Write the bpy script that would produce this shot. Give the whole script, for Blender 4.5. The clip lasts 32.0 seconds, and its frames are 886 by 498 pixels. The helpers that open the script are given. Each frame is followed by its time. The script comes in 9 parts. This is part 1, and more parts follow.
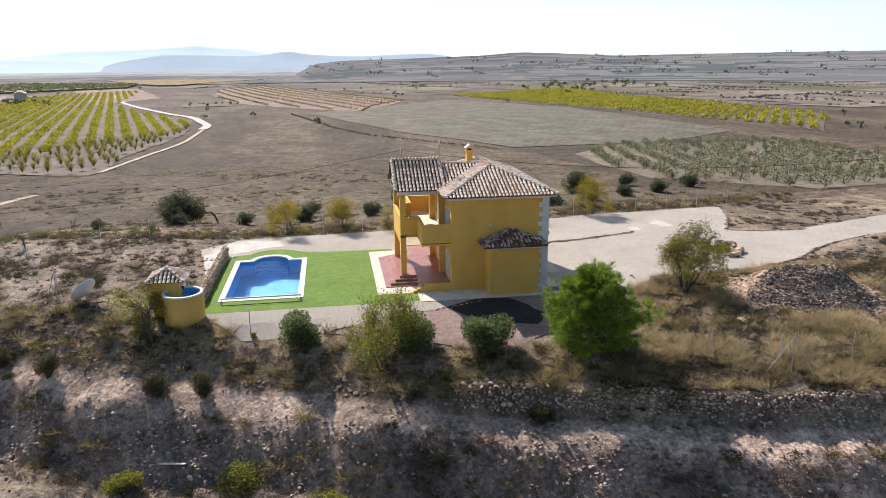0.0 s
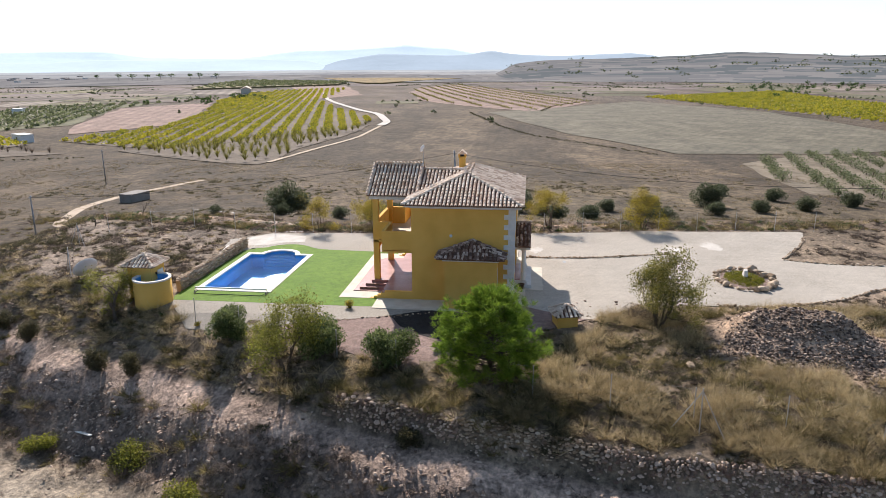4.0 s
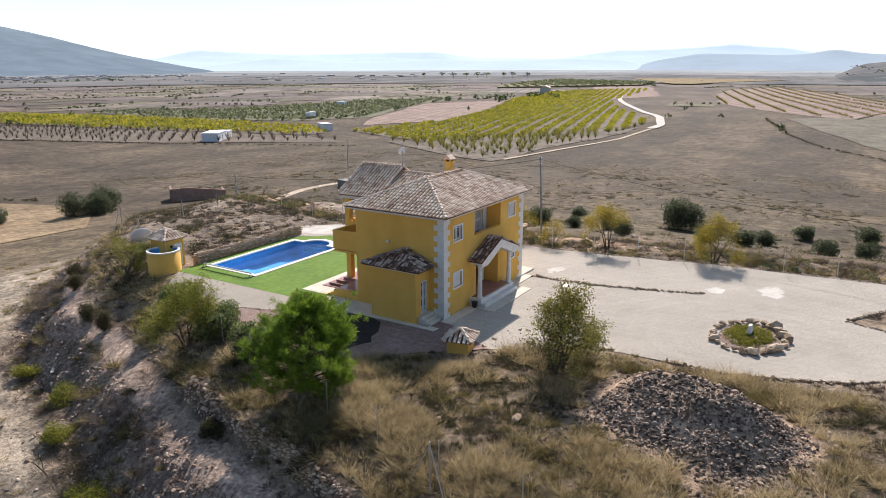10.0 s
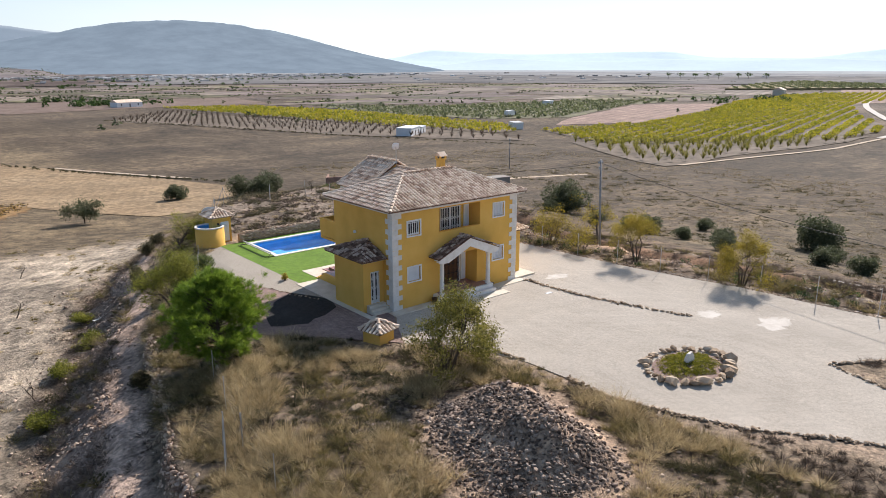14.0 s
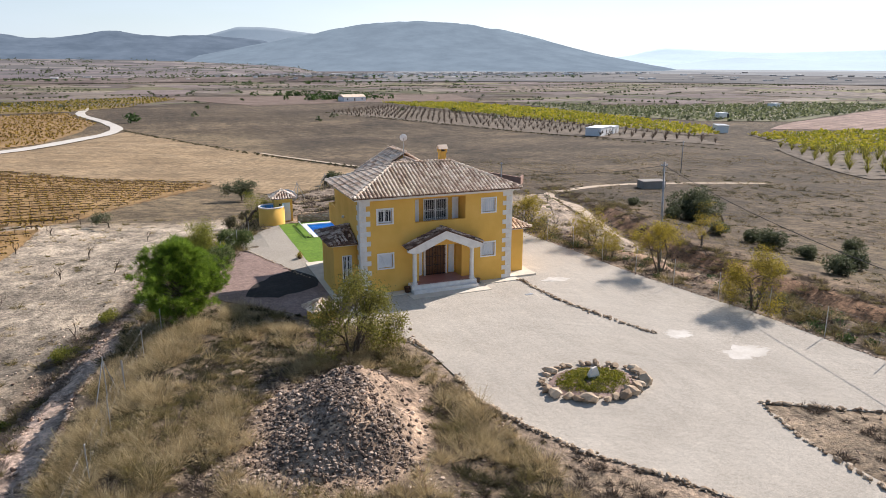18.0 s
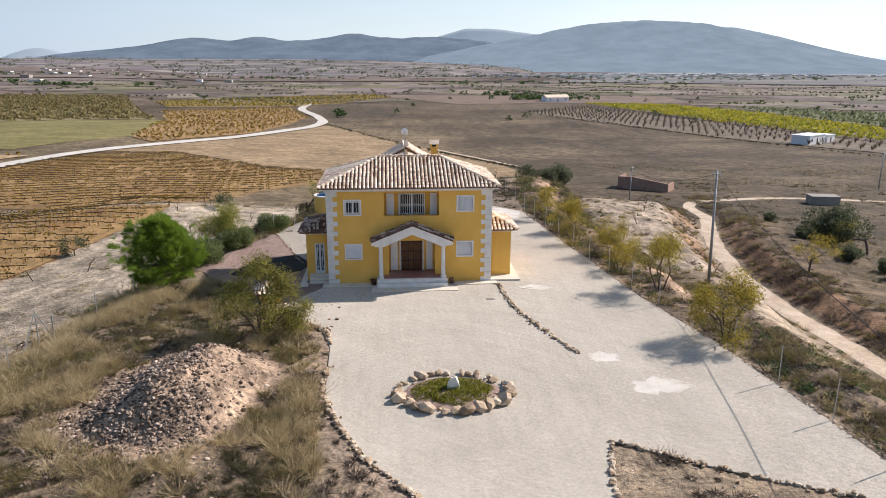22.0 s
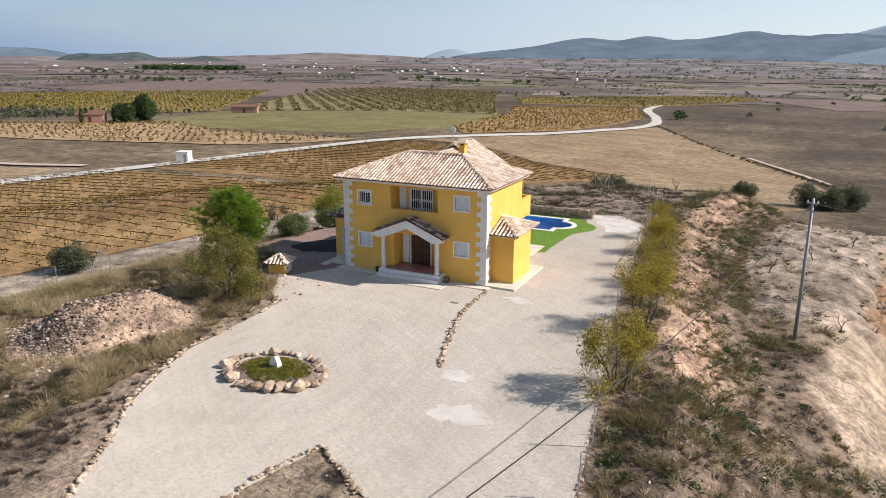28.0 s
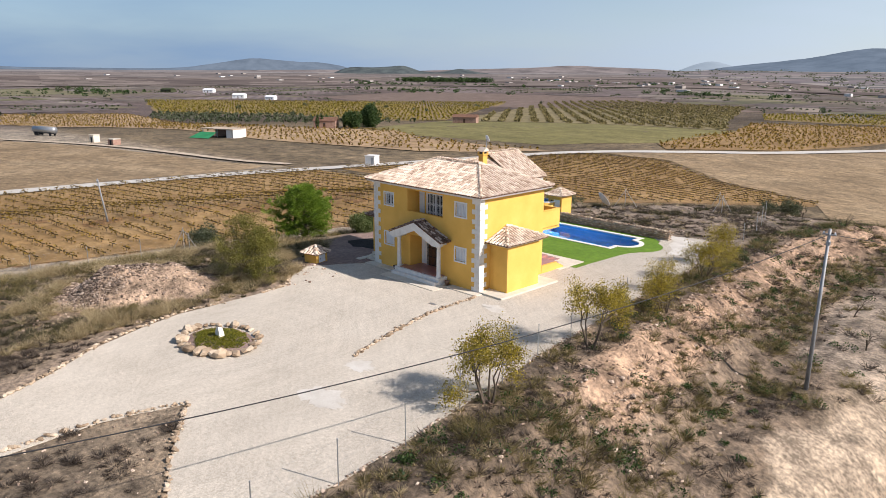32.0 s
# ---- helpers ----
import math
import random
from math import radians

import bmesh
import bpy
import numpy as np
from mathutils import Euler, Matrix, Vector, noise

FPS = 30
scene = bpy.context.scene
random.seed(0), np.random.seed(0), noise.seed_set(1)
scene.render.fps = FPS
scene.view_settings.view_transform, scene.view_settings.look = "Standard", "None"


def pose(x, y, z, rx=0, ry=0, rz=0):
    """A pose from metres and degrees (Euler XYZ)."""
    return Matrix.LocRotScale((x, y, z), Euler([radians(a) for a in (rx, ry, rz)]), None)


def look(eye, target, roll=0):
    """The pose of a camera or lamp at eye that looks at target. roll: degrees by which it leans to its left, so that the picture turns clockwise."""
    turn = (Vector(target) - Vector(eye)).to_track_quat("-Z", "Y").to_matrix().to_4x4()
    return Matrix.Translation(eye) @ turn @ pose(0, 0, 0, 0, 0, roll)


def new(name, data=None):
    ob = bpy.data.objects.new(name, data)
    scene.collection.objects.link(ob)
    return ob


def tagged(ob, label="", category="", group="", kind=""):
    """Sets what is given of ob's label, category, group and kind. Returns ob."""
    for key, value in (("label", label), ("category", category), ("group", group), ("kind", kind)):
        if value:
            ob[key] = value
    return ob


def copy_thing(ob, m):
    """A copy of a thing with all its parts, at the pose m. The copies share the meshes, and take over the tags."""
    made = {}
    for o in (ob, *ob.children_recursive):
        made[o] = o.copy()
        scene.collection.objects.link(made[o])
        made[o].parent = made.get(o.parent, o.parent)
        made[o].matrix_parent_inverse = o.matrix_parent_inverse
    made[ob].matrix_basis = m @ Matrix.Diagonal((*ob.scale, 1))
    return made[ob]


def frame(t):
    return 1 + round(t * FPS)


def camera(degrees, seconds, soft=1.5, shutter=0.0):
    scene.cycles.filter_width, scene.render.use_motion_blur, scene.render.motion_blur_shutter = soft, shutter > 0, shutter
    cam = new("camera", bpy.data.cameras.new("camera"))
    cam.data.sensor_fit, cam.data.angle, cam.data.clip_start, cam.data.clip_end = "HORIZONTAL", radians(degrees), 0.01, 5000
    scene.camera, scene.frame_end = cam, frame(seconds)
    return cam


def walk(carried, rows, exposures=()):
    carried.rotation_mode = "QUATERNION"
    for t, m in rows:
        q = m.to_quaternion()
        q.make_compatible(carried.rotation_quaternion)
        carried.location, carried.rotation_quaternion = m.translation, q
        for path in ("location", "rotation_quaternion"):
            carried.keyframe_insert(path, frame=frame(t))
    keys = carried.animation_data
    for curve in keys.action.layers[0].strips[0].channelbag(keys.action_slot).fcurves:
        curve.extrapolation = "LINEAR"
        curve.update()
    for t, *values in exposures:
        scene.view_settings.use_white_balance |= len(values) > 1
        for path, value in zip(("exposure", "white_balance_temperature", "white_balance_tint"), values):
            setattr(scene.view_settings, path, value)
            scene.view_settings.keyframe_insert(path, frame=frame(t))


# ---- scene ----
cam = camera(64.7, 32.0, 0.6)
ROWS = [
    (0.0, -45.51, 14.59, 15.48, -99.12, -15.11, 0.45),
    (0.5, -45.20, 12.68, 15.50, -97.04, -15.15, 0.46),
    (1.0, -44.90, 10.76, 15.53, -94.95, -15.18, 0.44),
    (1.5, -44.71, 8.87, 15.51, -92.92, -15.13, 0.41),
    (2.0, -44.56, 6.94, 15.51, -90.90, -15.10, 0.40),
    (2.5, -44.47, 5.02, 15.54, -88.91, -15.11, 0.35),
    (3.0, -44.42, 3.07, 15.54, -86.91, -15.08, 0.34),
    (3.5, -44.37, 1.13, 15.58, -84.93, -15.06, 0.30),
    (5.5, -43.44, -6.50, 15.67, -77.02, -15.00, 0.21),
    (6.0, -42.75, -8.21, 15.68, -74.94, -15.00, 0.21),
    (6.5, -41.90, -9.85, 15.72, -72.87, -15.02, 0.21),
    (7.0, -40.99, -11.51, 15.69, -70.78, -14.98, 0.21),
    (7.5, -40.04, -13.19, 15.67, -68.67, -14.95, 0.20),
    (8.0, -39.06, -14.90, 15.66, -66.56, -14.97, 0.19),
    (8.5, -38.05, -16.60, 15.62, -64.45, -14.96, 0.17),
    (9.0, -37.02, -18.31, 15.59, -62.33, -14.95, 0.16),
    (9.5, -35.98, -20.03, 15.61, -60.21, -14.97, 0.16),
    (10.0, -34.90, -21.75, 15.62, -58.05, -14.98, 0.15),
    (10.5, -33.80, -23.47, 15.61, -55.89, -14.98, 0.16),
    (11.0, -32.62, -25.12, 15.60, -53.66, -14.98, 0.16),
    (11.5, -31.42, -26.75, 15.58, -51.40, -14.97, 0.13),
    (12.0, -30.18, -28.31, 15.57, -49.14, -14.98, 0.08),
    (12.5, -28.88, -29.84, 15.55, -46.87, -14.97, 0.04),
    (13.0, -27.53, -31.37, 15.51, -44.60, -14.96, 0.08),
    (13.5, -26.18, -32.89, 15.52, -42.33, -14.98, 0.05),
    (14.0, -24.76, -34.35, 15.48, -40.07, -14.98, 0.05),
    (14.5, -23.31, -35.78, 15.45, -37.79, -15.01, 0.04),
    (16.5, -16.91, -40.47, 15.31, -28.77, -15.06, -0.02),
    (17.0, -15.19, -41.38, 15.24, -26.52, -15.06, -0.03),
    (17.5, -13.40, -42.19, 15.18, -24.28, -15.07, -0.03),
    (18.0, -11.56, -42.88, 15.12, -22.03, -15.08, -0.05),
    (18.5, -9.70, -43.48, 15.05, -19.82, -15.06, -0.03),
    (19.0, -7.78, -44.00, 14.99, -17.61, -15.05, -0.04),
    (19.5, -5.84, -44.47, 14.95, -15.39, -15.04, -0.07),
    (20.0, -3.87, -44.85, 14.89, -13.18, -15.04, -0.06),
    (20.5, -1.88, -45.13, 14.81, -10.97, -15.04, -0.08),
    (21.0, 0.12, -45.37, 14.74, -8.77, -15.05, -0.10),
    (21.5, 2.16, -45.57, 14.69, -6.57, -15.04, -0.10),
    (22.0, 4.19, -45.76, 14.67, -4.39, -15.05, -0.13),
    (22.5, 6.22, -45.90, 14.62, -2.15, -15.05, -0.15),
    (23.0, 8.27, -45.97, 14.58, 0.11, -15.05, -0.14),
    (23.5, 10.30, -45.93, 14.56, 2.34, -15.06, -0.16),
    (24.0, 12.31, -45.79, 14.51, 4.73, -15.05, -0.16),
    (24.5, 14.32, -45.51, 14.52, 7.30, -15.08, -0.20),
    (25.0, 16.31, -45.14, 14.51, 9.88, -15.09, -0.19),
    (25.5, 18.27, -44.68, 14.50, 12.53, -15.09, -0.17),
    (27.5, 25.91, -42.07, 14.64, 23.13, -15.15, -0.24),
    (28.0, 27.73, -41.28, 14.65, 25.77, -15.17, -0.22),
    (28.5, 29.56, -40.47, 14.63, 28.38, -15.19, -0.22),
    (29.0, 31.37, -39.64, 14.64, 30.98, -15.20, -0.21),
    (29.5, 33.17, -38.77, 14.62, 33.54, -15.23, -0.21),
    (30.0, 34.83, -37.91, 14.62, 35.92, -15.24, -0.21),
    (30.5, 36.60, -36.95, 14.58, 38.47, -15.26, -0.23),
    (31.0, 38.34, -35.89, 14.59, 40.92, -15.16, -0.21),
    (31.5, 39.98, -34.70, 14.57, 43.30, -14.77, -0.22),
    (32.0, 41.53, -33.35, 14.53, 45.62, -14.24, -0.23),
]
walk(cam, [(t, pose(x, y, z, 90 + pitch, roll, yaw)) for t, x, y, z, yaw, pitch, roll in ROWS],
     [(0.0, 0.56), (14.0, 0.50), (20.0, 0.51), (25.0, 0.43), (32.0, 0.38)])

# ---------------------------------------------------------------- light
SUN_AZ, SUN_EL = radians(69.1), radians(36.5)          # azimuth clockwise from +Y
world = bpy.data.worlds.new("sky")
world.use_nodes = True
scene.world = world
wn = world.node_tree.nodes
sky = wn.new("ShaderNodeTexSky")
sky.sky_type = "NISHITA"
sky.sun_disc = False
sky.sun_elevation, sky.sun_rotation = SUN_EL, SUN_AZ
sky.altitude, sky.air_density, sky.dust_density, sky.ozone_density = 500, 1.0, 0.3, 2.0
wn["Background"].inputs["Strength"].default_value = 0.082
wl = world.node_tree.links


def world_node(kind, **values):
    nd = wn.new(kind)
    for k, v in values.items():
        nd.inputs[k.replace("_", " ")].default_value = v
    return nd


tc = wn.new("ShaderNodeTexCoord")
mp = world_node("ShaderNodeMapping", Scale=(1.0, 1.0, 5.0))
cl = world_node("ShaderNodeTexNoise", Scale=2.2, Detail=7.0)
wl.new(tc.outputs["Generated"], mp.inputs["Vector"])
wl.new(mp.outputs[0], cl.inputs["Vector"])
cover_ = world_node("ShaderNodeMapRange", From_Min=0.40, From_Max=0.70, To_Min=0.0, To_Max=0.30)
wl.new(cl.outputs["Fac"], cover_.inputs["Value"])
# the haze thickens towards the horizon and whitens towards the sun
up = wn.new("ShaderNodeSeparateXYZ")
wl.new(tc.outputs["Generated"], up.inputs[0])
low = world_node("ShaderNodeMapRange", From_Min=0.0, From_Max=0.20, To_Min=0.82, To_Max=0.10)
wl.new(up.outputs["Z"], low.inputs["Value"])
amount = wn.new("ShaderNodeMath")
amount.operation, amount.use_clamp = "ADD", True
wl.new(low.outputs[0], amount.inputs[0])
wl.new(cover_.outputs[0], amount.inputs[1])
side = wn.new("ShaderNodeVectorMath")
side.operation = "DOT_PRODUCT"
wl.new(tc.outputs["Generated"], side.inputs[0])
side.inputs[1].default_value = (math.sin(SUN_AZ), math.cos(SUN_AZ), 0)
glow = world_node("ShaderNodeMapRange", From_Min=-0.7, From_Max=0.75, To_Min=0.0, To_Max=1.0)
wl.new(side.outputs["Value"], glow.inputs["Value"])
tint = wn.new("ShaderNodeMix")
tint.data_type = "RGBA"
wl.new(glow.outputs[0], tint.inputs[0])
tint.inputs[6].default_value, tint.inputs[7].default_value = (2.15, 3.3, 5.2, 1), (8.9, 9.7, 10.6, 1)
haze = wn.new("ShaderNodeMix")
haze.data_type = "RGBA"
wl.new(amount.outputs[0], haze.inputs[0])
wl.new(sky.outputs[0], haze.inputs[6])
wl.new(tint.outputs[2], haze.inputs[7])
wl.new(haze.outputs[2], wn["Background"].inputs["Color"])
sun = new("sun", bpy.data.lights.new("sun", "SUN"))
sun.data.energy, sun.data.angle, sun.data.color = 5.0, radians(0.55), (1.0, 0.91, 0.855)
sun_dir = Vector((math.sin(SUN_AZ) * math.cos(SUN_EL), math.cos(SUN_AZ) * math.cos(SUN_EL), math.sin(SUN_EL)))
sun.matrix_world = look(sun_dir * 60, (0, 0, 0))

# ---------------------------------------------------------------- builders


class Mesh:
    """Collects vertices and faces for one mesh."""

    def __init__(self):
        self.v, self.f = [], []

    def add(self, verts, faces):
        n = len(self.v)
        self.v.extend(tuple(p) for p in verts)
        self.f.extend(tuple(i + n for i in q) for q in faces)
        return self

    def box(self, x0, x1, y0, y1, z0, z1, c=0.0):
        """A box, with its edges chamfered by c."""
        if c <= 0:
            return self.add([(x, y, z) for z in (z0, z1) for y in (y0, y1) for x in (x0, x1)],
                            [(0, 2, 3, 1), (4, 5, 7, 6), (0, 1, 5, 4), (2, 6, 7, 3), (0, 4, 6, 2), (1, 3, 7, 5)])
        X, Y, Z = (x0, x1), (y0, y1), (z0, z1)
        vs, idx = [], {}
        for i in (0, 1):
            for j in (0, 1):
                for k in (0, 1):
                    sx, sy, sz = c * (1 - 2 * i), c * (1 - 2 * j), c * (1 - 2 * k)
                    for a, off in enumerate(((0, sy, sz), (sx, 0, sz), (sx, sy, 0))):
                        idx[i, j, k, a] = len(vs)
                        vs.append((X[i] + off[0], Y[j] + off[1], Z[k] + off[2]))
        fs = []
        for i in (0, 1):
            q = [idx[i, j, k, 0] for j, k in ((0, 0), (1, 0), (1, 1), (0, 1))]
            fs.append(q if i else q[::-1])
            q = [idx[j, i, k, 1] for j, k in ((0, 0), (1, 0), (1, 1), (0, 1))]
            fs.append(q[::-1] if i else q)
            q = [idx[j, k, i, 2] for j, k in ((0, 0), (1, 0), (1, 1), (0, 1))]
            fs.append(q if i else q[::-1])
        for a in (0, 1):
            for b in (0, 1):
                fs.append([idx[a, b, 0, 0], idx[a, b, 0, 1], idx[a, b, 1, 1], idx[a, b, 1, 0]])
                fs.append([idx[a, 0, b, 0], idx[a, 0, b, 2], idx[a, 1, b, 2], idx[a, 1, b, 0]])
                fs.append([idx[0, a, b, 1], idx[0, a, b, 2], idx[1, a, b, 2], idx[1, a, b, 1]])
                for k in (0, 1):
                    fs.append([idx[a, b, k, 0], idx[a, b, k, 1], idx[a, b, k, 2]])
        return self.add(vs, fs)

    def tube(self, pts, radii, n=6, cap=True):
        """A round bar along points."""
        pts = [Vector(p) for p in pts]
        if not hasattr(radii, "__len__"):
            radii = [radii] * len(pts)
        rings = []
        for i, p in enumerate(pts):
            d = (pts[min(i + 1, len(pts) - 1)] - pts[max(i - 1, 0)]).normalized()
            a = d.orthogonal().normalized() if abs(d.z) < 0.95 else Vector((1, 0, 0))
            a = (a - d * a.dot(d)).normalized()
            b = d.cross(a)
            rings.append([p + (a * math.cos(2 * math.pi * k / n) + b * math.sin(2 * math.pi * k / n)) * radii[i] for k in range(n)])
        vs = [v for r in rings for v in r]
        fs = [(i * n + k, i * n + (k + 1) % n, (i + 1) * n + (k + 1) % n, (i + 1) * n + k) for i in range(len(pts) - 1) for k in range(n)]
        if cap:
            fs += [tuple(range(n))[::-1], tuple((len(pts) - 1) * n + k for k in range(n))]
        return self.add(vs, fs)

    def lathe(self, profile, n=20, centre=(0, 0, 0)):
        """A turned form from (radius, height) pairs."""
        cx, cy, cz = centre
        vs = [(cx + r * math.cos(2 * math.pi * k / n), cy + r * math.sin(2 * math.pi * k / n), cz + z) for r, z in profile for k in range(n)]
        fs = [(i * n + k, i * n + (k + 1) % n, (i + 1) * n + (k + 1) % n, (i + 1) * n + k) for i in range(len(profile) - 1) for k in range(n)]
        return self.add(vs, fs)

    def prism(self, outline, z0, z1):
        """An upright prism over a plan outline (anticlockwise)."""
        n = len(outline)
        vs = [(x, y, z0) for x, y in outline] + [(x, y, z1) for x, y in outline]
        fs = [tuple(range(n))[::-1], tuple(range(n, 2 * n))] + [(k, (k + 1) % n, n + (k + 1) % n, n + k) for k in range(n)]
        return self.add(vs, fs)

    def grid_solid(self, xs, ys, zs, solid):
        """The outer faces of all cells between the cuts for which solid(x, y, z) holds at the centre."""
        nx, ny, nz = len(xs) - 1, len(ys) - 1, len(zs) - 1
        s = np.zeros((nx + 2, ny + 2, nz + 2), bool)
        for i in range(nx):
            for j in range(ny):
                for k in range(nz):
                    s[i + 1, j + 1, k + 1] = solid((xs[i] + xs[i + 1]) / 2, (ys[j] + ys[j + 1]) / 2, (zs[k] + zs[k + 1]) / 2)
        ids, vs, fs = {}, [], []

        def vid(i, j, k):
            if (i, j, k) not in ids:
                ids[i, j, k] = len(vs)
                vs.append((xs[i], ys[j], zs[k]))
            return ids[i, j, k]
        for i in range(nx):
            for j in range(ny):
                for k in range(nz):
                    if not s[i + 1, j + 1, k + 1]:
                        continue
                    if not s[i, j + 1, k + 1]:
                        fs.append((vid(i, j, k), vid(i, j, k + 1), vid(i, j + 1, k + 1), vid(i, j + 1, k)))
                    if not s[i + 2, j + 1, k + 1]:
                        fs.append((vid(i + 1, j, k), vid(i + 1, j + 1, k), vid(i + 1, j + 1, k + 1), vid(i + 1, j, k + 1)))
                    if not s[i + 1, j, k + 1]:
                        fs.append((vid(i, j, k), vid(i + 1, j, k), vid(i + 1, j, k + 1), vid(i, j, k + 1)))
                    if not s[i + 1, j + 2, k + 1]:
                        fs.append((vid(i, j + 1, k), vid(i, j + 1, k + 1), vid(i + 1, j + 1, k + 1), vid(i + 1, j + 1, k)))
                    if not s[i + 1, j + 1, k]:
                        fs.append((vid(i, j, k), vid(i, j + 1, k), vid(i + 1, j + 1, k), vid(i + 1, j, k)))
                    if not s[i + 1, j + 1, k + 2]:
                        fs.append((vid(i, j, k + 1), vid(i + 1, j, k + 1), vid(i + 1, j + 1, k + 1), vid(i, j + 1, k + 1)))
        return self.add(vs, fs)

    def data(self, name, material, smooth=False):
        me = bpy.data.meshes.new(name)
        me.from_pydata(self.v, [], self.f)
        if smooth:
            me.polygons.foreach_set("use_smooth", [True] * len(me.polygons))
        for m in (material if isinstance(material, (list, tuple)) else [material]):
            me.materials.append(m)
        me.update()
        return me


def part(name, mesh, material, parent, label="", smooth=False):
    """One mesh object under a thing or a part, in the parent's own axes."""
    ob = new(name, mesh.data(name, material, smooth))
    ob.parent = parent
    if label:
        tagged(ob, label)
    return ob


def thing(name, at, label, category, group="", kind="", turn=0.0):
    """An Empty at the base of a thing, which parents its parts."""
    ob = new(name)
    ob.empty_display_size = 0.3
    ob.matrix_basis = pose(at[0], at[1], at[2], 0, 0, turn)
    return tagged(ob, label, category, group, kind)


def single(name, mesh, material, label, category, group="", kind="", smooth=False, at=None):
    """A thing that is one mesh."""
    ob = new(name, mesh.data(name, material, smooth))
    if at is not None:
        ob.location = at
    return tagged(ob, label, category, group, kind)


def arrays(name, verts, faces, material, smooth=False):
    """A mesh from numpy arrays of vertices and equal-sided faces."""
    me = bpy.data.meshes.new(name)
    k = faces.shape[1]
    me.vertices.add(len(verts))
    me.vertices.foreach_set("co", np.ascontiguousarray(verts, np.float32).ravel())
    me.loops.add(faces.size)
    me.loops.foreach_set("vertex_index", np.ascontiguousarray(faces, np.int32).ravel())
    me.polygons.add(len(faces))
    me.polygons.foreach_set("loop_start", np.arange(0, faces.size, k, dtype=np.int32))
    if smooth:
        me.polygons.foreach_set("use_smooth", np.ones(len(faces), bool))
    else:
        me.polygons.foreach_set("use_smooth", np.zeros(len(faces), bool))
    for m in (material if isinstance(material, (list, tuple)) else [material]):
        me.materials.append(m)
    me.update(calc_edges=True)
    return me


def vnoise(x, y, seed=0):
    """Smooth value noise in -1..1, one cell a metre."""
    x, y = np.asarray(x, float), np.asarray(y, float)
    xi, yi = np.floor(x).astype(np.int64), np.floor(y).astype(np.int64)
    u, v = x - xi, y - yi
    u, v = u * u * (3 - 2 * u), v * v * (3 - 2 * v)

    def h(a, b):
        n = (a * 374761393 + b * 668265263 + seed * 1442695041) & 0xFFFFFFFF
        n = ((n ^ (n >> 13)) * 1274126177) & 0xFFFFFFFF
        return ((n ^ (n >> 16)) & 0xFFFF) / 32767.5 - 1
    return (h(xi, yi) * (1 - u) + h(xi + 1, yi) * u) * (1 - v) + (h(xi, yi + 1) * (1 - u) + h(xi + 1, yi + 1) * u) * v


def fbm(x, y, seed=0, octaves=4):
    s, a, f = 0, 0.5, 1
    for o in range(octaves):
        s, a, f = s + a * vnoise(x * f, y * f, seed + o * 17), a / 2, f * 2.03
    return s


def ramp(x, a, b):
    t = np.clip((np.asarray(x, float) - a) / (b - a), 0, 1)
    return t * t * (3 - 2 * t)


def inside(x, y, poly):
    """Whether plan points lie in a polygon."""
    x, y = np.asarray(x, float), np.asarray(y, float)
    r = np.zeros(np.broadcast(x, y).shape, bool)
    n = len(poly)
    for i in range(n):
        (x0, y0), (x1, y1) = poly[i], poly[(i + 1) % n]
        if y0 == y1:
            continue
        r ^= ((y0 > y) != (y1 > y)) & (x < (x1 - x0) * (y - y0) / (y1 - y0) + x0)
    return r


def spline(points, step):
    """Points at even steps along a smooth line through plan points."""
    p = np.array(points, float)
    p = np.vstack([2 * p[0] - p[1], p, 2 * p[-1] - p[-2]])
    out = []
    for i in range(1, len(p) - 2):
        for t in np.linspace(0, 1, 24, endpoint=False):
            a, b, c, d = p[i - 1], p[i], p[i + 1], p[i + 2]
            out.append(0.5 * (2 * b + (c - a) * t + (2 * a - 5 * b + 4 * c - d) * t * t + (3 * b - a - 3 * c + d) * t ** 3))
    out.append(p[-2])
    out = np.array(out)
    s = np.r_[0, np.cumsum(np.hypot(*np.diff(out[:, :2], axis=0).T))]
    k = np.linspace(0, s[-1], max(2, int(s[-1] / step) + 1))
    return np.column_stack([np.interp(k, s, out[:, c]) for c in range(out.shape[1])])

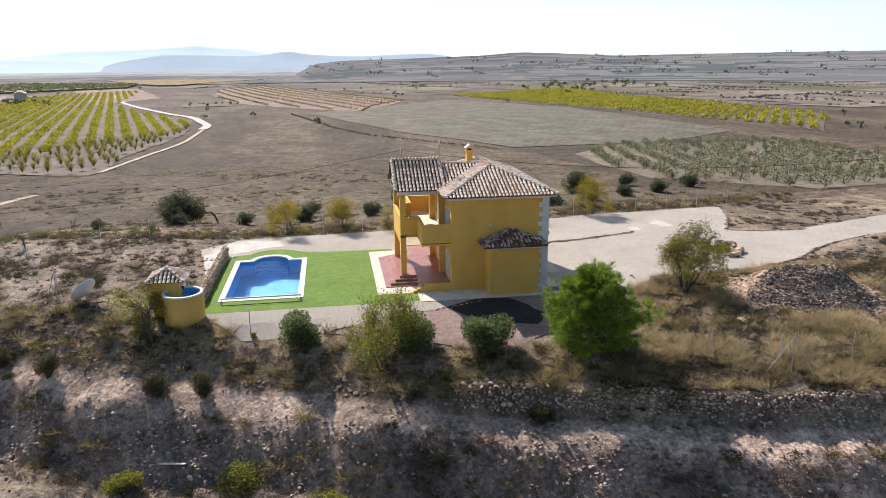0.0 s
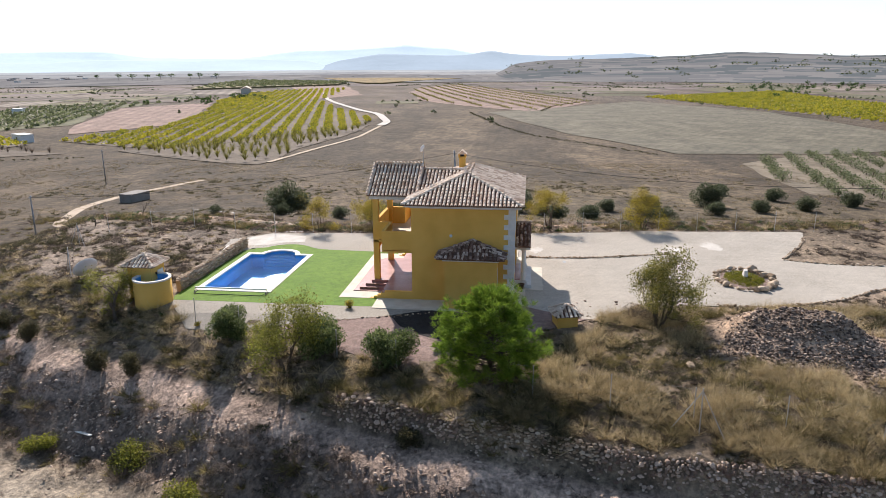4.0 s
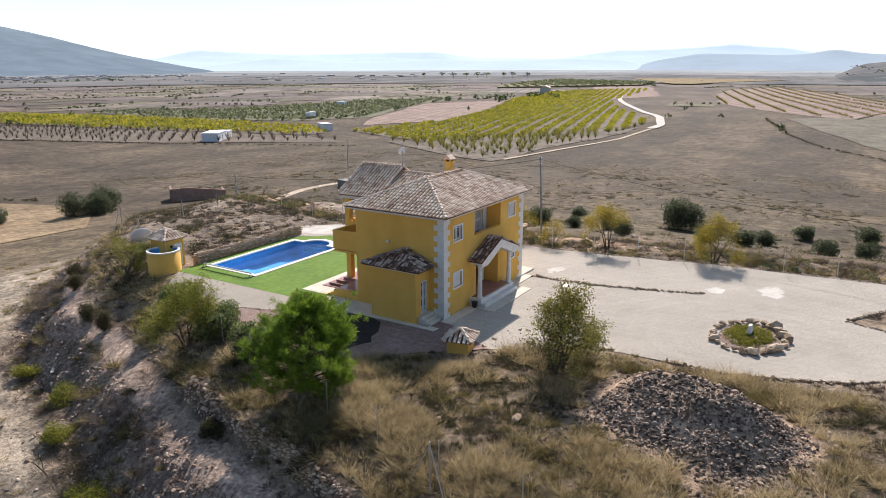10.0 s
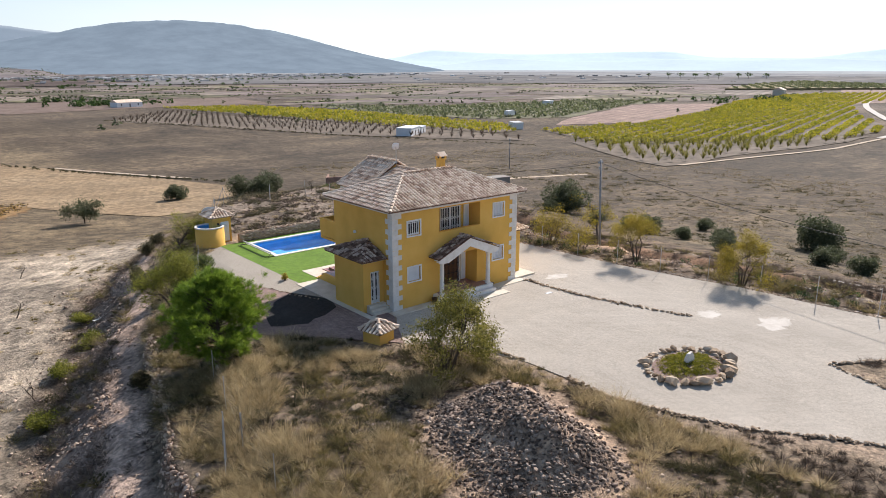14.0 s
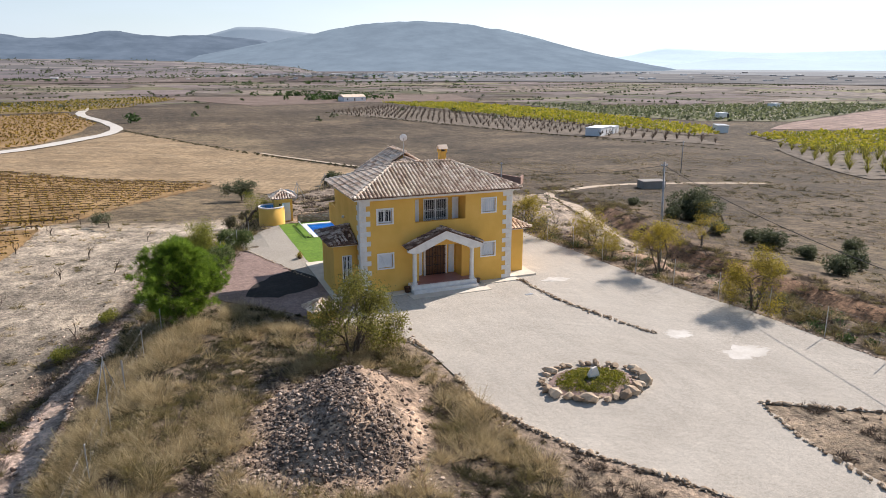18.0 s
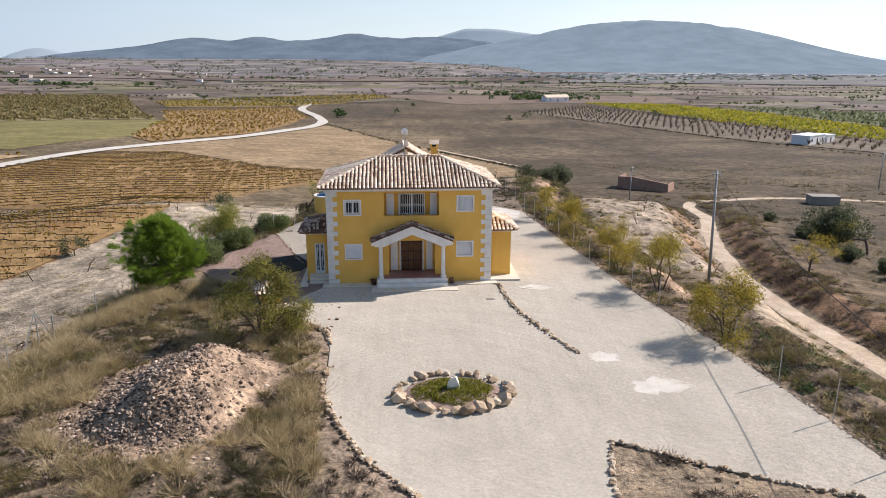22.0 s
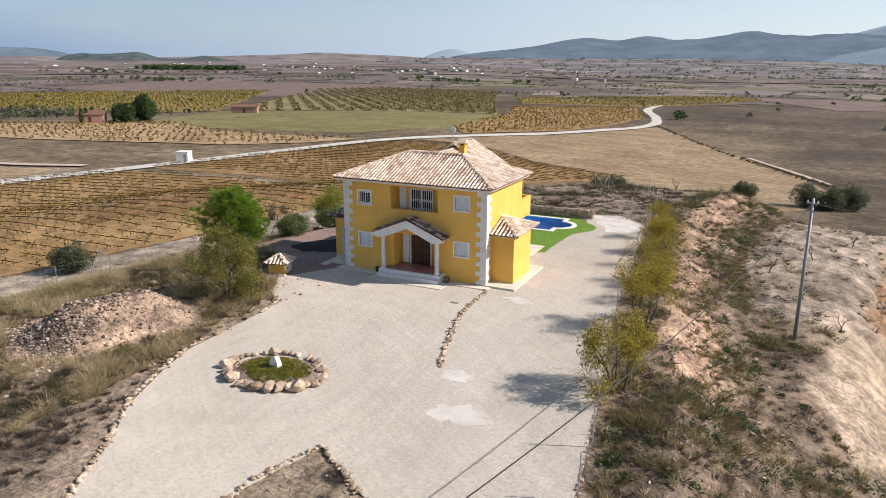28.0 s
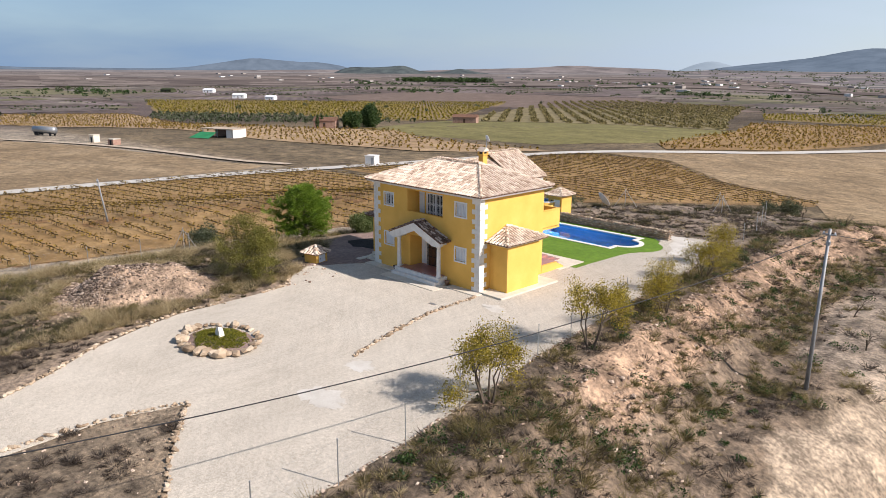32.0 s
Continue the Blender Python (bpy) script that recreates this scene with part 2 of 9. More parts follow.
# ---------------------------------------------------------------- materials
def material(name, dark, mid, light, scale=2.0, fine=30.0, bump=0.2, depth=0.02, rough=0.85, metal=0.0, spread=0.0, island=False, stops=(0.3, 0.5, 0.7), attribute="", mix_fine=0.45, streak=None):
    """Two scales of mottling between three colours, fine relief, and a shift from piece to piece."""
    m = bpy.data.materials.new(name)
    m.use_nodes = True
    nt = m.node_tree
    n, l = nt.nodes, nt.links
    bsdf = n["Principled BSDF"]
    geo = n.new("ShaderNodeNewGeometry")
    big, small = n.new("ShaderNodeTexNoise"), n.new("ShaderNodeTexNoise")
    big.inputs["Scale"].default_value, big.inputs["Detail"].default_value = scale, 6
    small.inputs["Scale"].default_value, small.inputs["Detail"].default_value = fine, 5
    small.inputs["Roughness"].default_value = 0.65
    for t in (big, small):
        l.new(geo.outputs["Position"], t.inputs["Vector"])
    blend = n.new("ShaderNodeMix")
    blend.inputs["Factor"].default_value = mix_fine
    l.new(big.outputs["Fac"], blend.inputs["A"])
    l.new(small.outputs["Fac"], blend.inputs["B"])
    value = blend.outputs["Result"]
    if spread:
        if island:
            rnd = geo.outputs["Random Per Island"]
        else:
            info = n.new("ShaderNodeObjectInfo")
            rnd = info.outputs["Random"]
        shift = n.new("ShaderNodeMath")
        shift.operation = "MULTIPLY_ADD"
        l.new(rnd, shift.inputs[0])
        shift.inputs[1].default_value, shift.inputs[2].default_value = spread, -spread / 2
        add = n.new("ShaderNodeMath")
        add.operation = "ADD"
        l.new(value, add.inputs[0])
        l.new(shift.outputs[0], add.inputs[1])
        value = add.outputs[0]
    cr = n.new("ShaderNodeValToRGB")
    e = cr.color_ramp.elements
    e[0].position, e[0].color = stops[0], (*dark, 1)
    e[1].position, e[1].color = stops[2], (*light, 1)
    k = e.new(stops[1])
    k.color = (*mid, 1)
    l.new(value, cr.inputs["Fac"])
    colour = cr.outputs["Color"]
    if streak:                                         # wheel marks and drags along one direction
        sm, st, sr, sx_ = n.new("ShaderNodeMapping"), n.new("ShaderNodeTexNoise"), n.new("ShaderNodeMapRange"), n.new("ShaderNodeMix")
        sm.inputs["Scale"].default_value, sm.inputs["Rotation"].default_value = (streak[0], streak[1], 1), (0, 0, streak[2])
        st.inputs["Scale"].default_value, st.inputs["Detail"].default_value = 1.0, 5
        sr.inputs["From Min"].default_value, sr.inputs["From Max"].default_value, sr.inputs["To Min"].default_value, sr.inputs["To Max"].default_value = 0.36, 0.64, 0.955, 1.025
        sx_.data_type, sx_.blend_type = "RGBA", "MULTIPLY"
        sx_.inputs[0].default_value = 1.0
        l.new(geo.outputs["Position"], sm.inputs["Vector"])
        l.new(sm.outputs[0], st.inputs["Vector"])
        l.new(st.outputs["Fac"], sr.inputs["Value"])
        l.new(colour, sx_.inputs[6])
        l.new(sr.outputs[0], sx_.inputs[7])
        colour = sx_.outputs[2]
    if attribute:
        at = n.new("ShaderNodeAttribute")
        at.attribute_name = attribute
        mul = n.new("ShaderNodeMix")
        mul.data_type, mul.blend_type = "RGBA", "MULTIPLY"
        mul.inputs[0].default_value = 1.0
        l.new(colour, mul.inputs[6])
        l.new(at.outputs["Color"], mul.inputs[7])
        colour = mul.outputs[2]
    l.new(colour, bsdf.inputs["Base Color"])
    bsdf.inputs["Roughness"].default_value, bsdf.inputs["Metallic"].default_value = rough, metal
    bsdf.inputs["Specular IOR Level"].default_value = 0.3
    if bump:
        b = n.new("ShaderNodeBump")
        b.inputs["Strength"].default_value, b.inputs["Distance"].default_value = bump, depth
        l.new(small.outputs["Fac"], b.inputs["Height"])
        l.new(b.outputs["Normal"], bsdf.inputs["Normal"])
    return m


def tone(m, vector, scale, lo, hi, detail, rough, span, name="ShaderNodeTexNoise"):
    """Multiplies a material's colour by a noise between lo and hi; returns the noise."""
    n, l = m.node_tree.nodes, m.node_tree.links
    src = n["Principled BSDF"].inputs["Base Color"].links[0].from_socket
    nz, mr, mx = n.new(name), n.new("ShaderNodeMapRange"), n.new("ShaderNodeMix")
    nz.inputs["Scale"].default_value = scale
    nz.inputs["Detail"].default_value = detail
    if name == "ShaderNodeTexNoise":
        nz.inputs["Roughness"].default_value = rough
    l.new(vector, nz.inputs["Vector"])
    mr.inputs["From Min"].default_value, mr.inputs["From Max"].default_value = span
    mr.inputs["To Min"].default_value, mr.inputs["To Max"].default_value = lo, hi
    mx.data_type, mx.blend_type = "RGBA", "MULTIPLY"
    mx.inputs[0].default_value = 1.0
    l.new(nz.outputs["Fac"], mr.inputs["Value"])
    l.new(src, mx.inputs[6])
    l.new(mr.outputs[0], mx.inputs[7])
    l.new(mx.outputs[2], n["Principled BSDF"].inputs["Base Color"])
    return nz


def mapped(m, stretch=(1, 1, 1), turn=0.0):
    """World positions, stretched and turned about the upright."""
    n, l = m.node_tree.nodes, m.node_tree.links
    geo, mp_ = n.new("ShaderNodeNewGeometry"), n.new("ShaderNodeMapping")
    mp_.vector_type = "TEXTURE"
    mp_.inputs["Scale"].default_value, mp_.inputs["Rotation"].default_value = stretch, (0, 0, radians(turn))
    l.new(geo.outputs["Position"], mp_.inputs["Vector"])
    return mp_.outputs[0]


def weather(m, scale, lo, hi, detail=9, rough=0.72, span=(0.38, 0.62), stretch=(1, 1, 1), turn=0.0):
    """Stains and tufts at every size from 1 / scale downwards."""
    tone(m, mapped(m, stretch, turn), scale, lo, hi, detail, rough, span)
    return m


def furrows(m, gap, lo, hi, turn, waver=1.2):
    """Tilled lines that run along a bearing, gap metres apart."""
    nz = tone(m, mapped(m, (1, 1, 1), turn), 0.314 / gap, lo, hi, 2, 0, (0.15, 0.85), "ShaderNodeTexWave")
    nz.bands_direction = "Y"
    nz.inputs["Distortion"].default_value, nz.inputs["Detail Scale"].default_value = waver, 0.6
    return m


def wheel_rings(m, centre, lo, hi):
    """Curved wheel marks round a turning place."""
    n, l = m.node_tree.nodes, m.node_tree.links
    geo, dist, comb, ang = n.new("ShaderNodeNewGeometry"), n.new("ShaderNodeVectorMath"), n.new("ShaderNodeCombineXYZ"), n.new("ShaderNodeVectorMath")
    dist.operation, ang.operation = "DISTANCE", "SCALE"
    dist.inputs[1].default_value = centre
    ang.inputs["Scale"].default_value = 0.05
    l.new(geo.outputs["Position"], dist.inputs[0])
    l.new(geo.outputs["Position"], ang.inputs[0])
    l.new(dist.outputs["Value"], comb.inputs["X"])
    add = n.new("ShaderNodeVectorMath")
    l.new(comb.outputs[0], add.inputs[0])
    l.new(ang.outputs[0], add.inputs[1])
    tone(m, add.outputs[0], 1.5, lo, hi, 3, 0.6, (0.36, 0.64))
    return m


def leafy(name, dark, mid, light, spread=0.5, scale=1.2):
    """Leaves: thin, lit through a little, varied from leaf to leaf."""
    m = material(name, dark, mid, light, scale, 9.0, 0, 0, 0.6, 0, spread, True, (0.25, 0.5, 0.75))
    n, l = m.node_tree.nodes, m.node_tree.links
    bsdf, out = n["Principled BSDF"], n["Material Output"]
    tr, mixer = n.new("ShaderNodeBsdfTranslucent"), n.new("ShaderNodeMixShader")
    src = bsdf.inputs["Base Color"].links[0].from_socket
    l.new(src, tr.inputs["Color"])
    mixer.inputs["Fac"].default_value = 0.46
    l.new(bsdf.outputs[0], mixer.inputs[1])
    l.new(tr.outputs[0], mixer.inputs[2])
    l.new(mixer.outputs[0], out.inputs["Surface"])
    return m


M_YELLOW = material("yellow_render", (0.66, 0.37, 0.075), (0.77, 0.455, 0.105), (0.84, 0.525, 0.145), 0.7, 24, 0.12, 0.01, 0.9, stops=(0.25, 0.5, 0.75), mix_fine=0.3)
M_TRIM = material("white_painted_trim", (0.62, 0.59, 0.55), (0.74, 0.71, 0.67), (0.82, 0.80, 0.77), 2.5, 30, 0.1, 0.006, 0.7)
M_WHITE = material("white_lacquer", (0.70, 0.71, 0.72), (0.78, 0.79, 0.80), (0.84, 0.84, 0.85), 3, 40, 0, 0, 0.4)
M_SHUTTER = material("pale_blind", (0.60, 0.63, 0.67), (0.70, 0.73, 0.77), (0.78, 0.80, 0.83), 2, 30, 0.05, 0.004, 0.6)
M_TILE = material("terracotta_tile", (0.30, 0.19, 0.13), (0.62, 0.475, 0.36), (0.82, 0.71, 0.59), 1.1, 26, 0.25, 0.008, 0.88, spread=0.30, island=True, stops=(0.26, 0.44, 0.66))
M_TILE_ONE = material("terracotta_single_tile", (0.30, 0.19, 0.13), (0.62, 0.475, 0.36), (0.82, 0.71, 0.59), 1.1, 26, 0.25, 0.008, 0.88, spread=0.30, stops=(0.26, 0.44, 0.66))
# deck brown darkened to paint the shade in the channels between tiles
M_DECK = material("shaded_tile_channel", (0.07, 0.035, 0.025), (0.17, 0.09, 0.06), (0.30, 0.18, 0.12), 3.0, 22, 0.3, 0.01, 0.9)
M_TILE_OLD = material("old_dark_tile", (0.10, 0.06, 0.043), (0.28, 0.175, 0.13), (0.74, 0.61, 0.50), 3.0, 26, 0.25, 0.008, 0.9, spread=0.5, island=True, stops=(0.25, 0.5, 0.8))
M_FLOOR = material("red_floor_tile", (0.28, 0.12, 0.10), (0.38, 0.185, 0.16), (0.47, 0.26, 0.23), 1.2, 18, 0.05, 0.003, 0.28)
M_SLAB = material("pale_paving", (0.52, 0.46, 0.37), (0.64, 0.58, 0.48), (0.74, 0.69, 0.60), 1.2, 20, 0.15, 0.006, 0.85)
# brown of pots and chairs, also used as painted shade on the terrace risers
M_STEP = material("brown_ware_and_step_shade", (0.16, 0.09, 0.055), (0.24, 0.14, 0.09), (0.34, 0.21, 0.14), 2, 25, 0.1, 0.005, 0.7)
M_GRAVEL = material("pale_gravel", (0.415, 0.366, 0.30), (0.515, 0.46, 0.386), (0.605, 0.55, 0.472), 0.35, 22, 0.5, 0.02, 0.95, stops=(0.40, 0.5, 0.60), mix_fine=0.85, streak=(2.2, 0.22, 0.1))
weather(M_GRAVEL, 6.0, 0.70, 1.20, 9, 0.92, (0.38, 0.61))
weather(M_GRAVEL, 0.10, 0.93, 1.05, 4, 0.6)
wheel_rings(M_GRAVEL, (6.9, -16.7, 0), 0.965, 1.02)
M_GRAVEL.node_tree.nodes["Principled BSDF"].inputs["Diffuse Roughness"].default_value = 0.22      # loose stones throw light back
M_GRAVEL.node_tree.nodes["Principled BSDF"].inputs["Specular IOR Level"].default_value = 0.15
weather(M_GRAVEL, 1.6, 0.945, 1.035, 6, 0.75, (0.38, 0.62), (6, 0.5, 1), -38)
M_CHALK = material("white_chalk", (0.46, 0.42, 0.365), (0.58, 0.54, 0.48), (0.70, 0.67, 0.62), 1.0, 12, 0.8, 0.04, 0.95)
M_REDGRAVEL = weather(material("reddish_gravel", (0.15, 0.102, 0.087), (0.26, 0.182, 0.155), (0.37, 0.275, 0.235), 0.5, 9, 0.9, 0.04, 0.95, mix_fine=0.6), 3.0, 0.7, 1.25, 8, 0.8)
M_DARKGRAVEL = weather(material("near_black_gravel", (0.012, 0.011, 0.011), (0.024, 0.021, 0.02), (0.045, 0.038, 0.035), 0.8, 14, 0.9, 0.04, 0.95), 4.0, 0.6, 1.4, 8, 0.8)
M_LAWN = weather(material("artificial_turf", (0.072, 0.145, 0.011), (0.115, 0.208, 0.018), (0.16, 0.26, 0.03), 0.5, 60, 0.6, 0.02, 0.9, mix_fine=0.6), 2.0, 0.84, 1.14, 8, 0.8)
M_APRON = weather(material("grey_tan_gravel", (0.25, 0.22, 0.18), (0.335, 0.30, 0.25), (0.42, 0.382, 0.325), 0.35, 22, 0.5, 0.02, 0.95, stops=(0.40, 0.5, 0.60), mix_fine=0.85), 6.0, 0.78, 1.2, 8, 0.85)
M_LINER = material("blue_pool_tile", (0.07, 0.27, 0.56), (0.105, 0.35, 0.68), (0.15, 0.43, 0.77), 1.0, 14, 0, 0, 0.3)
M_COPING = material("pale_coping", (0.66, 0.62, 0.55), (0.75, 0.71, 0.65), (0.82, 0.79, 0.74), 2, 22, 0.1, 0.005, 0.8)
M_STONE = material("pale_limestone", (0.20, 0.14, 0.09), (0.40, 0.30, 0.205), (0.60, 0.49, 0.37), 2.2, 18, 0.5, 0.03, 0.9, spread=0.45, stops=(0.25, 0.5, 0.75))
M_STONES = material("limestone_rubble", (0.15, 0.10, 0.075), (0.35, 0.255, 0.19), (0.62, 0.49, 0.385), 2.2, 18, 0.5, 0.03, 0.92, spread=0.7, island=True, stops=(0.2, 0.5, 0.82))
M_METAL = material("galvanised_steel", (0.30, 0.31, 0.32), (0.40, 0.41, 0.42), (0.50, 0.51, 0.52), 4, 40, 0, 0, 0.45, 0.7)
M_POLE = material("grey_steel_pole", (0.22, 0.23, 0.24), (0.30, 0.31, 0.32), (0.38, 0.39, 0.40), 2, 25, 0, 0, 0.6, 0.4)
M_CABLE = material("black_cable", (0.015, 0.015, 0.017), (0.022, 0.022, 0.024), (0.03, 0.03, 0.03), 5, 30, 0, 0, 0.6)
M_DARKWOOD = material("dark_wood", (0.035, 0.018, 0.010), (0.07, 0.035, 0.02), (0.12, 0.06, 0.035), 3, 30, 0.1, 0.004, 0.5)
M_DOORWOOD = material("brown_door_wood", (0.09, 0.035, 0.015), (0.16, 0.07, 0.03), (0.24, 0.11, 0.05), 3, 30, 0.1, 0.004, 0.5)
M_BARK = material("grey_brown_bark", (0.05, 0.037, 0.027), (0.10, 0.077, 0.058), (0.17, 0.135, 0.105), 5, 40, 0.6, 0.02, 0.95)
M_BRICK = material("weathered_brick", (0.22, 0.13, 0.098), (0.33, 0.205, 0.158), (0.43, 0.295, 0.235), 1.2, 10, 0.4, 0.03, 0.95)
M_CONCRETE = material("grey_concrete", (0.19, 0.175, 0.155), (0.27, 0.25, 0.225), (0.34, 0.32, 0.29), 0.8, 8, 0.3, 0.02, 0.9)
M_ROAD = material("pale_road", (0.42, 0.39, 0.345), (0.52, 0.485, 0.435), (0.60, 0.57, 0.52), 0.12, 2.0, 0.2, 0.05, 0.95)
M_DIRTROAD = material("dirt_track", (0.34, 0.26, 0.185), (0.47, 0.375, 0.28), (0.58, 0.49, 0.385), 0.6, 5, 0.7, 0.08, 0.97, stops=(0.36, 0.5, 0.64), mix_fine=0.55)
M_GRASS = leafy("dry_grass", (0.19, 0.142, 0.075), (0.43, 0.335, 0.18), (0.74, 0.61, 0.38), 0.5, 0.4)
M_SCRUB = leafy("grey_green_scrub", (0.034, 0.034, 0.016), (0.075, 0.07, 0.034), (0.15, 0.13, 0.07), 0.5, 0.6)
M_DEAD = leafy("dead_brush", (0.04, 0.03, 0.023), (0.095, 0.072, 0.056), (0.19, 0.152, 0.12), 0.5, 0.6)
M_BRUSH = leafy("grey_brown_brush", (0.07, 0.054, 0.042), (0.15, 0.118, 0.094), (0.27, 0.215, 0.172), 0.5, 0.6)
M_PINE = leafy("bright_pine_needles", (0.075, 0.125, 0.012), (0.17, 0.268, 0.028), (0.31, 0.42, 0.06), 0.5)
M_OLIVE = leafy("olive_leaves", (0.045, 0.058, 0.028), (0.09, 0.105, 0.055), (0.155, 0.17, 0.095), 0.5)
M_ALMOND = leafy("yellowing_leaves", (0.13, 0.105, 0.018), (0.31, 0.245, 0.033), (0.52, 0.41, 0.055), 0.6)
M_THIN = leafy("thin_olive_brown_leaves", (0.082, 0.08, 0.018), (0.195, 0.185, 0.04), (0.34, 0.31, 0.07), 0.6)
M_SAGE = leafy("sage_olive_leaves", (0.08, 0.095, 0.045), (0.15, 0.17, 0.085), (0.24, 0.26, 0.14), 0.5)
M_GOLDVINE = leafy("golden_green_vine_leaves", (0.10, 0.085, 0.012), (0.22, 0.18, 0.022), (0.36, 0.28, 0.04), 0.7)
M_OLEANDER = leafy("oleander_leaves", (0.055, 0.08, 0.024), (0.128, 0.166, 0.055), (0.225, 0.265, 0.105), 0.6)
M_TUSSOCK = leafy("olive_tussock", (0.082, 0.070, 0.028), (0.185, 0.152, 0.060), (0.33, 0.268, 0.115), 0.5, 0.6)
M_BUSH = leafy("dark_green_leaves", (0.022, 0.045, 0.013), (0.05, 0.088, 0.025), (0.095, 0.145, 0.045), 0.5)
M_SUCCULENT = leafy("ground_cover", (0.08, 0.095, 0.012), (0.20, 0.20, 0.024), (0.34, 0.31, 0.043), 0.6)
M_VINE = leafy("autumn_vine_leaves", (0.075, 0.05, 0.010), (0.20, 0.125, 0.02), (0.37, 0.25, 0.035), 0.6, 0.15)
M_WILLOW = leafy("feathery_yellow_green_leaves", (0.10, 0.11, 0.018), (0.22, 0.225, 0.036), (0.37, 0.36, 0.064), 0.6)
M_FIELDGRASS = leafy("dull_field_grass", (0.10, 0.078, 0.045), (0.20, 0.158, 0.09), (0.33, 0.265, 0.155), 0.5, 0.1)
M_CITRUS = leafy("yellow_orchard_leaves", (0.09, 0.13, 0.02), (0.34, 0.32, 0.03), (0.54, 0.45, 0.045), 0.35, 0.07)
M_GROUND = material("dry_earth", (0.48, 0.47, 0.46), (0.95, 0.95, 0.95), (1.50, 1.46, 1.40), 0.5, 4.0, 1.0, 0.14, 0.97, attribute="cover", stops=(0.39, 0.5, 0.61), mix_fine=0.58)
weather(M_GROUND, 0.16, 0.66, 1.30, 11, 0.78)
weather(M_GROUND, 0.75, 0.62, 1.14, 6, 0.75, (0.37, 0.54))
weather(M_GROUND, 0.035, 0.80, 1.20, 6, 0.6, (0.38, 0.62), (3.2, 1, 1), 20)


def glass(name, tint, rough=0.03):
    m = bpy.data.materials.new(name)
    m.use_nodes = True
    b = m.node_tree.nodes["Principled BSDF"]
    b.inputs["Base Color"].default_value = (*tint, 1)
    b.inputs["Roughness"].default_value, b.inputs["Transmission Weight"].default_value, b.inputs["IOR"].default_value = rough, 1.0, 1.12
    return m


M_WATER = glass("pool_water", (0.62, 0.90, 1.0), 0.0)
M_PANE = material("dark_window_glass", (0.02, 0.024, 0.03), (0.03, 0.036, 0.045), (0.045, 0.05, 0.06), 1, 8, 0, 0, 0.08)

# ---------------------------------------------------------------- the lie of the land
WEST_EDGE = [(-60, -21), (-30, -19.2), (-12, -17.3), (-5, -16.3), (2, -14.2), (10, -12.1), (21, -7.4), (27.5, -6.0), (35.5, -1.5), (45, 6), (60, 20)]
EAST_EDGE = [(-60, 27), (-28, 23.6), (-19.4, 22.7), (-11.7, 21.7), (-4.4, 20.4), (10, 18.8), (23, 17.6), (35, 18.5), (45, 21), (60, 26)]


def west_edge(y):
    return np.interp(y, [p[0] for p in WEST_EDGE], [p[1] for p in WEST_EDGE])


def east_edge(y):
    return np.interp(y, [p[0] for p in EAST_EDGE], [p[1] for p in EAST_EDGE])


def track_x(y):
    return np.interp(y, [-60, -20, -5, 0, 10, 20, 28, 37, 46, 58, 67, 80], [40, 37.5, 37.6, 38.5, 39.8, 41.4, 42.8, 45.0, 48.6, 53.6, 56, 58])


def far_base(x, y):
    """The wide plain: it falls away to the east and north."""
    r = np.hypot(x - 5, y - 5)
    east = np.interp(r, [20, 40, 68, 160, 270, 350, 800, 1600, 5000], [-3.5, -5.5, -9.0, -14.0, -17.0, -17.0, -22.0, -24.5, -26.0])
    west = np.interp(r, [20, 40, 110, 250, 350, 800, 1600, 5000], [-5.0, -6.0, -6.9, -8.3, -12.5, -19.0, -24.5, -26.0])
    ang = np.arctan2(y - 5, x - 5)
    k = ramp(np.abs(ang), radians(80), radians(125))
    rise = np.interp(r, [700, 1200, 2200, 3500, 5000], [0, 8, 22, 37, 44]) * ramp(ang, radians(98), radians(118))
    return east * (1 - k) + west * k + rise


def heap_d(x, y):
    """Metres from the crest of the rubble heap."""
    ax, ay, bx, by = -4.3, -14.6, -5.3, -17.9
    t = np.clip(((x - ax) * (bx - ax) + (y - ay) * (by - ay)) / ((bx - ax) ** 2 + (by - ay) ** 2), 0, 1)
    return np.hypot((x - ax - t * (bx - ax)) * np.where(x < -4.7, 0.74, 1.0), y - ay - t * (by - ay))


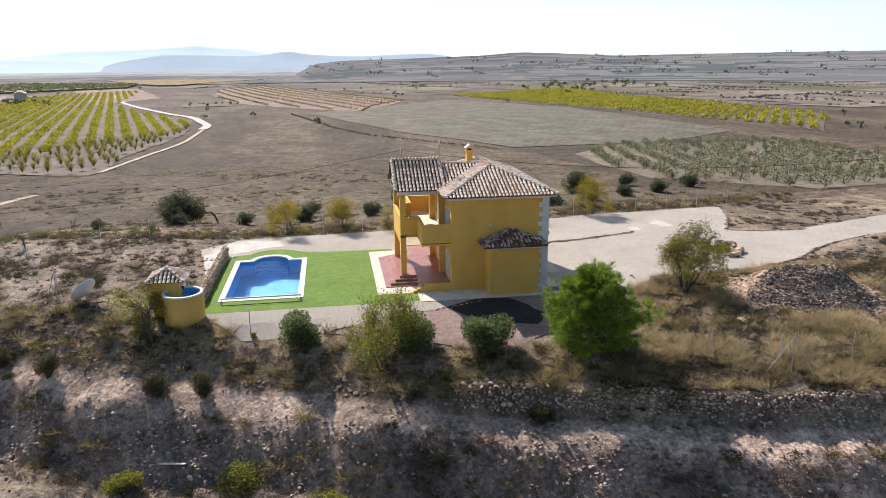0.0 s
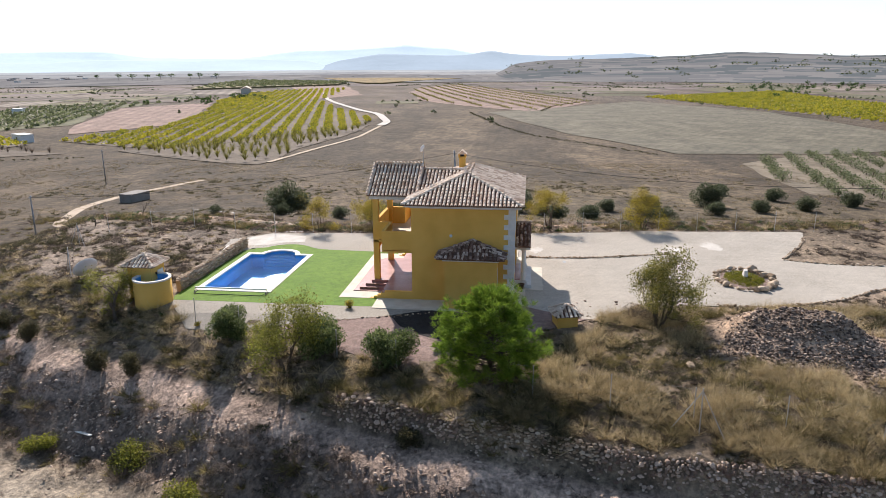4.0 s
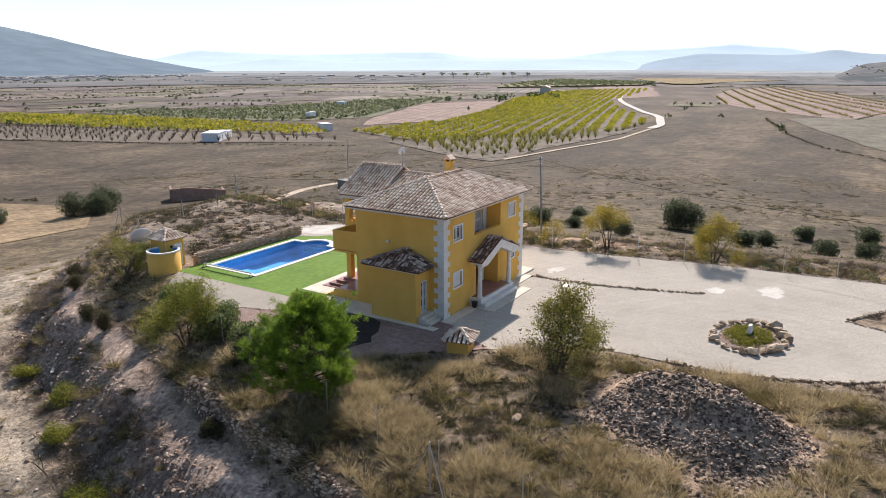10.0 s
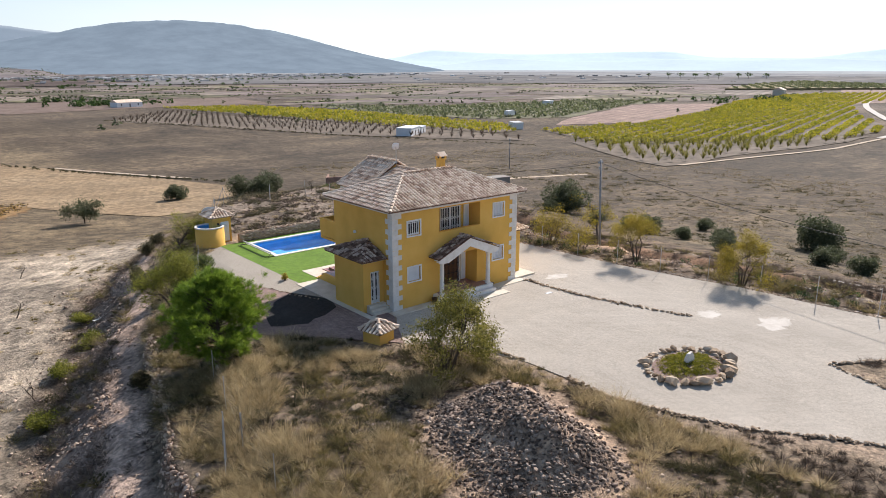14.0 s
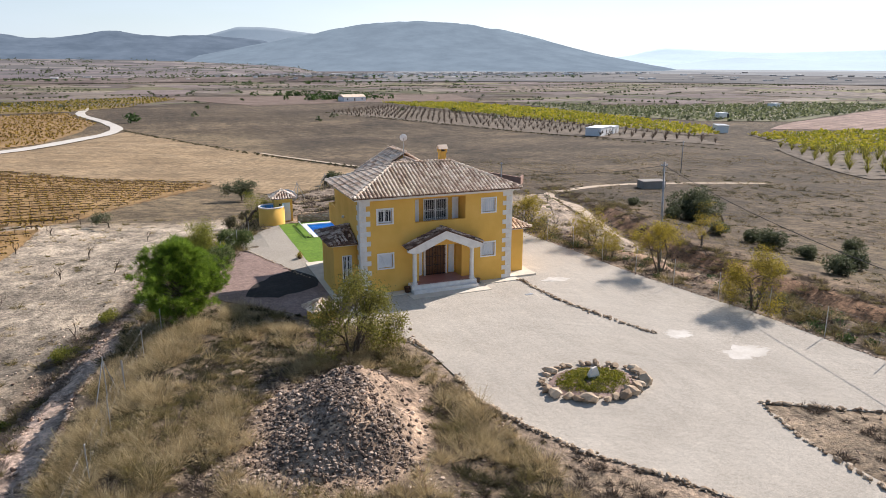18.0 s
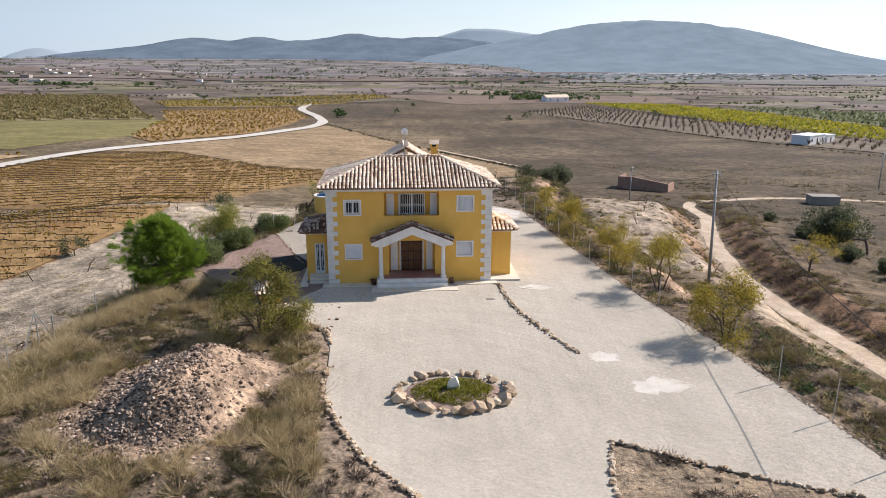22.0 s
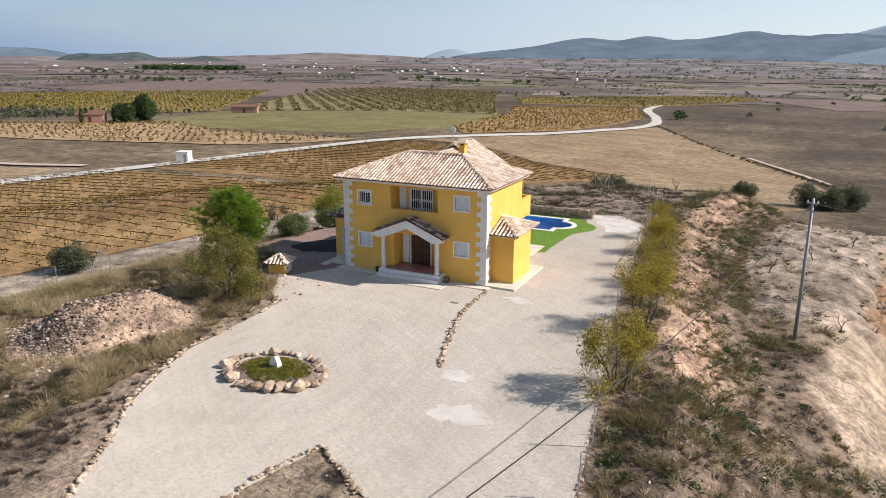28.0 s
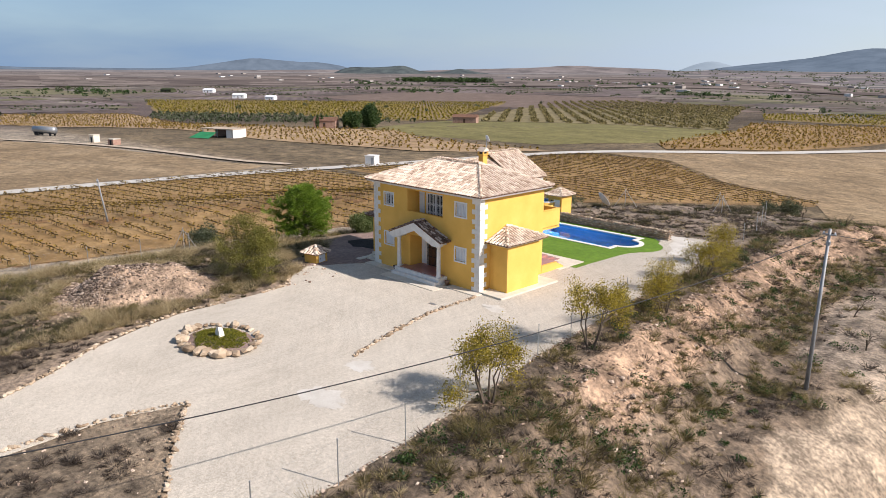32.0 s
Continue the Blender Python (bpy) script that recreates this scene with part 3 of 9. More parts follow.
def height(x, y):
    """Ground height over the whole plan."""
    x, y = np.asarray(x, float), np.asarray(y, float)
    base = far_base(x, y)
    top = 0.10 * fbm(x / 6, y / 6, 3) * ramp(np.abs(x - 6), 10, 16)
    # scrubland north of the garden wall rises a little and then sinks
    top = top + 0.35 * ramp(y, 25, 30) * (1 + 0.8 * fbm(x / 3.5, y / 3.5, 9)) - 0.6 * ramp(y, 36, 48)
    # rough ground in the south-west corner
    sw = ramp(-x, 0.5, 3.0) * ramp(-y, 3.0, 6.0)
    top = top + sw * (0.18 * fbm(x / 2.2, y / 2.2, 5))
    # heap of rubble
    d = heap_d(x, y)
    top = top + (1.75 * np.clip(1 - np.maximum(d, 0.25) / 2.7, 0, 1) + 0.30 * np.clip(1 - d / 5.0, 0, 1)) * (1 + 0.30 * fbm(x / 1.5, y / 1.5, 21))
    # western edge: loose brow, wall, ledge, slope
    s = (west_edge(y) - x) * 0.93 + 0.5 * fbm(x / 5, y / 5, 31) + 0.35 * fbm(y / 2.1, y * 0, 77)
    n1 = fbm(x / 1.7, y / 1.7, 41)
    brow = -0.95 * ramp(s, -4.5, -0.2)
    walled = np.interp(s, [-0.2, 0.35, 2.4, 3.0, 5.5, 14, 30], [0, -1.35, -1.7, -2.1, -4.15, -4.35, -5.0])
    open_ = np.interp(s, [-1.6, 0.2, 2.0, 2.7, 5.3, 14, 30], [0, -0.85, -1.5, -1.9, -4.1, -4.35, -5.0])
    nw = ramp(y, 8.5, 11.0)
    prof = walled * (1 - nw) + open_ * nw
    w_out = ramp(s, 18, 60)
    west_z = (brow + prof + (0.45 * n1 + 0.22 * fbm(x / 0.7, y / 0.7, 43)) * ramp(s, -0.5 * nw + 0.5, 2.5) * (1 - ramp(s, 6, 12)))
    # eastern bank: verge, rubble bank, strip, track, cut, field
    e = (x - east_edge(y)) * 0.985
    bank = np.interp(e, [0, 0.6, 2.2, 3.2, 4.8, 7.0, 8.6, 10.5, 19], [0, -0.05, 0.1, 0.05, -0.9, -2.4, -2.95, -2.8, -3.5]) + (0.6 * fbm(x / 2.3, y / 2.3, 51) + 0.25 * fbm(x / 0.8, y / 0.8, 53)) * ramp(e, 1.2, 3.4) * (1 - ramp(e, 6.5, 9))
    tx = x - track_x(y) + 0.5 * fbm(y / 6, y * 0, 5) + 0.3 * fbm(x / 1.5, y / 1.5, 55)
    deep = np.interp(y, [-30, 0, 10, 25], [1.6, 2.6, 3.6, 4.5])
    rise = 1.45 * np.interp(tx, [1.5, 2.6, 4.2, 6], [0, 0.3, 1.0, 0.95])
    cut = (np.interp(tx, [-8.0, -5.2, -3.4, -1.5], [0, -0.35, -0.8, -1.0]) * deep + rise - 2.0 * ramp(tx, 5, 26)) * ramp(80 - y, 0, 20)
    east_z = bank + cut
    e_out = ramp(tx, 6, 30)
    z = top + np.where(s > -5, west_z, 0) * (1 - w_out) + np.where(e > 0, east_z, 0)
    # the sides give way to the plain
    north = ramp(y, 42, 66)
    k = np.maximum.reduce([w_out, np.where(e > 0, e_out, 0), north])
    k = np.maximum(k, ramp(-y, 60, 110))
    return z * (1 - k) + base * k

# ---------------------------------------------------------------- ground
def cuts(lo, hi, step, reach, n):
    mid = np.arange(lo, hi + 1e-6, step)
    k = np.arange(1, n + 1)
    g = step * k + (reach - step * n) * ((np.power(1.085, k) - 1) / (np.power(1.085, n) - 1))
    return np.concatenate([(lo - g)[::-1], mid, hi + g])


gx, gy = cuts(-30, 48, 0.42, 4600, 90), cuts(-32, 50, 0.42, 4600, 90)
GX, GY = np.meshgrid(gx, gy, indexing="ij")
GZ = height(GX, GY)
YARD = [(0.2, 0.05), (-1.2, -2.0), (-2.6, -4.6), (-1.6, -6.6), (0.3, -8.6), (0.9, -11.0), (1.0, -14.0), (1.1, -16.5), (1.9, -19.0), (3.3, -22.2), (5.3, -24.9), (7.2, -28.3), (9, -33), (10.5, -42), (16.5, -42), (13.6, -33), (12.2, -28.5), (12.0, -24.8), (12.9, -21.3), (15.1, -22.8), (17.8, -24.4), (20.5, -25.6), (23.1, -26.4),
        (22.6, -19.4), (21.6, -11.7), (20.3, -4.4), (18.7, 10), (17.6, 22.8), (14.6, 26.0), (12.4, 25.6), (11.4, 24.3), (9.6, 24.2), (9.6, 23.2), (11.95, 22.9), (11.95, 16.8), (9.6, 16.6), (9.6, 9.0), (11.0, 8.4), (11.0, 0.05)]
APRON = [(-1.9, 23.2), (-5.3, 20.4), (-6.0, 15.6), (-3.8, 9.4), (-2.4, 5.2), (-1.7, 4.6), (-1.5, 9.0), (-1.75, 23.0)]
RED = [(-6.0, 15.4), (-8.6, 9.4), (-10.4, 5.6), (-8.5, 2.2), (-5.2, -1.2), (-2.6, -4.6), (-1.2, -2.0), (-0.1, 0.0), (-1.7, 1.0), (-1.7, 4.6), (-2.4, 5.2), (-3.8, 9.4)]
under = inside(GX, GY, YARD) | inside(GX, GY, APRON) | inside(GX, GY, RED) | ((GX > -1.8) & (GX < 11.5) & (GY > 8) & (GY < 24))
GZ = np.where(under, GZ - 0.10, GZ)
pool_hole = (GX > 0.6) & (GX < 11.6) & (GY > 17.2) & (GY < 22.4)
GZ = np.where(pool_hole, -2.9, GZ)
nx, ny = GX.shape
ii, jj = np.meshgrid(np.arange(nx - 1), np.arange(ny - 1), indexing="ij")
a = (ii * ny + jj).ravel()
quads = np.column_stack([a, a + ny, a + ny + 1, a + 1])
ground_me = arrays("ground", np.column_stack([GX.ravel(), GY.ravel(), GZ.ravel()]), quads, M_GROUND, True)


V1 = [(-41.5, -24), (-33.8, 14), (-29.5, 31), (-26, 52), (-63, 56), (-91, 55), (-96, 30), (-98.5, 5), (-99, -24)]
V2 = [(-25.5, 55), (-23, 66), (-16.6, 80), (-9.4, 93.8), (-2, 107), (-3, 112), (-24, 115), (-50, 138), (-68, 130), (-74, 112), (-86, 68), (-88, 60), (-63, 61)]


def parcel(x, y):
    """A tone for each plot of the plain, of uneven size."""
    u, v = 0.97 * x + 0.24 * y + 14 * fbm(x / 70, y / 70, 65), -0.24 * x + 0.97 * y + 10 * fbm(x / 60, y / 60, 66)
    i, j = np.floor(u / 62), np.floor(v / 34 + 0.37 * np.floor(u / 62))
    return np.sin(i * 12.9898 + j * 78.233) * ramp(np.hypot(x, y), 105, 130)


def yard_west(y):
    """Where the yard's western stone edging runs."""
    return np.interp(y, [-42, -33, -28.3, -24.9, -22.2, -19.0, -16.5, -11.0, -8.6, -6.6, -4.6], [10.5, 9.0, 7.2, 5.3, 3.3, 1.9, 1.1, 0.9, 0.3, -1.6, -2.6])


SAND = [(29.9, -1.0), (31.0, 3.2), (33.0, 10.8), (34.6, 16.0), (36.2, 15.0), (36.4, 6), (35.4, -2.5), (34.4, -6.5), (32.9, -6.0), (31.7, -3.7)]


def colours(x, y):
    """What the bare ground is made of, place by place."""
    def c(r, g, b):
        return np.array([r, g, b])[None, :]
    n1, n2, n3 = fbm(x / 4, y / 4, 61)[:, None], fbm(x / 1.3, y / 1.3, 62)[:, None], fbm(x / 60, y / 60, 63)[:, None]
    dry = c(0.215, 0.165, 0.115)
    col = dry * (1 + 0.25 * n1 + 0.3 * n2)
    s = (west_edge(y) - x)[:, None]
    e = (x - east_edge(y))[:, None]
    yy = y[:, None]
    # lower western terrace: pale tilled earth
    w = ramp(s + 1.5 * n1, 6.0, 9.5)
    col = col * (1 - w) + c(0.33, 0.275, 0.21) * (1 + 0.22 * n1 + 0.2 * n2 + 0.12 * np.sin(s * 4.3 + 2.5 * n1) * (s < 22)) * w
    # pale, partly red slope below the wall
    w = ramp(s, 0.6, 1.1) * (1 - ramp(s, 2.8, 3.6))
    col = col * (1 - w) + c(0.45, 0.335, 0.262) * (1 + 0.4 * n1 + 0.3 * n2) * w
    # slope of dark brush
    w = ramp(s, 2.4, 3.4) * (1 - ramp(s, 5.5, 7.5)) * np.clip(0.7 + 0.8 * n1, 0, 1)
    col = col * (1 - w) + c(0.28, 0.208, 0.166) * (1 + 0.5 * n2) * w
    # litter of straw on the rough corner
    w = (1 - ramp(s, -1.4, -0.4)) * ramp(-x, -1.5, 1.5)[:, None] * ramp(-yy, 1.0, 4.0)
    col = col * (1 - w) + c(0.175, 0.132, 0.092) * (1 + 0.4 * n1 + 0.5 * n2) * w
    hd = heap_d(x, y)[:, None]
    w = (1 - ramp(hd, 2.6, 4.2))
    col = col * (1 - w) + c(0.36, 0.26, 0.185) * (1 + 0.3 * n2) * w
    w = ramp(x - yard_west(y) + 2.4 + 1.2 * n1[:, 0], 0.0, 1.2)[:, None] * ramp(-yy, 6, 9) * (x < 12)[:, None] * ramp(hd, 3.0, 4.0)
    col = col * (1 - w) + c(0.27, 0.205, 0.15) * (1 + 0.3 * n2) * w
    # eastern bank and strip
    w = ramp(e, 0.1, 0.6) * (1 - ramp(e, 11.0, 13.0))
    col = col * (1 - w) + c(0.175, 0.13, 0.092) * (1 + 0.4 * n1 + 0.4 * n2) * w
    w = ramp(e, 2.0, 3.0) * (1 - ramp(e, 5.2, 6.4)) * ramp(yy, -10, -6)
    col = col * (1 - w) + c(0.30, 0.205, 0.14) * (1 + 0.4 * n1 + 0.4 * n2) * w
    w = ramp(e + n1, 8.0, 9.5) * (1 - ramp(x - track_x(y), -1, 1)[:, None]) * ramp(yy + 2 * n1, 9.0, 13.0)
    col = col * (1 - w) + c(0.31, 0.248, 0.19) * (1 + 0.3 * n1 + 0.3 * n2 + 0.16 * np.sin(e * 5.2 + 2 * n1)) * w
    tx = (x - track_x(y))[:, None]
    w = ramp(tx, 1.5, 2.0) * ramp(75 - yy, 0, 20)
    col = col * (1 - w) + c(0.145, 0.103, 0.066) * (1 + 0.3 * n1 + 0.4 * n2) * w
    w = ramp(tx, 1.6, 2.2) * (1 - ramp(tx, 4.0, 5.2)) * ramp(75 - yy, 0, 20)
    col = col * (1 - w) + c(0.225, 0.135, 0.08) * (1 + 0.3 * n1 + 0.5 * n2) * w
    w = ramp(tx + n1, -7.0, -5.0) * (1 - ramp(tx, -2.0, -1.4)) * ramp(yy, 4, 10) * ramp(66 - yy, 0, 10) * np.clip(0.7 + 1.2 * n1, 0, 1)
    col = col * (1 - w) + c(0.31, 0.185, 0.10) * (1 + 0.3 * n2) * w
    w = inside(x + 0.9 * n1[:, 0] + 0.5 * n2[:, 0] - 0.4, y + 1.2 * n2[:, 0], SAND)[:, None] * 1.0
    col = col * (1 - w) + c(0.315, 0.247, 0.18) * (1 + 0.2 * n2) * w
    # scrub north of the garden
    w = ramp(yy, 24.5, 26.5) * (1 - ramp(yy, 44, 50)) * ramp(-s, 1, 2) * ramp(-e, 0, 1)
    col = col * (1 - w) + c(0.215, 0.17, 0.13) * (1 + 0.35 * n2) * w
    # the wide dry plain
    r = np.hypot(x - 5, y - 5)[:, None]
    w = np.maximum(ramp(tx, 7, 14), ramp(yy, 46, 60)) * ramp(r, 30, 45)
    w = np.where(s > 2, w * ramp(yy, 55, 70), w)
    w = np.maximum(w, ramp(yy, 95, 125))
    col = col * (1 - w) + c(0.088, 0.065, 0.041) * (1 + 0.22 * parcel(x, y)[:, None]) * (1 + 0.34 * n1 + 0.5 * fbm(x / 17, y / 11, 64)[:, None] + 0.2 * n3) * w
    w = ramp(tx, 8, 16) * (1 - ramp(r, 85, 130)) * ramp(30 - yy, 0, 25)
    col = col * (1 - w) + c(0.128, 0.098, 0.060) * (1 + 0.3 * n1 + 0.4 * fbm(x / 17, y / 11, 64)[:, None]) * w
    w = ramp(r, 380, 700) * (0.4 + 0.6 * (n3 > 0.02))
    col = col * (1 - w) + c(0.115, 0.088, 0.068) * (1 + 0.35 * n3) * w
    w = ramp(-x, 260, 420)[:, None] * ramp(yy, -50, 60)
    col = col * (1 - w) + c(0.115, 0.085, 0.075) * (1 + 0.4 * n3) * w
    w = ramp(-x, -40, -15)[:, None] * ramp(yy, 50, 62) * (1 - ramp(r, 240, 330))
    w = np.maximum(w, ramp(-x, 88, 98)[:, None] * ramp(yy, 40, 60) * (1 - ramp(r, 260, 380)))
    col = col * (1 - w) + c(0.16, 0.12, 0.072) * (1 + 0.3 * n1 + 0.3 * fbm(x / 17, y / 11, 64)[:, None]) * w
    w = (inside(x, y, V1) | inside(x, y, V2))[:, None] * 1.0
    col = col * (1 - w) + c(0.23, 0.13, 0.055) * w
    return np.clip(col, 0.02, 0.9)


cover = ground_me.color_attributes.new("cover", "FLOAT_COLOR", "POINT")
rgb = colours(GX.ravel(), GY.ravel())
cover.data.foreach_set("color", np.column_stack([rgb, np.ones(len(rgb))]).astype(np.float32).ravel())
ground = tagged(new("ground", ground_me), "dry brown earth falling away to a wide plain", "ground", kind="structure")


def ragged(poly, step, amp, seed):
    """A plan outline with its straight sides made a little uneven."""
    g = random.Random(seed)
    out = []
    for (ax, ay), (bx, by) in zip(poly, [*poly[1:], poly[0]]):
        L = math.hypot(bx - ax, by - ay)
        n = max(1, int(L / step))
        for k in range(n):
            f_ = k / n
            o_ = g.uniform(-amp, amp) if k else 0
            out.append((ax + (bx - ax) * f_ - (by - ay) / L * o_, ay + (by - ay) * f_ + (bx - ax) / L * o_))
    return out


def sheet(name, outline, material_, lift, label, category, step=1.0, kind="structure", skirt=True):
    """A ground cover draped on the land inside a plan outline."""
    o = np.array(outline, float)
    lo, hi = o.min(0), o.max(0)
    nxs, nys = max(2, int((hi[0] - lo[0]) / step)), max(2, int((hi[1] - lo[1]) / step))
    bm = bmesh.new()
    bm.faces.new([bm.verts.new((x, y, 0)) for x, y in outline])
    for axis, n, k in ((0, nxs, lo[0]), (1, nys, lo[1])):
        for i in range(1, n):
            co, no = [0, 0, 0], [0, 0, 0]
            co[axis], no[axis] = k + (hi[axis] - lo[axis]) * i / n, 1
            bmesh.ops.bisect_plane(bm, geom=bm.verts[:] + bm.edges[:] + bm.faces[:], plane_co=co, plane_no=no)
    co = np.array([v.co for v in bm.verts])
    z = height(co[:, 0], co[:, 1]) + lift
    for v, h in zip(bm.verts, z):
        v.co.z = h
    bmesh.ops.recalc_face_normals(bm, faces=bm.faces[:])
    if bm.faces[0].normal.z < 0:
        bmesh.ops.reverse_faces(bm, faces=bm.faces[:])
    rim = [e for e in bm.edges if len(e.link_faces) == 1]        # a skirt, so that the rim meets the land
    made = bmesh.ops.extrude_edge_only(bm, edges=rim) if skirt else {"geom": []}
    for v in made["geom"]:
        if isinstance(v, bmesh.types.BMVert):
            v.co.z -= 0.05 + 2.0 * lift
    me = bpy.data.meshes.new(name)
    bm.to_mesh(me)
    bm.free()
    me.materials.append(material_)
    return tagged(new(name, me), label, category, kind=kind)


sheet("pavement_yard", YARD, M_GRAVEL, 0.0, "pale compacted gravel yard round the house", "yard", 2.0)
sheet("pavement_apron", APRON, M_APRON, 0.006, "pale gravel strip beside the lawn", "path", 2.0)
sheet("pavement_red_gravel", RED, M_REDGRAVEL, 0.003, "reddish gravel beside the house", "gravel bed", 2.0)
sheet("pavement_dark_gravel", ragged([(-3.2, 7.8), (-1.95, 5.2), (-2.3, 3.2), (-5.2, 1.7), (-7.2, 2.7), (-6.6, 4.6), (-5.0, 6.7)], 0.7, 0.16, 5), M_DARKGRAVEL, 0.012, "patch of near-black gravel beside the house", "gravel bed", 2.0, skirt=False)

# ---------------------------------------------------------------- the house
house = thing("house", (0, 0, 0), "two-storey yellow rendered villa with white quoins and terracotta tiled roofs", "house")

T = 0.3   # wall thickness


def opening(o, u, z):
    return any(a < u < b and c < z < d for a, b, c, d in o)


FRONT = [(1.2, 2.2, 4.8, 5.72), (3.8, 7.46, 4.66, 6.25), (8.72, 9.73, 5.0, 5.93), (1.2, 2.2, 1.76, 2.70), (8.71, 9.72, 1.86, 2.80), (4.05, 7.2, 0.55, 2.95)]
REAR = [(1.0, 2.3, 0.55, 2.65), (4.0, 6.9, 0.55, 2.75), (8.7, 10.0, 0.55, 2.65), (1.0, 2.3, 3.45, 5.6), (4.0, 6.9, 3.45, 5.7), (8.7, 10.0, 3.45, 5.6)]


def cut_list(o, lo, hi, a):
    return sorted({lo, hi, *(q[a] for q in o), *(q[a + 1] for q in o)})


w = Mesh().grid_solid(cut_list(FRONT, 0, 11, 0), [0, T], cut_list(FRONT, -0.3, 6.36, 2), lambda x, y, z: not opening(FRONT, x, z))
part("wall", w, M_YELLOW, house)
w = Mesh().grid_solid(cut_list(REAR, 0, 11, 0), [6.5, 6.8], cut_list(REAR, -0.3, 6.36, 2), lambda x, y, z: not opening(REAR, x, z))
part("wall", w, M_YELLOW, house)
part("wall", Mesh().box(0, T, T, 6.5, -0.3, 6.36), M_YELLOW, house)
part("wall", Mesh().box(11 - T, 11, T, 6.5, -0.3, 6.36), M_YELLOW, house)
# the loggia upstairs and the entrance niche, set back behind the front
w = Mesh().box(3.8, 7.46, 1.15, 1.3, 3.5, 6.3).box(3.6, 3.8, T, 1.3, 3.5, 6.36).box(7.46, 7.66, T, 1.3, 3.5, 6.36)
w.box(3.6, 7.66, T, 1.3, 3.3, 3.5).box(3.6, 7.66, T, 1.15, 6.26, 6.35)
part("loggia_wall", w, M_YELLOW, house)
w = Mesh().box(4.05, 7.2, 1.15, 1.3, 0.5, 3.0).box(3.85, 4.05, T, 1.3, 0.5, 3.1).box(7.2, 7.4, T, 1.3, 0.5, 3.1).box(3.85, 7.4, T, 1.3, 2.95, 3.1)
part("niche_wall", w, M_YELLOW, house)
part("floor_slab", Mesh().box(T, 11 - T, T, 6.5, 3.05, 3.29), M_TRIM, house)
part("floor_slab", Mesh().box(T, 11 - T, 1.3, 6.5, 0.3, 0.55), M_FLOOR, house, "red tiled floor")

# white band under the eaves
b = Mesh().box(-0.12, 11.12, -0.12, 6.92, 6.36, 6.46).box(-0.42, 11.42, -0.42, 7.22, 6.46, 6.62, 0.02)
part("cornice", b, M_TRIM, house, "white painted cornice under the eaves")

# quoins at the two front corners
for k in range(19):
    z0, z1 = k * 0.3345 + 0.01, (k + 1) * 0.3345 - 0.005
    a, c = (0.70, 0.42) if k % 2 == 0 else (0.42, 0.70)
    for side in (0, 1):
        def sx(v):
            return v if side == 0 else 11 - v
        q = Mesh()
        pts = [(-0.035, -0.035), (a, -0.035), (a, 0.0), (0.0, 0.0), (0.0, c), (-0.035, c)]
        pts = [(sx(x), y) for x, y in pts]
        if side:
            pts = pts[::-1]
        q.prism(pts, z0, z1)
        part("quoin", q, M_TRIM, house)


# ------------------------------------------------ windows and doors
def window(x0, x1, z0, z1, y, parent, shutter=True, bars=7, out=-1):
    """A framed window with a blind or a dark pane behind white bars; out: the side that it faces along y."""
    f, d = 0.07, out * 0.03
    win = part("window", Mesh().box(x0 - 0.09, x1 + 0.09, y + min(d, 0), y + max(d, 0), z0 - 0.09, z0).box(x0 - 0.09, x1 + 0.09, y + min(d, 0), y + max(d, 0), z1, z1 + 0.09)
               .box(x0 - 0.09, x0, y + min(d, 0), y + max(d, 0), z0, z1).box(x1, x1 + 0.09, y + min(d, 0), y + max(d, 0), z0, z1), M_WHITE, parent, "white framed window with bars")
    yi = y - out * 0.16
    part("frame", Mesh().box(x0, x0 + f, yi - 0.03, yi + 0.03, z0, z1).box(x1 - f, x1, yi - 0.03, yi + 0.03, z0, z1)
         .box(x0 + f, x1 - f, yi - 0.03, yi + 0.03, z0, z0 + f).box(x0 + f, x1 - f, yi - 0.03, yi + 0.03, z1 - f, z1)
         .box((x0 + x1) / 2 - 0.035, (x0 + x1) / 2 + 0.035, yi - 0.028, yi + 0.028, z0 + f, z1 - f), M_WHITE, win)
    part("pane", Mesh().box(x0 + f, x1 - f, yi - 0.008, yi + 0.008, z0 + f, z1 - f), M_PANE, win, "dark glass pane")
    if shutter:
        blind = Mesh()
        n = max(4, int((z1 - z0) / 0.07))
        prof = []
        for i in range(n):
            a, b_ = z0 + (z1 - z0) * i / n, z0 + (z1 - z0) * (i + 1) / n
            prof += [(0.036, a), (0.062, a + 0.006), (0.062, b_ - 0.006), (0.036, b_)]
        k = len(prof)
        blind.add([(x, yi + out * o_, z) for x in (x0 + 0.01, x1 - 0.01) for o_, z in prof], [(q, q + 1, k + q + 1, k + q) for q in range(k - 1)])
        part("blind", blind, M_SHUTTER, win, "closed pale roller blind")
    if bars:
        yb = y - out * 0.05
        g = Mesh()
        for i in range(bars):
            xb = x0 + (x1 - x0) * (i + 0.5) / bars
            g.box(xb - 0.012, xb + 0.012, yb - 0.012, yb + 0.012, z0, z1)
        for z in (z0 + 0.12 * (z1 - z0), z1 - 0.12 * (z1 - z0)):
            g.box(x0, x1, yb - 0.017, yb + 0.017, z - 0.015, z + 0.015)
        part("grille", g, M_WHITE, win, "white metal window bars")
    return win


window(1.2, 2.2, 4.8, 5.72, 0, house, False, 6)
window(8.72, 9.73, 5.0, 5.93, 0, house, True, 7)
window(1.2, 2.2, 1.76, 2.70, 0, house, True, 0)
window(8.71, 9.72, 1.86, 2.80, 0, house, True, 7)


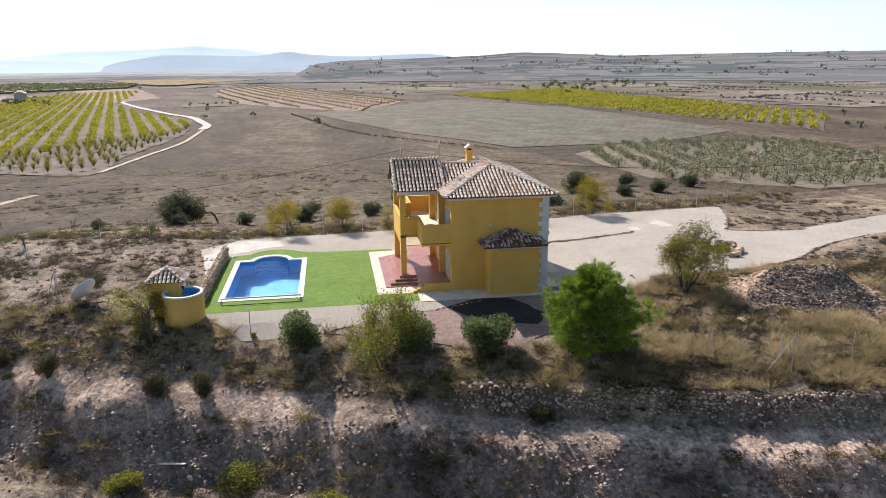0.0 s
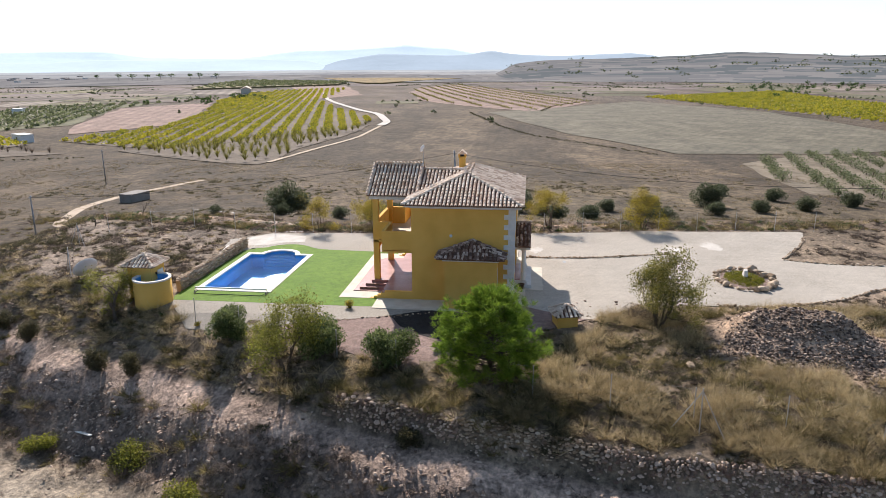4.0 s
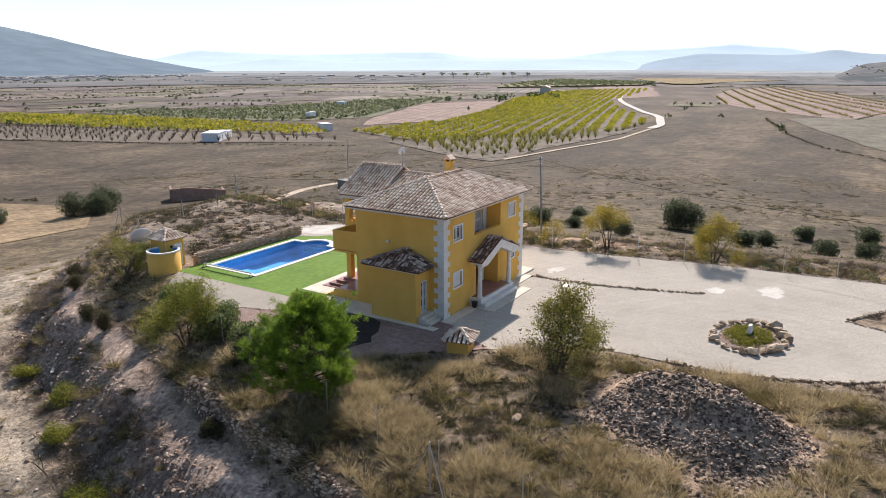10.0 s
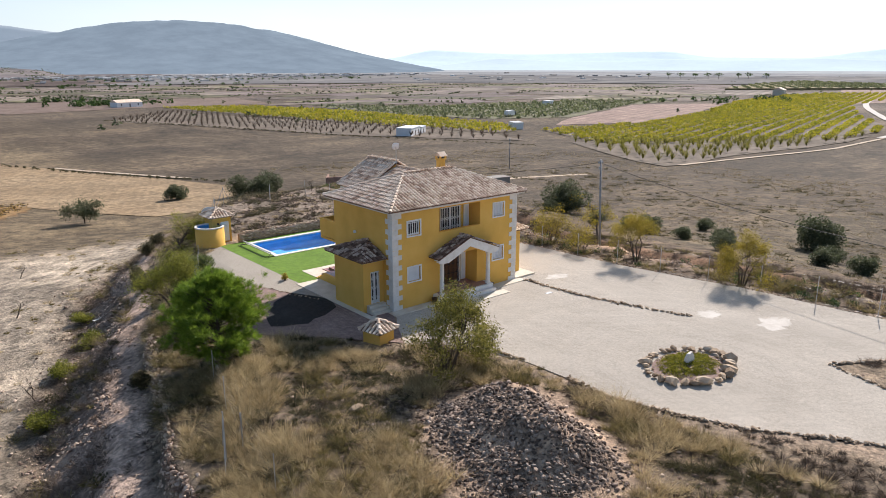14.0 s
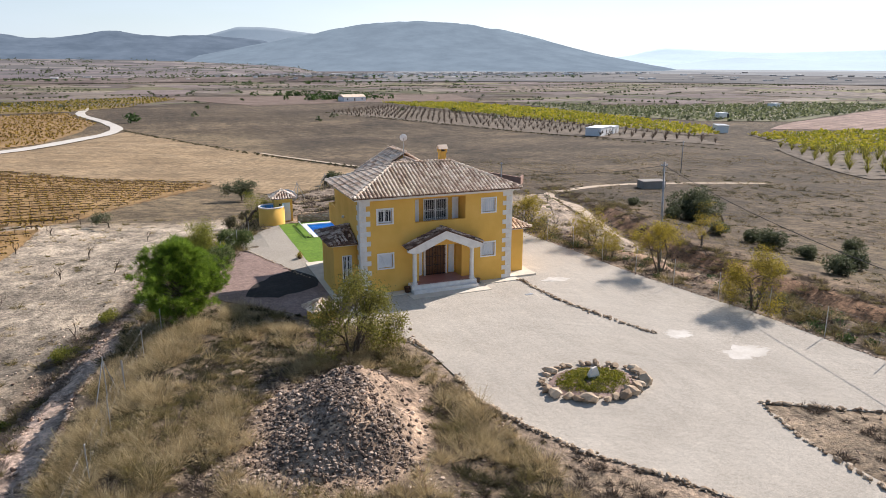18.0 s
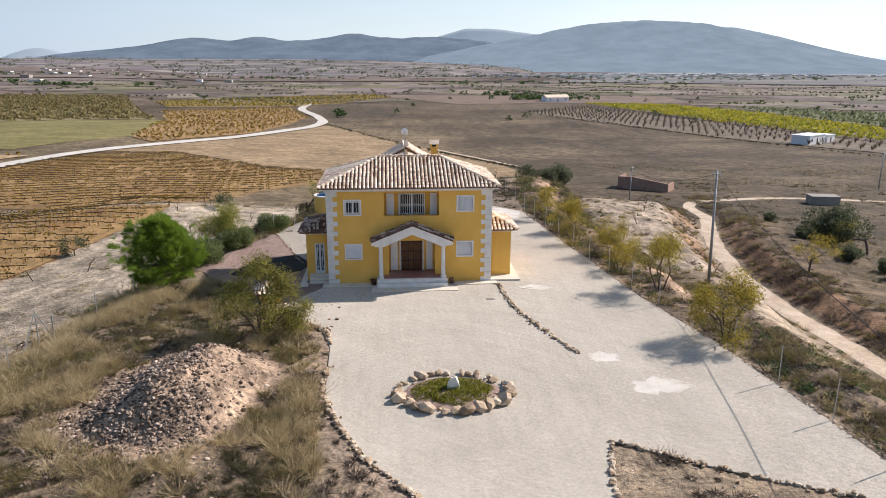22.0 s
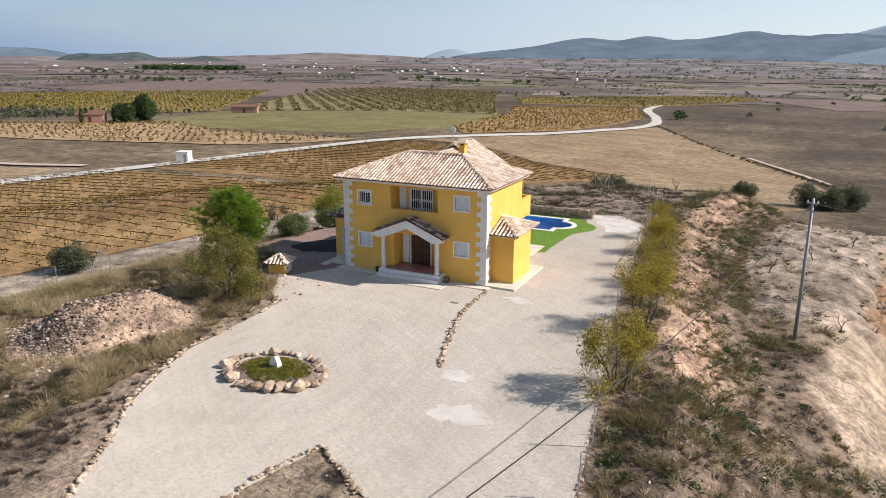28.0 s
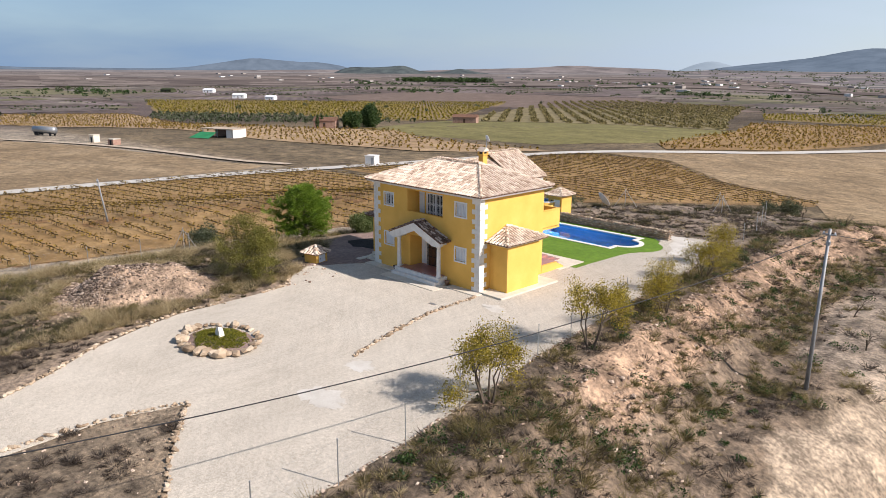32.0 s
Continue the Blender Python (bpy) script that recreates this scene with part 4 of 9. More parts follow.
def glazed_door(x0, x1, z0, z1, y, out, parent, lattice=True, blind=False):
    """A white double door with panes, and a folding lattice grille before it."""
    d = part("glazed_door", Mesh().box(x0, x0 + 0.08, y - 0.04, y + 0.04, z0, z1).box(x1 - 0.08, x1, y - 0.04, y + 0.04, z0, z1).box(x0 + 0.08, x1 - 0.08, y - 0.04, y + 0.04, z1 - 0.08, z1)
             .box(x0 + 0.08, x1 - 0.08, y - 0.04, y + 0.04, z0, z0 + 0.18).box((x0 + x1) / 2 - 0.06, (x0 + x1) / 2 + 0.06, y - 0.038, y + 0.038, z0 + 0.18, z1 - 0.08), M_WHITE, parent, "white glazed double door")
    part("pane", Mesh().box(x0 + 0.08, x1 - 0.08, y - 0.01, y + 0.01, z0 + 0.18, z1 - 0.08), M_SHUTTER if blind else M_PANE, d)
    if lattice:
        g, yb, n = Mesh(), y + out * 0.10, max(4, int((x1 - x0) / 0.14))
        step = (x1 - x0) / n
        for i in range(n + 1):
            xb = x0 + step * i
            g.box(xb - 0.014, xb + 0.014, yb - 0.012, yb + 0.012, z0 + 0.02, z1 - 0.02)
        for zc in np.arange(z0 + 0.3, z1 - 0.3, 0.62):
            for i in range(n):
                g.tube([(x0 + step * i, yb + out * 0.014, zc), (x0 + step * (i + 1), yb + out * 0.014, zc + step * 1.6)], 0.011, 4)
                g.tube([(x0 + step * i, yb + out * 0.014, zc + step * 1.6), (x0 + step * (i + 1), yb + out * 0.014, zc)], 0.011, 4)
        g.box(x0, x1, yb - 0.02, yb + 0.02, z1 - 0.05, z1).box(x0, x1, yb - 0.02, yb + 0.02, z0, z0 + 0.04)
        part("lattice_grille", g, M_WHITE, d, "white folding security grille")
    return d


glazed_door(4.78, 6.56, 3.55, 6.0, 1.09, -1, house, True, False)
for a, b_ in ((3.95, 4.45), (6.93, 7.38)):
    s_ = part("shutter", Mesh().box(a, b_, 1.06, 1.14, 3.55, 6.0), M_WHITE, house, "white side panel")
    part("panel", Mesh().box(a + 0.08, b_ - 0.08, 1.035, 1.07, 3.7, 5.85), M_SHUTTER, s_)
for a, b_, c, d in REAR:
    glazed_door(a, b_, c, d, 6.72, 1, house, a != 4.0, True)

# front door
door = part("front_door", Mesh().box(4.78, 4.9, 1.0, 1.14, 0.56, 2.85).box(6.38, 6.5, 1.0, 1.14, 0.56, 2.85).box(4.9, 6.38, 1.0, 1.14, 2.73, 2.85), M_TRIM, house, "dark carved wooden double door in a white frame")
for a, b_ in ((4.92, 5.62), (5.66, 6.36)):
    leaf = part("leaf", Mesh().box(a, b_, 1.06, 1.12, 0.57, 2.72), M_DOORWOOD, door)
    for z0, z1 in ((0.72, 1.28), (1.4, 1.95), (2.07, 2.6)):
        leaf_panel = Mesh().box(a + 0.1, b_ - 0.1, 1.03, 1.065, z0, z1, 0.015)
        part("panel", leaf_panel, M_DOORWOOD, door)
g = Mesh()
for i in range(13):
    xb = 4.93 + 1.42 * i / 12
    g.box(xb - 0.01, xb + 0.01, 0.93, 0.95, 0.6, 2.7)
for z in (0.65, 1.3, 1.95, 2.65):
    g.box(4.9, 6.38, 0.925, 0.955, z - 0.015, z + 0.015)
part("grille", g, M_CABLE, door, "black iron grille")
for a, b_ in ((4.18, 4.66), (6.66, 7.08)):
    s_ = part("side_window", Mesh().box(a, b_, 1.06, 1.14, 0.6, 2.75), M_WHITE, house, "white shuttered side light")
    part("blind", Mesh().box(a + 0.07, b_ - 0.07, 1.03, 1.065, 0.7, 2.65), M_SHUTTER, s_)


# ------------------------------------------------ tiled roofs
def tile_form(radius=0.092, length=0.44, n=5):
    """A barrel tile: a tapering half round with a thick lower lip whose edge is crisp; x across, y up the slope."""
    vs, fs = [], []

    def arch(r, y, lift, squash=0.95):
        base = len(vs)
        vs.extend((r * math.cos(math.pi * k / n), y, r * squash * math.sin(math.pi * k / n) + lift) for k in range(n + 1))
        return base
    a, b_ = arch(radius, 0.0, 0.034), arch(radius * 0.8, length, 0.0)
    fs += [(a + k, b_ + k, b_ + k + 1, a + k + 1) for k in range(n)]
    a, b_ = arch(radius, 0.0, 0.034), arch(radius * 0.8, 0.0, 0.026, 0.72)
    fs += [(a + k, a + k + 1, b_ + k + 1, b_ + k) for k in range(n)]
    return np.array(vs), fs


TILE_V, TILE_F = tile_form()
single_tile = bpy.data.meshes.new("tile")
single_tile.from_pydata([tuple(v) for v in TILE_V], [], TILE_F)
single_tile.materials.append(M_TILE_ONE)
single_tile.shade_smooth()
COL, ROW = 0.262, 0.37


def slope(roof, corners, budget=0, seed=1, jumble=0.0):
    """Lays tiles on one roof plane. corners: the eave's two ends first (left to right seen from below), then the rest round."""
    p = [Vector(c) for c in corners]
    u = (p[1] - p[0]).normalized()
    nrm = u.cross(p[2] - p[0]).normalized()
    v = nrm.cross(u)
    uv = [((q - p[0]).dot(u), (q - p[0]).dot(v)) for q in p]
    width, rise = uv[1][0], max(q[1] for q in uv)
    rng = random.Random(seed)
    vs, fs = [], []
    n = max(1, round(width / COL))
    spots = []
    lo_u = min(q[0] for q in uv)
    hi_u = max(q[0] for q in uv)
    for i in range(int((hi_u - lo_u) / (width / n)) + 1):
        uc = lo_u + (i + 0.5) * width / n
        for j in range(int(rise / ROW) + 2):
            vc = j * ROW - 0.07
            if inside(np.array(uc), np.array(max(vc + 0.16, 0.02)), uv):
                spots.append((uc, vc))
    for k, (uc, vc) in enumerate(spots):
        ju, jr = rng.uniform(-0.012, 0.012) + jumble * rng.uniform(-0.06, 0.06), rng.uniform(-0.02, 0.02) + jumble * rng.uniform(-0.35, 0.35)
        at = p[0] + u * (uc + ju) + v * (vc + rng.uniform(-0.02, 0.02)) + nrm * (0.012 + jumble * rng.uniform(0, 0.06))
        m = Matrix((u * math.cos(jr) + v * math.sin(jr), v * math.cos(jr) - u * math.sin(jr), nrm)).transposed().to_4x4()
        m.translation = at
        if k < budget:
            o = new("tile", single_tile)
            o.parent = roof
            o.matrix_basis = m
        else:
            base = len(vs)
            mm = np.array(m)
            vs.extend(TILE_V @ mm[:3, :3].T + mm[:3, 3])
            fs.extend(tuple(a + base for a in q) for q in TILE_F)
    return vs, fs


def ridge(line, vs, fs, seed=0):
    """Ridge and hip tiles along a line."""
    a, b_ = Vector(line[0]), Vector(line[1])
    d = (b_ - a)
    n = max(1, int(d.length / 0.36))
    d.normalize()
    side = d.cross(Vector((0, 0, 1))).normalized()
    up = side.cross(d)
    for i in range(n):
        at = a + d * (i * (b_ - a).length / n) + up * 0.03
        m = np.array(Matrix((side * 1.25, d, up * 1.2)).transposed())
        base = len(vs)
        vs.extend(TILE_V @ m.T + np.array(at))
        fs.extend(tuple(q + base for q in f_) for f_ in TILE_F)


def roof(name, planes, ridges, parent, label, budget=None, thickness=0.06, seed=3, jumble=0.0):
    """A roof: a boarded deck with tiles on each plane and tiles over its ridges and hips."""
    deck = Mesh()
    for c in planes:
        n = len(c)
        deck.add([*c, *[(x, y, z - thickness) for x, y, z in c]], [tuple(range(n)), tuple(range(2 * n - 1, n - 1, -1)), *[(k, n + k, n + (k + 1) % n, (k + 1) % n) for k in range(n)]])
    ob = part(name, deck, M_DECK, parent, label)
    vs, fs = [], []
    for i, c in enumerate(planes):
        v, f_ = slope(ob, c, (budget or {}).get(i, 0), seed + i, jumble)
        base = len(vs)
        vs.extend(v)
        fs.extend(tuple(a + base for a in q) for q in f_)
    for k, line in enumerate(ridges):
        ridge(line, vs, fs, k)
    rest = new("tiling", arrays("tiling", np.array(vs), np.array(fs), M_TILE_OLD if jumble > 0.3 else M_TILE, True))
    rest.parent = ob
    tagged(rest, kind="stuff")
    return ob


E0, RZ = 6.63, 8.16                       # eave and ridge of the main roof
sw, se, ne, nw = (-0.5, -0.5, E0), (11.5, -0.5, E0), (11.5, 7.3, E0), (-0.5, 7.3, E0)
r1, r2 = (3.45, 3.4, RZ), (7.7, 3.4, RZ)
roof("roof", [(sw, se, r2, r1), (nw, sw, r1), (se, ne, r2), (ne, nw, r1, r2)], [(sw, r1), (se, r2), (nw, r1), (ne, r2), (r1, r2)], house,
     "hipped roof of weathered terracotta barrel tiles", {0: 300})
# lower link roof and the gabled roof over the rear balcony
lk, gz, ge = 8.08, 8.42, 6.66
roof("link_roof", [((3.0, 6.9, 7.0), (3.0, 3.6, 7.0), (5.45, 3.6, lk), (5.45, 6.9, lk)), ((7.9, 3.6, 7.0), (7.9, 6.9, 7.0), (5.45, 6.9, lk), (5.45, 3.6, lk))], [((5.45, 3.6, lk), (5.45, 6.9, lk))], house,
     "low tiled roof joining the two roofs")
roof("gable_roof", [((2.5, 10.35, ge), (2.5, 6.75, ge), (5.45, 6.75, gz), (5.45, 10.35, gz)), ((8.4, 6.75, ge), (8.4, 10.35, ge), (5.45, 10.35, gz), (5.45, 6.75, gz))],
     [((5.45, 6.75, gz), (5.45, 10.35, gz)), ((2.5, 6.8, ge + 0.03), (5.45, 6.8, gz)), ((8.4, 6.8, ge + 0.03), (5.45, 6.8, gz)), ((2.5, 10.3, ge + 0.03), (5.45, 10.3, gz)), ((8.4, 10.3, ge + 0.03), (5.45, 10.3, gz))], house,
     "gabled terracotta roof over the rear balcony")
part("gable_wall", Mesh().add([(2.7, 6.82, 6.36), (8.2, 6.82, 6.36), (5.45, 6.82, gz - 0.13), (2.7, 7.0, 6.36), (8.2, 7.0, 6.36), (5.45, 7.0, gz - 0.13)], [(0, 1, 2), (5, 4, 3), (0, 2, 5, 3), (1, 4, 5, 2), (0, 3, 4, 1)]), M_YELLOW, house)
part("gable_wall", Mesh().add([(2.7, 10.0, 6.4), (8.2, 10.0, 6.4), (5.45, 10.0, gz - 0.15), (2.7, 10.15, 6.4), (8.2, 10.15, 6.4), (5.45, 10.15, gz - 0.15)], [(0, 1, 2), (5, 4, 3), (0, 2, 5, 3), (1, 4, 5, 2), (0, 3, 4, 1)]), M_TRIM, house, "white painted gable end")
part("beam", Mesh().box(2.62, 2.94, 6.92, 10.15, 6.36, 6.6).box(7.96, 8.28, 6.92, 10.15, 6.36, 6.6).box(2.94, 7.96, 9.85, 10.15, 6.36, 6.6), M_TRIM, house, "white painted beam")

# ------------------------------------------------ rear balcony and terrace
part("balcony_slab", Mesh().box(0, 11, 6.8, 8.8, 3.27, 3.40).box(2.75, 8.15, 8.8, 10.0, 3.27, 3.40), M_YELLOW, house)
part("balcony_floor", Mesh().box(0.16, 10.84, 6.8, 8.64, 3.404, 3.45).box(2.91, 7.99, 8.64, 9.84, 3.404, 3.45), M_SLAB, house, "pale tiled balcony floor")
for q in ((0, 0.16, 6.8, 8.8), (10.84, 11, 6.8, 8.8), (0.16, 2.75, 8.64, 8.8), (8.15, 10.84, 8.64, 8.8), (2.75, 2.91, 8.64, 9.6), (7.99, 8.15, 8.64, 9.6), (3.15, 7.75, 9.84, 10.0)):
    part("parapet", Mesh().box(*q, 3.45, 4.68), M_YELLOW, house)
    part("parapet_cap", Mesh().box(q[0] - 0.03, q[1] + 0.03, q[2] - 0.03, q[3] + 0.03, 4.68, 4.73), M_YELLOW, house)
for x in (2.75, 7.75):
    part("column", Mesh().box(x, x + 0.4, 9.6, 10.0, 0.45, 6.36), M_YELLOW, house)
part("arch", Mesh().box(3.15, 7.75, 9.7, 10.0, 2.75, 3.27), M_YELLOW, house)
part("column", Mesh().box(2.75, 3.15, 6.8, 7.2, 0.45, 6.36), M_YELLOW, house)
part("column", Mesh().box(7.75, 8.15, 6.8, 7.2, 0.45, 6.36), M_YELLOW, house)
st = Mesh().box(0.0, 11.0, 6.8, 8.9, -0.2, 0.53).box(2.5, 8.4, 8.9, 10.15, -0.2, 0.53)
part("terrace", st, M_FLOOR, house, "terrace floored with red tiles")
for i, (dx, z) in enumerate(((0.36, 0.36), (0.72, 0.2), (1.08, 0.06))):
    part("step", Mesh().box(2.5 - dx, 8.4 + dx, 8.9, 10.15 + dx, -0.2, z, 0.01), M_FLOOR, house, "red tiled step")
    # brown strip that paints the shade of the west riser onto the step
    part("step_shade", Mesh().box(2.5 - dx - 0.02, 2.5 - dx, 9.5, 10.15 + dx, z - 0.12, z + 0.012), M_STEP, house)
for x in (-0.02, 10.8):
    sw_ = Mesh()
    for i in range(5):
        sw_.box(x, x + 0.22, 6.8, 8.7 + 0.25 * i, 0.44 - 0.13 * i, 0.57 - 0.13 * i)
    part("stepped_wall", sw_, M_YELLOW, house)
part("paving", Mesh().box(0.0, 11.3, 8.6, 11.9, -0.25, 0.03), M_SLAB, house, "pale paving round the terrace")


# ------------------------------------------------ side annexes
def annex(side):
    def X(v):
        return -v if side < 0 else 11 + v

    def bx(a, b_, *r):
        return (min(X(a), X(b_)), max(X(a), X(b_)), *r)
    body = Mesh()
    xs = sorted([X(0), X(0.33), X(1.0), X(1.3), X(1.56)])
    body.grid_solid(xs, [1.05, 1.3, 4.2, 4.42], [-0.3, 0.5, 2.6, 3.27], lambda x, y, z: not (side < 0 and y < 1.3 and 0.5 < z < 2.6 and 0.33 < abs(x - (0 if side < 0 else 11)) < 1.0)
                    and not (1.3 < y < 4.2 and abs(x - (0 if side < 0 else 11)) < 1.3))
    part("annex_wall", body, M_YELLOW, house)
    part("cornice", Mesh().box(*bx(0, 1.68, 0.93, 4.54, 3.27, 3.42)), M_TRIM, house)
    e = 3.46
    a, b_ = (X(1.95), 0.55, e), (X(1.95), 4.92, e)
    c, d, top = (X(0.0), 4.92, e), (X(0.0), 0.55, e), (X(0.02), 2.72, 4.28)
    if side < 0:
        planes = [(b_, a, top), (a, d, top), (c, b_, top)]
    else:
        planes = [(a, b_, top), (d, a, top), (b_, c, top)]
    roof("annex_roof", planes, [(a, top), (b_, top)], house, "small hipped roof of old dark tiles" if side < 0 else "small hipped tile roof", None, 0.05, 40 + side, 0.55 if side < 0 else 0.12)


annex(-1)
annex(1)
glazed_door(-0.98, -0.35, 0.5, 2.58, 1.16, -1, house, True, False)
for i in range(3):
    part("step", Mesh().box(-1.35, -0.05, 1.05 - 0.28 * (3 - i) - 0.05, 1.05 - 0.28 * (2 - i), -0.1, 0.16 * (i + 1), 0.01), M_SLAB, house, "pale stone step")
part("paving", Mesh().box(-1.95, -1.56, 0.2, 9.2, -0.2, 0.045).box(-1.56, 0, 4.42, 9.2, -0.2, 0.045).box(-1.95, -1.4, -0.5, 0.2, -0.2, 0.045), M_SLAB, house, "pale paving strip along the wall")
part("paving", Mesh().box(12.56, 13.1, -0.1, 6.0, -0.2, 0.12).box(11.0, 12.56, -0.1, 1.05, -0.2, 0.12).box(11.0, 12.56, 4.42, 6.0, -0.2, 0.12), M_SLAB, house, "pale raised kerb round the annex")

# ------------------------------------------------ porch
part("porch_floor", Mesh().box(3.55, 7.72, -0.7, 1.1, 0.3, 0.56), M_FLOOR, house, "dark red tiled porch floor")
part("step", Mesh().box(3.25, 7.98, -0.86, 0.0, -0.1, 0.53, 0.012), M_TRIM, house, "pale stone porch step")
part("step", Mesh().box(3.25, 7.98, -1.18, -0.86, -0.1, 0.28, 0.012), M_TRIM, house, "pale stone porch step")
part("paving", Mesh().box(-0.4, 3.0, -0.75, 0.0, -0.2, 0.05).box(2.9, 8.6, -2.0, -0.6, -0.2, 0.045).box(8.5, 11.4, -0.75, 0.0, -0.2, 0.05), M_SLAB, house, "pale paving strip before the front")
for x in (3.52, 7.70):
    part("column", Mesh().lathe([(0.0, 0.53), (0.2, 0.53), (0.2, 0.62), (0.155, 0.66), (0.15, 1.5), (0.135, 2.62), (0.18, 2.7), (0.19, 2.82), (0.0, 2.82)], 16, (x, -0.6, 0)), M_TRIM, house, "round white porch column", True)
PX0, PX1, PA, PE = 2.92, 8.33, 4.24, 3.14
roof("porch_roof", [((PX0, 0.0, PE), (PX0, -1.08, PE), (5.62, -1.08, PA), (5.62, 0.0, PA)), ((PX1, -1.08, PE), (PX1, 0.0, PE), (5.62, 0.0, PA), (5.62, -1.08, PA))], [((5.62, -1.08, PA), (5.62, 0.0, PA))], house,
     "gabled porch roof of old dark tiles", None, 0.05, 60, 0.5)
fas = [(PX0, PE - 0.05), (PX0, PE - 0.22), (3.3, PE - 0.32), (3.75, PE - 0.32), (5.62, PA - 0.62), (7.49, PE - 0.32), (7.94, PE - 0.32), (PX1, PE - 0.22), (PX1, PE - 0.05), (5.62, PA - 0.055)]
n = len(fas)
half = [[0, 1, 2, 3, 4, 9], [9, 4, 5, 6, 7, 8]]
fm = Mesh()
fm.add([(x, -1.06, z) for x, z in fas] + [(x, -0.78, z) for x, z in fas], [tuple(h) for h in half] + [tuple(n + k for k in h[::-1]) for h in half] + [(k, n + k, n + (k + 1) % n, (k + 1) % n) for k in range(n)])
part("porch_gable", fm, M_TRIM, house, "white painted porch gable")
for x in (3.35, 7.53):
    part("porch_beam", Mesh().box(x, x + 0.35, -0.78, 0.0, 2.82, 3.1), M_TRIM, house)

# ------------------------------------------------ chimney, wall lamp, aerial
ch = part("chimney", Mesh().box(7.17, 7.62, 3.9, 4.35, 7.6, 8.72).box(7.1, 7.69, 3.83, 4.42, 8.72, 8.8, 0.01), M_YELLOW, house, "yellow rendered chimney with a tiled cap")
for x, y in ((7.12, 3.85), (7.57, 3.85), (7.12, 4.3), (7.57, 4.3)):
    part("cap_post", Mesh().box(x, x + 0.1, y, y + 0.1, 8.8, 8.98), M_YELLOW, ch)
part("cap", Mesh().add([(7.05, 3.78, 8.98), (7.74, 3.78, 8.98), (7.74, 4.47, 8.98), (7.05, 4.47, 8.98), (7.05, 4.125, 9.27), (7.74, 4.125, 9.27)], [(0, 1, 5, 4), (2, 3, 4, 5), (0, 4, 3), (1, 2, 5), (0, 3, 2, 1)]), M_TILE, ch, "tiled chimney cap")
part("flue", Mesh().box(7.25, 7.54, 3.98, 4.27, 8.7, 8.9), M_CABLE, ch)
part("wall_lamp", Mesh().lathe([(0.0, -0.1), (0.08, -0.08), (0.11, 0.0), (0.08, 0.08), (0.0, 0.1)], 12, (-0.08, 4.15, 4.55)), M_WHITE, house, "round white wall lamp", True)

# ---------------------------------------------------------------- stones
def stone_mesh(seed):
    """A blunt field stone, about one across: the hull of a few points on a lumpy egg."""
    rng = random.Random(seed)
    bm = bmesh.new()
    n, ph = rng.randint(13, 16), rng.uniform(0, 6.283)
    sx_, sy_, sz_ = 0.5, rng.uniform(0.36, 0.46), rng.uniform(0.28, 0.38)
    for k in range(n):
        z = 1 - 2 * (k + 0.5) / n
        a, r = ph + 2.39996 * k + rng.uniform(-0.3, 0.3), math.sqrt(1 - z * z)
        f_ = rng.uniform(0.78, 1.1)
        bm.verts.new((sx_ * f_ * r * math.cos(a), sy_ * f_ * r * math.sin(a), max(-0.24, sz_ * f_ * z)))
    bmesh.ops.convex_hull(bm, input=bm.verts[:])
    for v in [v for v in bm.verts if not v.link_faces]:
        bm.verts.remove(v)
    bmesh.ops.recalc_face_normals(bm, faces=bm.faces[:])
    bm.verts.index_update()
    V = np.array([v.co[:] for v in bm.verts])
    F = np.array([[v.index for v in f_.verts] for f_ in bm.faces])
    bm.free()
    return V, F


# rubble colour darkened to paint in the shade of the heap's western side
M_HEAP = material("shade_darkened_rubble", (0.07, 0.05, 0.038), (0.18, 0.132, 0.102), (0.42, 0.33, 0.26), 2.2, 18, 0.5, 0.03, 0.92, spread=0.7, island=True, stops=(0.2, 0.5, 0.82))
STONES = [stone_mesh(s) for s in range(8)]
STONE_ME = [arrays("stone", v, f_, M_STONE) for v, f_ in STONES]


def lay_stone(parent, x, y, z, size, rng, name="stone", squash=1.0, turn=None):
    """One stone as an object of its own, sunk a little into what it lies on."""
    o = new(name, STONE_ME[rng.randrange(8)])
    o.parent = parent
    o.matrix_basis = Matrix.LocRotScale((x, y, z), Euler((rng.uniform(-0.25, 0.25), rng.uniform(-0.25, 0.25), rng.uniform(0, 6.3) if turn is None else turn + rng.uniform(-0.15, 0.15))),
                                        (size * rng.uniform(0.85, 1.3), size * rng.uniform(0.8, 1.05), size * rng.uniform(0.75, 1.0) * squash))
    return o


